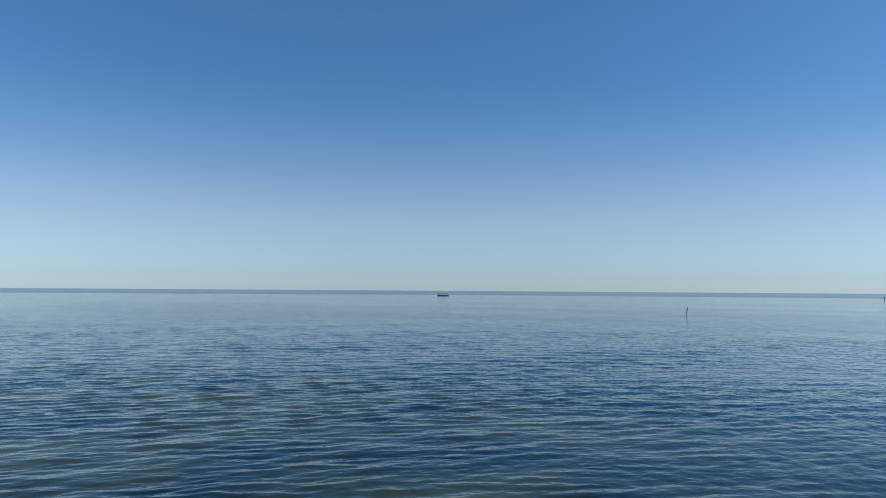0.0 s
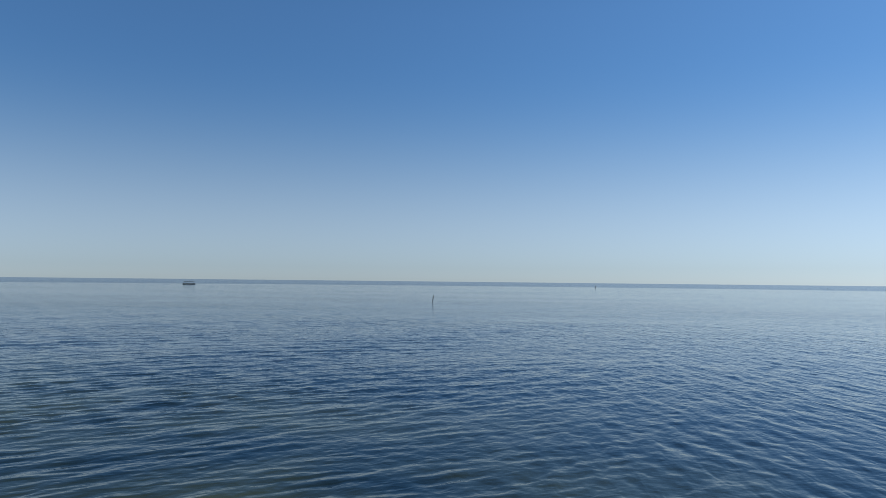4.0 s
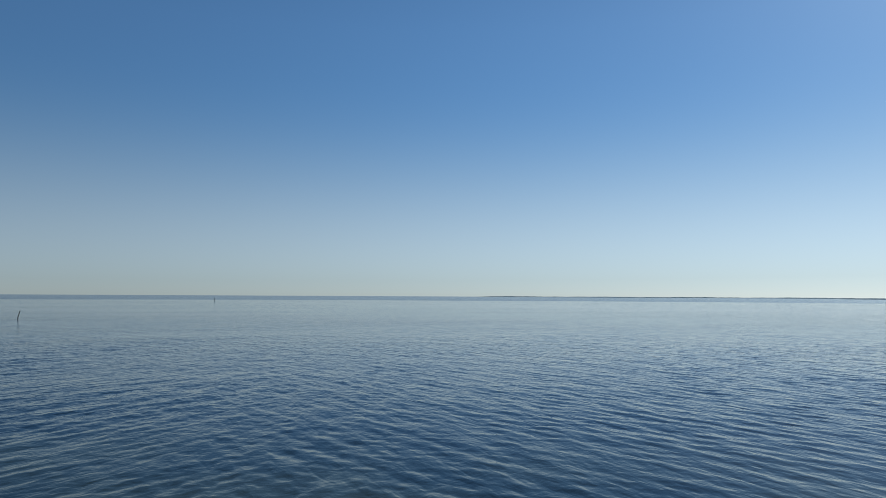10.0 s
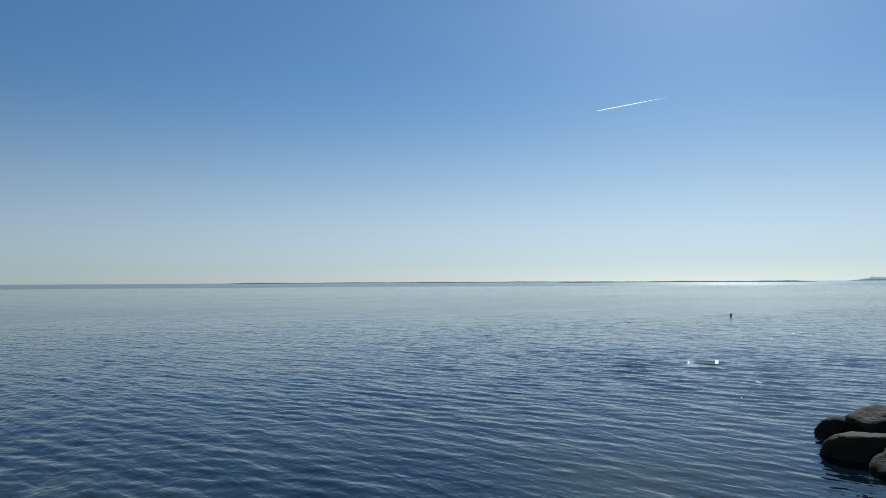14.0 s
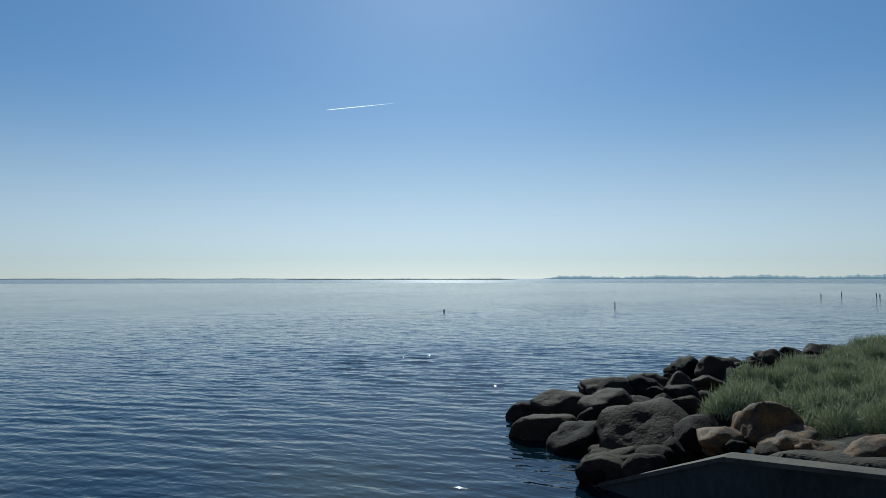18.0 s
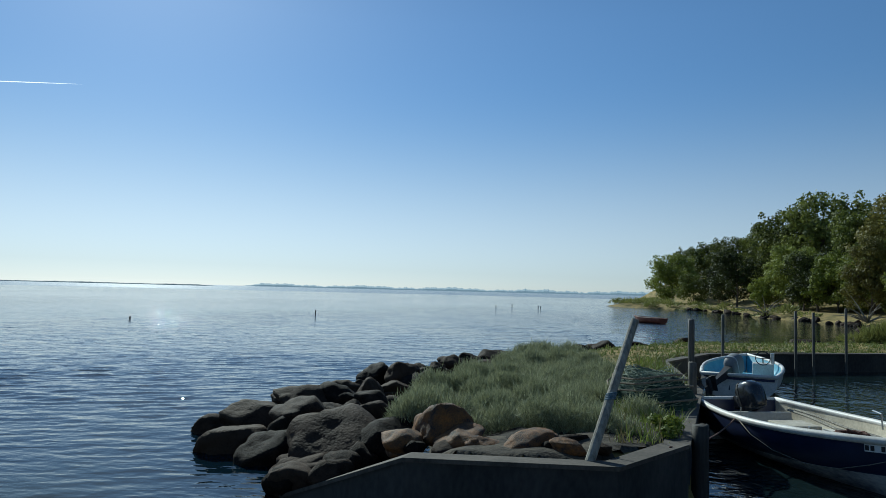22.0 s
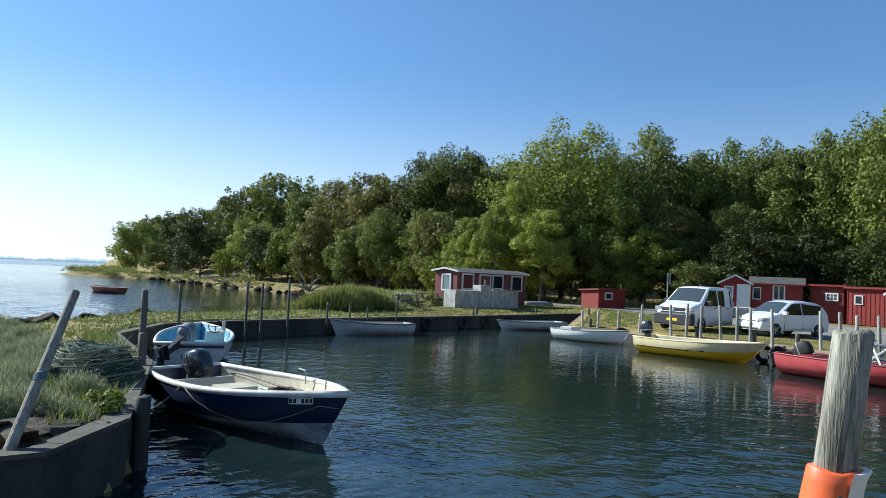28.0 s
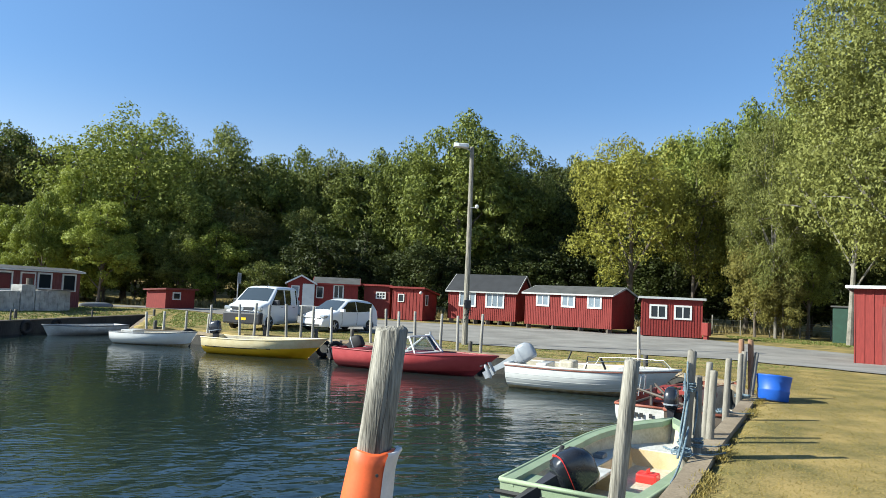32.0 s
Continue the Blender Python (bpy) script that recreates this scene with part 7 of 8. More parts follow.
def hut(name, label, p0, p1, depth, base, eave, ridge, wall_mat, roof_mat, trim, kind="gable_along", windows=(), door=None, stilts=0, battens=0.0, group="red huts", overhang=0.18, side_windows=(), back_eave=None, door_trim=None):
    """A wooden hut. p0, p1: front corners, left and right as seen from outside; the rest goes back from them."""
    a = Vector((p1[0] - p0[0], p1[1] - p0[1], 0))
    L = a.length
    a.normalize()
    back = Vector((a.y, -a.x, 0)) * -1
    back = Vector((-a.y, a.x, 0))
    t = thing(name, label, "hut", None, group)
    o = Vector((p0[0], p0[1], 0))

    def w(x, y, z):
        return o + a * x + back * y + Vector((0, 0, z))

    def prism(pts0, pts1):
        return add_loft(bmesh.new(), [pts0, pts1])
    be = back_eave if back_eave is not None else eave
    if kind == "gable_along":      # ridge runs along the front
        part("wall", prism([w(0, 0, base), w(0, depth, base), w(0, depth, be), w(0, depth / 2, ridge), w(0, 0, eave)], [w(L, 0, base), w(L, depth, base), w(L, depth, be), w(L, depth / 2, ridge), w(L, 0, eave)]), wall_mat, t)
        h = overhang
        th = 0.07
        for y0, z0, y1, z1 in ((-h, eave - h * (ridge - eave) / (depth / 2), depth / 2, ridge), (depth + h, be - h * (ridge - be) / (depth / 2), depth / 2, ridge)):
            part("roof", prism([w(-h, y0, z0 + 0.01), w(-h, y1, z1 + 0.01), w(-h, y1, z1 + th), w(-h, y0, z0 + th)], [w(L + h, y0, z0 + 0.01), w(L + h, y1, z1 + 0.01), w(L + h, y1, z1 + th), w(L + h, y0, z0 + th)]), roof_mat, t)
        zf = eave - h * (ridge - eave) / (depth / 2)
        part("fascia", prism([w(-h, -h - 0.03, zf - 0.03), w(-h, -h, zf - 0.03), w(-h, -h, zf + 0.06), w(-h, -h - 0.03, zf + 0.06)], [w(L + h, -h - 0.03, zf - 0.03), w(L + h, -h, zf - 0.03), w(L + h, -h, zf + 0.06), w(L + h, -h - 0.03, zf + 0.06)]), trim, t)
        for x in (-h - 0.03, L + h):
            for y0, z0, y1, z1 in ((-h, zf, depth / 2, ridge), (depth / 2, ridge, depth + h, be - h * (ridge - be) / (depth / 2))):
                part("barge_board", prism([w(x, y0, z0 - 0.03), w(x, y1, z1 - 0.03), w(x, y1, z1 + 0.075), w(x, y0, z0 + 0.075)], [w(x + 0.03, y0, z0 - 0.03), w(x + 0.03, y1, z1 - 0.03), w(x + 0.03, y1, z1 + 0.075), w(x + 0.03, y0, z0 + 0.075)]), trim, t)
    elif kind == "gable_front":
        part("wall", prism([w(0, 0, base), w(L, 0, base), w(L, 0, eave), w(L / 2, 0, ridge), w(0, 0, eave)], [w(0, depth, base), w(L, depth, base), w(L, depth, eave), w(L / 2, depth, ridge), w(0, depth, eave)]), wall_mat, t)
        h = overhang
        for x0, x1 in ((-h, L / 2), (L + h, L / 2)):
            z0 = eave - h * (ridge - eave) / (L / 2)
            part("roof", prism([w(x0, -h, z0 + 0.01), w(x1, -h, ridge + 0.01), w(x1, -h, ridge + 0.08), w(x0, -h, z0 + 0.08)], [w(x0, depth + h, z0 + 0.01), w(x1, depth + h, ridge + 0.01), w(x1, depth + h, ridge + 0.08), w(x0, depth + h, z0 + 0.08)]), roof_mat, t)
            part("barge_board", prism([w(x0, -h - 0.035, z0 - 0.03), w(x1, -h - 0.035, ridge - 0.03), w(x1, -h - 0.035, ridge + 0.09), w(x0, -h - 0.035, z0 + 0.09)], [w(x0, -h - 0.002, z0 - 0.03), w(x1, -h - 0.002, ridge - 0.03), w(x1, -h - 0.002, ridge + 0.09), w(x0, -h - 0.002, z0 + 0.09)]), trim, t)
            part("fascia", prism([w(x0 - 0.015, -h, z0 - 0.03), w(x0 + 0.015, -h, z0 - 0.03), w(x0 + 0.015, -h, z0 + 0.09), w(x0 - 0.015, -h, z0 + 0.09)], [w(x0 - 0.015, depth + h, z0 - 0.03), w(x0 + 0.015, depth + h, z0 - 0.03), w(x0 + 0.015, depth + h, z0 + 0.09), w(x0 - 0.015, depth + h, z0 + 0.09)]), trim, t)
    else:                          # single pitch, front edge at the eave
        part("wall", prism([w(0, 0, base), w(0, depth, base), w(0, depth, be), w(0, 0, eave)], [w(L, 0, base), w(L, depth, base), w(L, depth, be), w(L, 0, eave)]), wall_mat, t)
        h = overhang
        s = (be - eave) / depth
        part("roof", prism([w(-h, -h, eave - s * h + 0.005), w(-h, depth + h, be + s * h + 0.005), w(-h, depth + h, be + s * h + 0.07), w(-h, -h, eave - s * h + 0.07)], [w(L + h, -h, eave - s * h + 0.005), w(L + h, depth + h, be + s * h + 0.005), w(L + h, depth + h, be + s * h + 0.07), w(L + h, -h, eave - s * h + 0.07)]), roof_mat, t)
        part("fascia", prism([w(-h, -h - 0.035, eave - s * h - 0.04), w(-h, -h - 0.002, eave - s * h - 0.04), w(-h, -h - 0.002, eave - s * h + 0.08), w(-h, -h - 0.035, eave - s * h + 0.08)], [w(L + h, -h - 0.035, eave - s * h - 0.04), w(L + h, -h - 0.002, eave - s * h - 0.04), w(L + h, -h - 0.002, eave - s * h + 0.08), w(L + h, -h - 0.035, eave - s * h + 0.08)]), trim, t)
        for x in (-h - 0.03, L + h):
            part("barge_board", prism([w(x, -h, eave - s * h - 0.03), w(x, depth + h, be + s * h - 0.03), w(x, depth + h, be + s * h + 0.075), w(x, -h, eave - s * h + 0.075)], [w(x + 0.03, -h, eave - s * h - 0.03), w(x + 0.03, depth + h, be + s * h - 0.03), w(x + 0.03, depth + h, be + s * h + 0.075), w(x + 0.03, -h, eave - s * h + 0.075)]), trim, t)
    if battens:
        # upright cover boards on the front and on both ends
        bm = bmesh.new()
        n = int(L / battens)
        for k in range(n + 1):
            x = L * k / n
            z1 = eave
            if kind == "gable_front":
                z1 = eave + (ridge - eave) * (1 - abs(x - L / 2) / (L / 2)) - 0.02
            add_loft(bm, [[w(x - 0.025, -0.022, base), w(x + 0.025, -0.022, base), w(x + 0.025, 0.01, base), w(x - 0.025, 0.01, base)], [w(x - 0.025, -0.022, z1), w(x + 0.025, -0.022, z1), w(x + 0.025, 0.01, z1), w(x - 0.025, 0.01, z1)]])
        m = int(depth / battens)
        for x, s0 in ((-0.022, 0), (L - 0.01, 1)):
            for k in range(m + 1):
                y = depth * k / m
                z1 = (eave + (ridge - eave) * (1 - abs(y - depth / 2) / (depth / 2)) if kind == "gable_along" else min(eave, be) + (0 if kind == "gable_front" else (be - eave) * (y / depth if be > eave else (1 - y / depth) * -1) * (1 if be > eave else 1))) - 0.02
                add_loft(bm, [[w(x, y - 0.025, base), w(x + 0.032, y - 0.025, base), w(x + 0.032, y + 0.025, base), w(x, y + 0.025, base)], [w(x, y - 0.025, z1), w(x + 0.032, y - 0.025, z1), w(x + 0.032, y + 0.025, z1), w(x, y + 0.025, z1)]])
        tagged(part("cladding", bm, wall_mat, t), kind="stuff")
    for x, z, ww, hh, bars, curtain in windows:
        window_on(t, w(x, -0.005, z), a, ww, hh, WHITE, bars, curtain)
    for side, y, z, ww, hh, bars in side_windows:
        if side == "left":
            window_on(t, w(-0.005, y, z), back * -1, ww, hh, WHITE, bars, True)
        else:
            window_on(t, w(L + 0.005, y, z), back, ww, hh, WHITE, bars, False)
    if door:
        x, ww, hh, dm = door
        d = part("door", prism([w(x - ww / 2, -0.05, base + 0.02), w(x + ww / 2, -0.05, base + 0.02), w(x + ww / 2, -0.05, base + hh), w(x - ww / 2, -0.05, base + hh)], [w(x - ww / 2, 0.02, base + 0.02), w(x + ww / 2, 0.02, base + 0.02), w(x + ww / 2, 0.02, base + hh), w(x - ww / 2, 0.02, base + hh)]), dm, t)
        part("door_handle", tube([w(x + ww / 2 - 0.1, -0.10, base + 1.0), w(x + ww / 2 - 0.22, -0.10, base + 1.0)], 0.02, 6), STEEL, d)
        bm = bmesh.new()
        for x0, x1, z0, z1 in ((x - ww / 2 - 0.09, x - ww / 2, base, base + hh + 0.09), (x + ww / 2, x + ww / 2 + 0.09, base, base + hh + 0.09), (x - ww / 2, x + ww / 2, base + hh, base + hh + 0.09)):
            add_loft(bm, [[w(x0, y, z0), w(x1, y, z0), w(x1, y, z1), w(x0, y, z1)] for y in (-0.06, 0.0)])
        part("door_frame", bm, door_trim or (WHITE if dm is WHITE else wall_mat), t)
    for k in range(stilts):
        for y in (0.12, depth - 0.12):
            x = 0.2 + (L - 0.4) * k / max(1, stilts - 1)
            c = w(x, y, 0)
            g = ground_at(c.x, c.y)
            part("pier_block", box(c.x - 0.13, c.y - 0.13, g - 0.1, c.x + 0.13, c.y + 0.13, base + 0.01, 0.015), CONCRETE, t)
    return t


def spot(az, d):
    return polar(az, d)


# weathered shack at the head of the basin
hut("shack", "weathered red wooden shack with a white-edged flat roof", spot(159.47, 45.2), spot(164.98, 50.5), 2.0, 0.60, 2.92, 3.08, SHACK_RED, GREY_FELT, WHITE, "gable_along",
    ((0.97, 1.72, 1.12, 1.08, (0, 0), False), (3.96, 1.80, 1.15, 1.0, (0, 0), False), (6.0, 1.70, 1.2, 1.1, (0, 0), False)), (2.66, 0.95, 2.1, OLD_RED), 0, 0.0, "", 0.2, (("left", 0.95, 1.62, 0.85, 1.12, (0, 0)),), door_trim=WHITE)
# limewashed masonry block in front of it
def masonry(name, label, p0, p1, thick, z0, z1):
    t = thing(name, label, "masonry block", None, "limewashed blocks")
    a = Vector((p1[0] - p0[0], p1[1] - p0[1], 0))
    L = a.length
    a.normalize()
    b = Vector((-a.y, a.x, 0))
    r = random.Random(int(L * 100))
    ny = max(2, int((z1 - z0) / 0.30))
    hh = (z1 - z0) / ny
    for j in range(ny):
        x = 0.0
        off = 0.25 if j % 2 else 0.0
        while x < L - 0.01:
            wd = min(r.uniform(0.42, 0.6) - (off if x == 0 else 0), L - x)
            if wd < 0.1:
                wd = L - x
            if L - x - wd < 0.12:
                wd = L - x
            e = r.uniform(-0.015, 0.015)
            o = Vector((p0[0], p0[1], 0)) + a * x
            pts = [o + a * 0.012 + b * e, o + a * (wd - 0.012) + b * e, o + a * (wd - 0.012) + b * thick, o + a * 0.012 + b * thick]
            part("block", add_loft(bmesh.new(), [[p + Vector((0, 0, z0 + j * hh + 0.006)) for p in pts], [p + Vector((0, 0, z0 + (j + 1) * hh - 0.006)) for p in pts]]), LIME_WALL, t)
            x += wd
    o = Vector((p0[0], p0[1], 0))
    pts = [o + a * 0.03 + b * 0.03, o + a * (L - 0.03) + b * 0.03, o + a * (L - 0.03) + b * (thick - 0.03), o + a * 0.03 + b * (thick - 0.03)]
    part("core", add_loft(bmesh.new(), [[p + Vector((0, 0, z0)) for p in pts], [p + Vector((0, 0, z1 - 0.015)) for p in pts]]), LIME_WALL, t)
    return t


masonry("masonry_wall", "limewashed low masonry wall in front of the shack", spot(159.35, 41.2), spot(161.35, 42.6), 1.0, 0.5, 1.76)
masonry("masonry_chimney", "pale masonry chimney stub between the low walls", spot(161.4, 42.6), spot(162.25, 43.2), 0.7, 0.5, 2.10)
masonry("masonry_wall", "limewashed low wall with a dark lid", spot(162.3, 43.2), spot(164.45, 44.8), 1.0, 0.5, 1.80)
x, y = spot(161.85, 43.2)
solid("chimney_pot", tube([(x, y, 2.08), (x, y, 2.44)], 0.16, 10), CONCRETE, "short round pot on the masonry stub", "chimney pot")
x, y = spot(163.4, 44.5)
solid("lid_board", box(-0.9, -0.45, 1.81, 0.9, 0.45, 1.87, 0.01), DARK_WOOD, "dark board lying on the low wall", "board", m=pose(x, y, 0, 0, 0, 30))
# small red shed
hut("shed", "small dark red shed with a flat roof", spot(170.81, 53.2), spot(172.87, 55.2), 1.8, 0.58, 2.10, 2.15, RED_WOOD, GREY_FELT, OLD_RED, "pitch", ((1.0, 1.35, 0.75, 0.55, (0, 0), False),), None, 0, 0.0, back_eave=2.0)
# row of red huts along the road
hut("hut", "red hut with a white door in its gable", spot(179.82, 48.8), spot(181.88, 48.8), 3.2, 0.95, 2.95, 3.42, RED_WOOD, GREY_FELT, WHITE, "gable_front", ((0.50, 1.95, 0.55, 0.80, (0, 0), True),), (1.38, 0.62, 1.85, WHITE), 3, 0.3)
hut("hut", "long red annex with a grey felt roof", spot(181.95, 49.3), spot(185.32, 49.2), 3.0, 0.90, 2.98, 3.38, RED_WOOD, GREY_FELT, RED_WOOD, "gable_along", ((0.34, 1.95, 0.50, 0.80, (0, 0), False), (1.61, 1.95, 0.72, 0.98, (1, 0), False)), (2.50, 0.7, 1.9, RED_WOOD), 3, 0.3)
hut("hut", "small red hut with a four-pane window", spot(185.87, 49.7), spot(187.96, 49.2), 2.4, 0.78, 2.98, 3.05, DEEP_RED, FELT, RED_WOOD, "pitch", ((1.23, 2.08, 0.72, 0.50, (2, 1), False),), None, 3, 0.0, back_eave=2.7)
hut("hut", "small red hut with a round white lamp", spot(188.2, 48.6), spot(190.63, 47.8), 2.8, 0.76, 2.90, 3.0, RED_WOOD, FELT, RED_WOOD, "pitch", ((0.63, 1.95, 0.46, 0.55, (0, 0), False),), None, 3, 0.22, side_windows=(("right", 0.7, 1.75, 0.5, 0.75, (0, 0)),), back_eave=2.55)
x, y = spot(190.45, 47.62)
bm = bmesh.new()
bmesh.ops.create_uvsphere(bm, u_segments=10, v_segments=8, radius=0.11)
solid("wall_lamp", bm, WHITE, "round white lamp on the small red hut", "lamp", smooth=True, m=pose(x, y, 2.62))
hut("hut", "red hut with a dark pitched roof on stone piers", spot(192.75, 48.2), spot(198.15, 46.4), 3.2, 1.0, 2.95, 4.02, RED_WOOD, FELT, TRIM, "gable_along", ((1.40, 1.84, 1.24, 1.08, (2, 0), True), (3.37, 1.84, 1.32, 1.08, (2, 0), True)), None, 6, 0.13)
hut("hut", "long red hut with a felt roof on stone piers", spot(198.96, 45.4), spot(205.72, 42.4), 3.0, 0.96, 2.95, 3.40, RED_WOOD, GREY_FELT, TRIM, "gable_along", ((1.30, 2.12, 0.95, 0.80, (1, 0), True), (3.10, 2.12, 0.95, 0.80, (1, 0), True), (4.88, 2.12, 0.95, 0.80, (1, 0), True)), None, 4, 0.12)
hut("hut", "red hut with two white casement windows", spot(208.04, 41.6), spot(212.44, 41.8), 2.6, 0.78, 2.88, 3.0, RED_WOOD, FELT, TRIM, "pitch", ((0.87, 1.74, 0.95, 0.80, (1, 0), False), (2.19, 1.74, 0.95, 0.80, (1, 0), False)), None, 0, 0.14, back_eave=2.65)
x, y = spot(212.75, 41.3)
mb = thing("post_box", "small red wooden post box on a stand", "box", pose(x, y, 0, 0, 0, 30))
part("body", box(-0.2, -0.18, 0.95, 0.2, 0.18, 1.65, 0.02), RED_WOOD, mb)
part("stand", box(-0.12, -0.1, 0.5, 0.12, 0.1, 0.96), RED_WOOD, mb)
# big red shed at the road's end, with boarded doors
hut("boathouse", "large bright red boathouse with boarded doors", (-21.02, -22.99), (-23.9, -19.05), 4.5, 0.55, 3.46, 3.6, RED_WOOD, FELT, TRIM, "pitch", (), (2.4, 3.0, 2.25, OLD_RED), 0, 0.3, overhang=0.25, back_eave=3.0)
SIGN_DARK = material("dark_green_cabin_paint", (0.012, 0.045, 0.028), 0.6, vary=0.25, scale=3)
# recycling cabin with a green board
cab = thing("notice_cabin", "dark grey cabin with a green notice board", "cabin", pose(-33.6, -37.0, 0.5, 0, 0, 42))
part("body", box(-1.0, -0.8, 0.0, 1.0, 0.8, 2.35, 0.03), SIGN_DARK, cab)
part("roof", box(-1.1, -0.9, 2.35, 1.1, 0.9, 2.45, 0.02), GREY_FELT, cab)
part("notice_board", box(0.05, 0.80, 0.75, 0.95, 0.84, 2.0), SIGN_GREEN, cab, "green notice board with pale lines")
bm = bmesh.new()
for k in range(4):
    add_box(bm, 0.15, 0.84, 1.75 - 0.2 * k, 0.6 + 0.06 * (k % 2), 0.85, 1.82 - 0.2 * k)
part("notice_lines", bm, WHITE, cab)
part("white_panel", box(-0.75, 0.80, 1.1, -0.25, 0.83, 1.7), WHITE, cab)

# ---- lamp post and signs ----
lamp = thing("street_lamp", "tall grey timber street lamp with a white head", "street lamp", pose(-6.94, -27.62, 0))
part("pole", tube([(0, 0, 0.3), (-0.02, -0.06, 4), (-0.01, -0.14, 8.62)], [0.125, 0.11, 0.085], 12), OLD_WOOD, lamp)
part("arm", tube([(0, -0.13, 8.42), (0.25, -0.12, 8.54), (0.5, -0.1, 8.57)], 0.03, 8), STEEL, lamp)
bm = bmesh.new()
add_loft(bm, [[(x, y * k, z) for y, z in ((-0.15, 8.54), (0.15, 8.54), (0.12, 8.66), (0, 8.71), (-0.12, 8.66))] for x, k in ((0.18, 0.6), (0.3, 1.0), (0.62, 1.0), (0.78, 0.5))])
part("lamp_head", bm, WHITE, lamp, "white lamp head")
bm = bmesh.new()
bmesh.ops.create_uvsphere(bm, u_segments=8, v_segments=6, radius=0.09, matrix=Matrix.Translation((-0.28, 0, 6.15)))
add_tube(bm, [(0, 0, 6.1), (-0.28, 0, 6.1)], 0.015, 5)
part("insulator", bm, WHITE, lamp)
part("switch_box", box(-0.14, 0.08, 2.0, 0.12, 0.26, 2.35, 0.03), CAR_PLASTIC, lamp, "grey metal switch box")
bm = bmesh.new()
rr = random.Random(9)
for k in range(6):
    add_tube(bm, [(-0.1 + 0.05 * k, 0.2, 2.1 + rr.uniform(-.1, .3)), (-0.25 + rr.uniform(0, .3), 0.24, 1.9 + rr.uniform(-.2, .2)), (0.1, 0.16, 1.6 + rr.uniform(-.2, .2))], 0.015, 5)
part("loose_cables", bm, BLACK, lamp)
x, y = spot(176.0, 50)
sg = thing("road_sign", "narrow grey road sign on a steel post", "sign", pose(x, y, 0))
part("pole", tube([(0, 0, 0.3), (0, 0, 3.45)], 0.04, 8), STEEL, sg)
part("sign_plate", box(-0.16, 0.03, 2.75, 0.02, 0.06, 3.4, 0.01), GREY_SEAT, sg)
part("sign_rim", box(-0.19, 0.02, 2.72, 0.05, 0.035, 3.43), TRIM, sg)


# ---- picnic tables, fence, pallets ----
def picnic(x, y, turn, label):
    g = ground_at(x, y)
    t = thing("picnic_table", label, "table", pose(x, y, g, 0, 0, turn), "picnic tables")
    for k in range(4):
        part("top_board", box(-0.9, -0.34 + 0.175 * k, 0.72, 0.9, -0.18 + 0.175 * k, 0.76, 0.006), DARK_WOOD, t)
    for s in (-1, 1):
        part("bench", box(-0.9, s * 0.72 - 0.13, 0.43, 0.9, s * 0.72 + 0.13, 0.47, 0.006), DARK_WOOD, t)
        part("cross_bearer", box(s * 0.65 - 0.04, -0.82, 0.38, s * 0.65 + 0.04, 0.82, 0.43), DARK_WOOD, t)
        for q in (-1, 1):
            part("leg", tube([(s * 0.6, q * 0.6, 0), (s * 0.6, q * 0.25, 0.72)], 0.045, 6), DARK_WOOD, t)
    return t


picnic(16.2, -35.2, 60, "dark wooden picnic table by the reeds")
picnic(17.0, -40.2, 60, "second picnic table near the shack")
bx, by = 16.8, -36.4
rf = random.Random(77)
fl = thing("flower_tub", "low tub with white flowers", "planter", pose(bx, by, ground_at(bx, by)))
part("tub", box(-0.5, -0.25, 0, 0.5, 0.25, 0.5, 0.03), DARK_WOOD, fl)
v, f = leaf_cloud(random.Random(9), [(-0.25, 0, 0.58, 0.22), (0.02, 0, 0.60, 0.24), (0.28, 0, 0.57, 0.21)], 420, 0.035)
foliage = new("foliage", from_arrays("foliage", v, f, LEAF_GREEN))
foliage.parent = fl
for k in range(20):
    bm = bmesh.new()
    bmesh.ops.create_icosphere(bm, subdivisions=1, radius=rf.uniform(0.03, 0.05), matrix=Matrix.Translation((rf.uniform(-0.42, 0.42), rf.uniform(-0.18, 0.18), rf.uniform(0.66, 0.84))))
    part("flower", bm, WHITE, fl)
upt = thing("upturned_boat", "grey upturned dinghy on the grass by the shack", "boat", pose(12.6, -51.2, ground_at(12.6, -51.2), 0, 0, 40) @ Matrix.Scale(0.62, 4))
bm = bmesh.new()
add_loft(bm, [[(x, w_ * math.cos(a), 0.5 * hh * math.sin(a) + 0.02) for a in (math.pi * j / 10 for j in range(11))] for x, w_, hh in ((-1.6, 0.5, 0.7), (-1, 0.65, 0.95), (0, 0.72, 1), (1, 0.6, 0.95), (1.6, 0.3, 0.8), (1.9, 0.03, 0.6))])
part("hull", bm, GREY_SEAT, upt, "", True)
for k in range(7):
    x, y = -27.0 - 1.45 * k, -44.5 + 1.05 * k
    post("fence_post", "grey fence post at the edge of the wood", x, y, 0.2, 2.0, 0.05, PALE_WOOD, (0, 0), "fence posts", seg=6)
bm = bmesh.new()
for z in (0.9, 1.3, 1.7):
    add_tube(bm, [(-27.0, -44.5, z), (-35.7, -38.2, z)], 0.006, 4)
solid("fence_wire", bm, STEEL, "thin wires between the fence posts", "fence")
pl = thing("pallet_stack", "low stack of grey pallets under the trees", "pallets", pose(-27.3, -43.0, ground_at(-27.3, -43.0), 0, 0, 35))
for k in range(5):
    part("pallet", box(-0.6, -0.5, 0.16 * k, 0.6, 0.5, 0.16 * k + 0.11, 0.01), OLD_WOOD, pl)

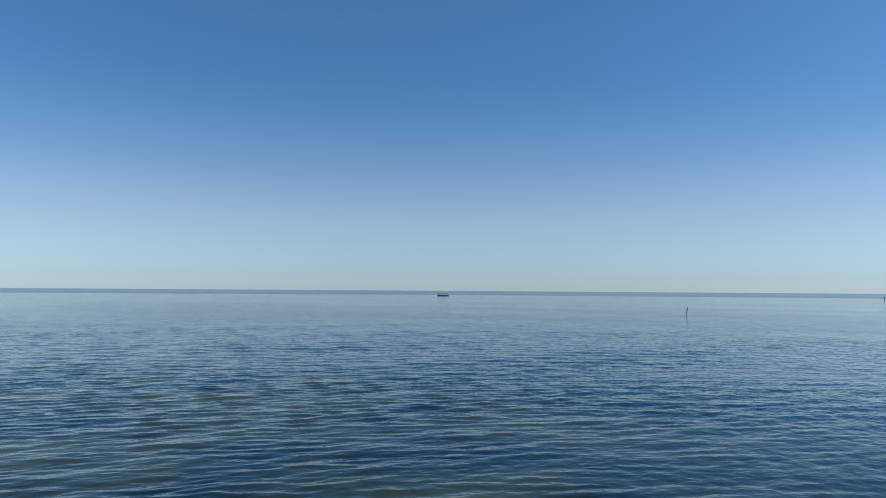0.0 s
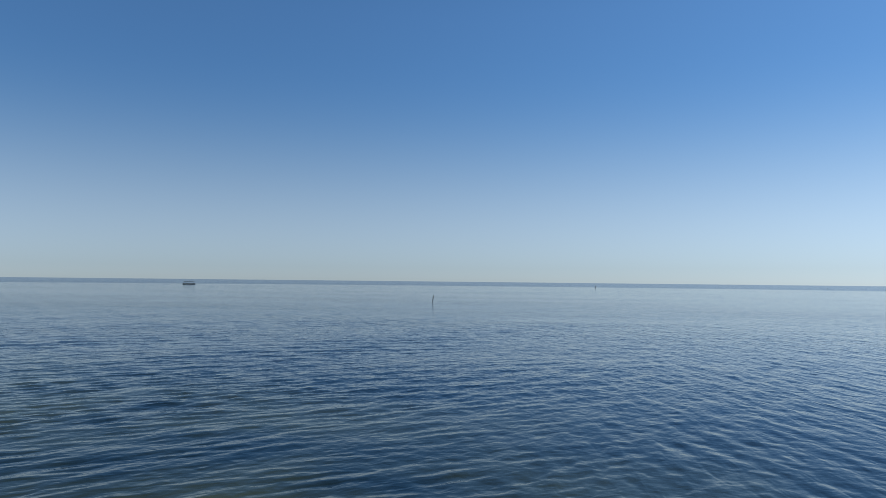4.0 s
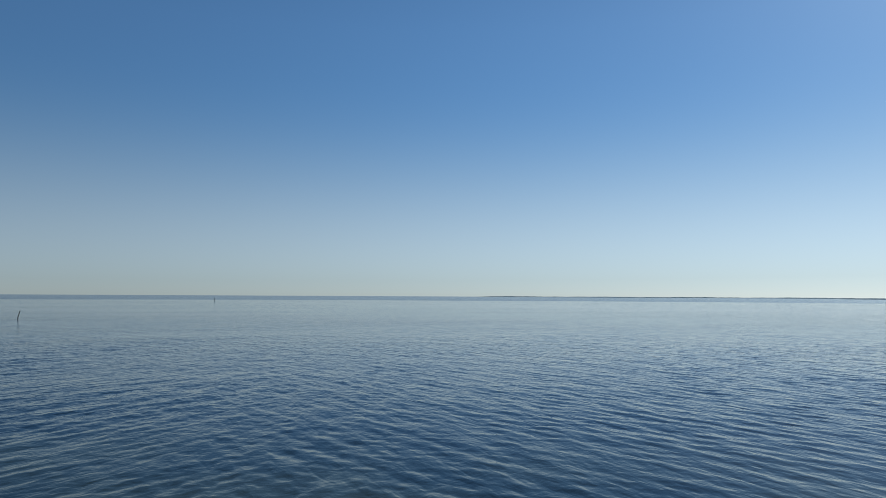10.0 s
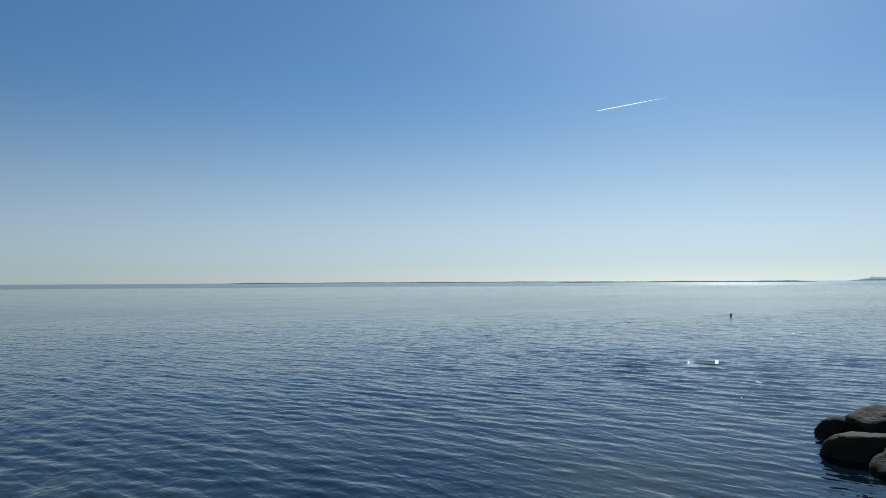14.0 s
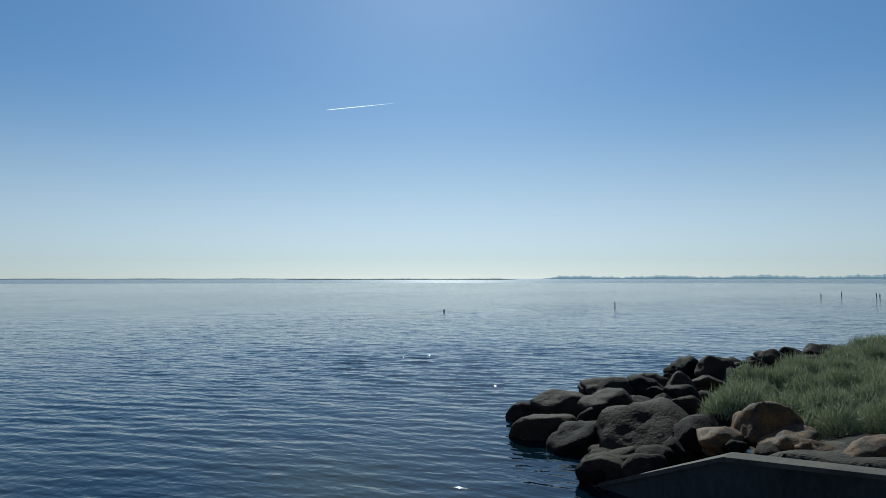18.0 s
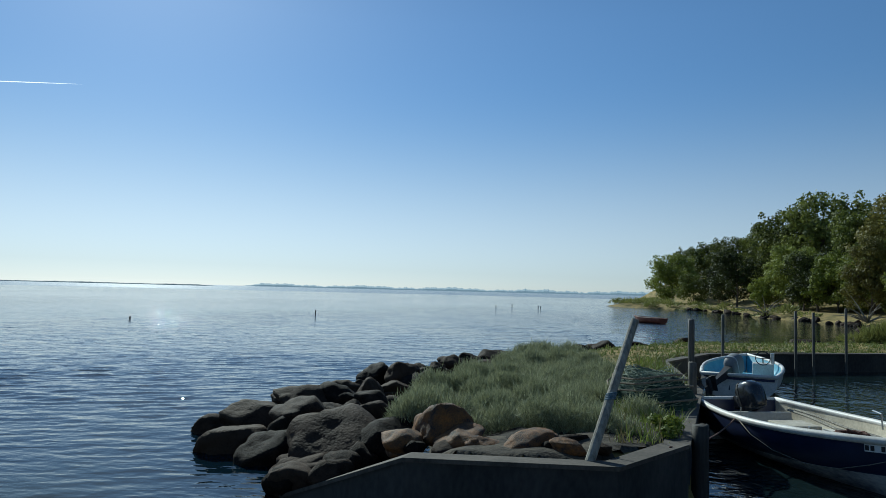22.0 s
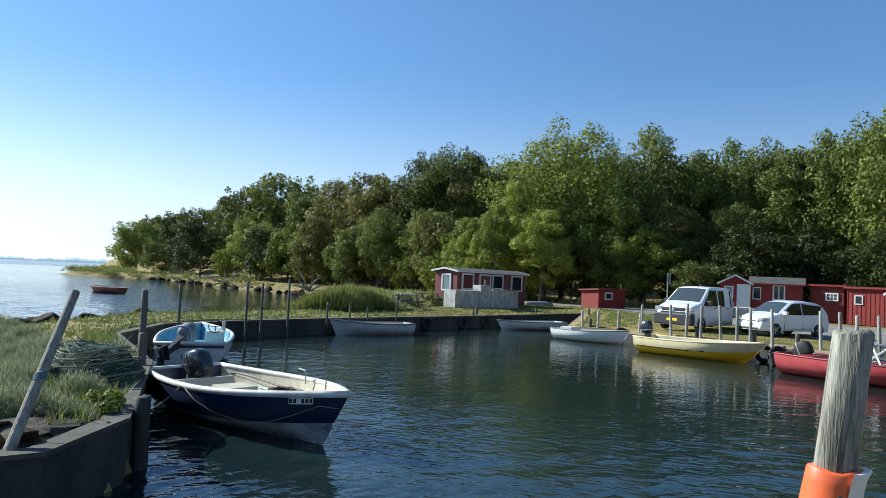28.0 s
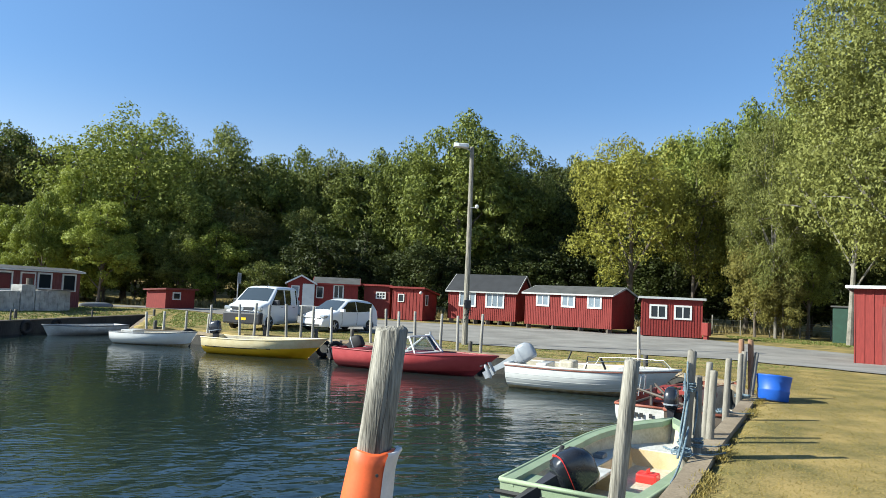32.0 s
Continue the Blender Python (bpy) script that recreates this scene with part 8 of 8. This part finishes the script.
# ---- fenders and tyres on the quay ----
for k, (x, y) in enumerate(((12.6, -29.9), (11.75, -32.3), (11.2, -34.2), (10.6, -36.3), (4.1, -31.6), (-1.35, -26.95), (-1.75, -26.75), (-5.6, -22.9), (-9.7, -18.5))):
    bm = bmesh.new()
    for j in range(20):
        a0, a1 = 2 * math.pi * j / 20, 2 * math.pi * (j + 1) / 20
        add_tube(bm, [(0.24 * math.cos(a0), 0, 0.24 * math.sin(a0)), (0.24 * math.cos(a1), 0, 0.24 * math.sin(a1))], 0.085, 8, False)
    solid("tyre_fender", bm, BLACK, "old black tyre hung on the quay wall as a fender", "tyre", "tyre fenders", m=pose(x, y, 0.30, 0, 0, 60 if x > 9 else 20))


# ---- vehicles ----
def vehicle(name, label, m, upper, half, belt, tumble, side_windows, screen, wheels, wheel_r, details, sill=0.26, round_top=0.16):
    """A car: the line of its upper edge (x, z) with x forward; the sides lean in above the belt and all edges are rounded."""
    t = thing(name, label, "car", m)
    ux, uz = [q[0] for q in upper], [q[1] for q in upper]
    top = max(uz)
    x_rear, x_nose = ux[0], ux[-1]

    def plan(x):
        k = max(0.0, (x - (x_nose - 0.9)) / 0.9)
        q = max(0.0, ((x_rear + 0.5) - x) / 0.5)
        return half * (1 - 0.16 * k ** 2.6) * (1 - 0.05 * q ** 2)

    def yy(z, x=None):
        w = half if x is None else plan(x)
        return w * (1 - tumble * max(0.0, z - belt) / (top - belt)) * (1 - 0.10 * max(0.0, belt * 0.6 - z) / belt)
    stations = sorted(set([x_rear + (x_nose - x_rear) * k / 34 for k in range(35)] + [x_nose - 0.02, x_nose - 0.05, x_rear + 0.03]))
    rings = []
    for x in stations:
        zt = float(np.interp(x, ux, uz))
        rr = min(round_top, (zt - sill) * 0.4)
        side = [(yy(z, x), z) for z in [sill + (zt - rr - sill) * k / 7 for k in range(8)]]
        w0 = side[-1][0]
        side += [(w0 - rr * 1.1 * (1 - math.cos(a)), zt - rr + rr * math.sin(a)) for a in (radians(22), radians(45), radians(68), radians(88))]
        crown = [(side[-1][0] * f, zt + 0.03 * (1 - f * f)) for f in (0.66, 0.33)]
        prof = side + crown
        rings.append([(x, -y, z) for y, z in prof] + [(x, 0, zt + 0.03)] + [(x, y, z) for y, z in reversed(prof)])
    part("body", add_loft(bmesh.new(), rings), CAR_WHITE, t, smooth=True)
    for poly in side_windows:
        for s in (-1, 1):
            bm = bmesh.new()
            add_loft(bm, [[(x, s * (yy(z, x) + d), z) for x, z in poly] for d in (-0.012, 0.008)])
            part("side_window", bm, DARK_GLASS, t)
    for xa, xb in screen:
        rows = []
        for k in range(9):
            x = xa + (xb - xa) * k / 8
            zt = float(np.interp(x, ux, uz))
            w = yy(zt, x) - 0.13
            rows.append([(x, w * f, zt + 0.045 - 0.030 * f * f) for f in (-1, -0.6, -0.2, 0.2, 0.6, 1)])
        part("windscreen", add_loft(bmesh.new(), rows, closed=False), SCREEN_GLASS, t, smooth=True)
    for x in wheels:
        for s in (-1, 1):
            bm = bmesh.new()
            prof = ((0.02, 0.60), (0.02, 0.93), (0.05, 1.0), (0.17, 1.0), (0.20, 0.93), (0.20, 0.60))
            add_loft(bm, [[(x + wheel_r * k * math.cos(a), s * (half - 0.20 + d), wheel_r + wheel_r * k * math.sin(a)) for a in (2 * math.pi * j / 24 for j in range(24))] for d, k in prof])
            w = part("wheel", bm, BLACK, t)
            bm = bmesh.new()
            add_loft(bm, [[(x + wheel_r * k * math.cos(a), s * (half - 0.20 + d), wheel_r + wheel_r * k * math.sin(a)) for a in (2 * math.pi * j / 20 for j in range(20))] for d, k in ((0.10, 0.62), (0.185, 0.62), (0.175, 0.50), (0.19, 0.15))])
            for j in range(5):
                a = 2 * math.pi * j / 5
                add_tube(bm, [(x, s * (half - 0.005), wheel_r), (x + wheel_r * 0.58 * math.cos(a), s * (half - 0.008), wheel_r + wheel_r * 0.58 * math.sin(a))], 0.03, 5)
            part("rim", bm, STEEL, w)
            bm = bmesh.new()
            add_loft(bm, [[(x + wheel_r * k * math.cos(a), s * (half + d), wheel_r + wheel_r * k * math.sin(a)) for a in (math.pi * (-0.08 + 1.16 * j / 16) for j in range(17))] for d, k in ((-0.06, 1.16), (0.008, 1.16), (0.008, 1.05), (-0.06, 1.05))], closed=False)
            part("wheel_arch", bm, CAR_WHITE, t)
    for nm, bm, mat, lab in details(yy):
        part(nm, bm, mat, t, lab)
    return t


def van_details(yy):
    out = [("bumper", box(2.22, -0.945, 0.26, 2.52, 0.945, 0.78, 0.07), CAR_PLASTIC, "dark plastic front bumper"),
           ("grille", box(2.40, -0.55, 0.86, 2.47, 0.55, 1.02, 0.02), CAR_PLASTIC, ""),
           ("lower_grille", box(2.44, -0.60, 0.79, 2.50, 0.60, 0.84, 0.01), CAR_PLASTIC, ""),
           ("badge", tube([(2.46, 0, 0.94), (2.485, 0, 0.94)], 0.085, 12), STEEL, "round chrome badge"),
           ("number_plate", box(2.515, -0.26, 0.44, 2.53, 0.26, 0.55), YELLOW_SIGN, "yellow number plate"),
           ("flatbed", box(-2.95, -0.95, 0.62, -0.92, 0.95, 0.70, 0.01), FELT, ""),
           ("tailboard", box(-2.99, -0.97, 0.66, -2.95, 0.97, 1.08, 0.01), OFF_WHITE, ""),
           ("head_board", box(-0.95, -0.93, 0.70, -0.90, 0.93, 1.35, 0.01), OFF_WHITE, ""),
           ("roof_aerial", tube([(1.0, 0.3, 1.94), (0.9, 0.3, 2.1)], 0.012, 5), BLACK, "")]
    for s in (-1, 1):
        out.append(("side_board", box(-2.95, s * 0.95 - 0.02, 0.66, -0.92, s * 0.95 + 0.02, 1.08, 0.01), OFF_WHITE, ""))
        out.append(("headlamp", box(2.26, s * 0.76 - 0.17, 0.86, 2.45, s * 0.76 + 0.17, 1.04, 0.04), LAMP_GLASS, ""))
        out.append(("door_mirror", box(1.28, s * 1.06 - 0.13, 1.12, 1.42, s * 1.06 + 0.13, 1.36, 0.03), CAR_PLASTIC, ""))
        for x in (0.62, -0.45):
            out.append(("door_handle", box(x, s * 0.955 - 0.02, 1.02, x + 0.18, s * 0.955 + 0.02, 1.05), CAR_PLASTIC, ""))
        for x in (1.62, 0.40):
            out.append(("door_gap", box(x - 0.006, s * 0.945 - 0.01, 0.42, x + 0.006, s * 0.945 + 0.008, 1.10), CAR_PLASTIC, ""))
    return out


van_outline = [(-0.92, 1.80), (-0.86, 1.92), (-0.70, 1.95), (0.60, 1.96), (0.86, 1.93), (1.02, 1.86), (1.74, 1.24), (2.10, 1.15), (2.30, 1.08), (2.42, 0.98), (2.47, 0.80), (2.49, 0.62)]
vehicle("pickup_van", "white double-cab pickup van parked on the grass", heading(0.80, -34.6, ground_at(1.0, -34.3) + 0.02, 30), van_outline, 0.95, 1.12, 0.16,
        (((1.58, 1.14), (0.45, 1.12), (0.45, 1.82), (0.96, 1.82)), ((0.34, 1.12), (-0.74, 1.12), (-0.74, 1.82), (0.34, 1.82))), ((1.70, 1.03),), (1.72, -1.9), 0.335, van_details)


def car_details(yy):
    out = [("bumper_intake", box(1.86, -0.55, 0.26, 1.915, 0.55, 0.36, 0.02), CAR_PLASTIC, ""),
           ("number_plate", box(1.90, -0.26, 0.42, 1.925, 0.26, 0.53), WHITE, ""),
           ("bonnet_gap", box(1.84, -0.55, 0.615, 1.90, 0.55, 0.635), CAR_PLASTIC, ""),
           ("rear_bumper", box(-1.92, -0.72, 0.3, -1.84, 0.72, 0.55, 0.03), CAR_WHITE, "")]
    for s in (-1, 1):
        out.append(("headlamp", box(1.52, s * 0.62 - 0.15, 0.62, 1.86, s * 0.62 + 0.13, 0.76, 0.05), LAMP_GLASS, ""))
        out.append(("door_mirror", box(0.72, s * 0.92 - 0.11, 0.92, 0.86, s * 0.92 + 0.11, 1.06, 0.03), CAR_WHITE, ""))
        out.append(("tail_lamp", box(-1.88, s * 0.70 - 0.08, 0.75, -1.75, s * 0.70 + 0.08, 1.0, 0.03), RED_BOX, ""))
        for x in (0.72, -0.32):
            out.append(("door_gap", box(x - 0.006, s * 0.825 - 0.01, 0.32, x + 0.006, s * 0.825 + 0.008, 0.90), CAR_PLASTIC, ""))
        for x in (-0.22, -1.1):
            out.append(("door_handle", box(x, s * 0.835 - 0.02, 0.82, x + 0.16, s * 0.835 + 0.02, 0.85), CAR_WHITE, ""))
    return out


car_outline = [(-1.90, 0.62), (-1.86, 0.98), (-1.74, 1.20), (-1.60, 1.36), (-1.30, 1.45), (-0.90, 1.49), (-0.10, 1.49), (0.28, 1.41), (1.02, 0.96), (1.35, 0.88), (1.62, 0.79), (1.80, 0.68), (1.88, 0.55), (1.91, 0.42)]
vehicle("hatchback_car", "small white hatchback parked beside the van", heading(-2.35, -33.80, ground_at(-2.4, -33.8) + 0.02, 46), car_outline, 0.83, 0.90, 0.20,
        (((0.86, 0.93), (-0.27, 0.92), (-0.27, 1.40), (0.20, 1.37)), ((-0.33, 0.92), (-1.28, 0.95), (-1.50, 1.31), (-0.33, 1.40))), ((1.00, 0.30), (-1.80, -1.63)), (1.20, -1.25), 0.29, car_details, 0.24, 0.20)
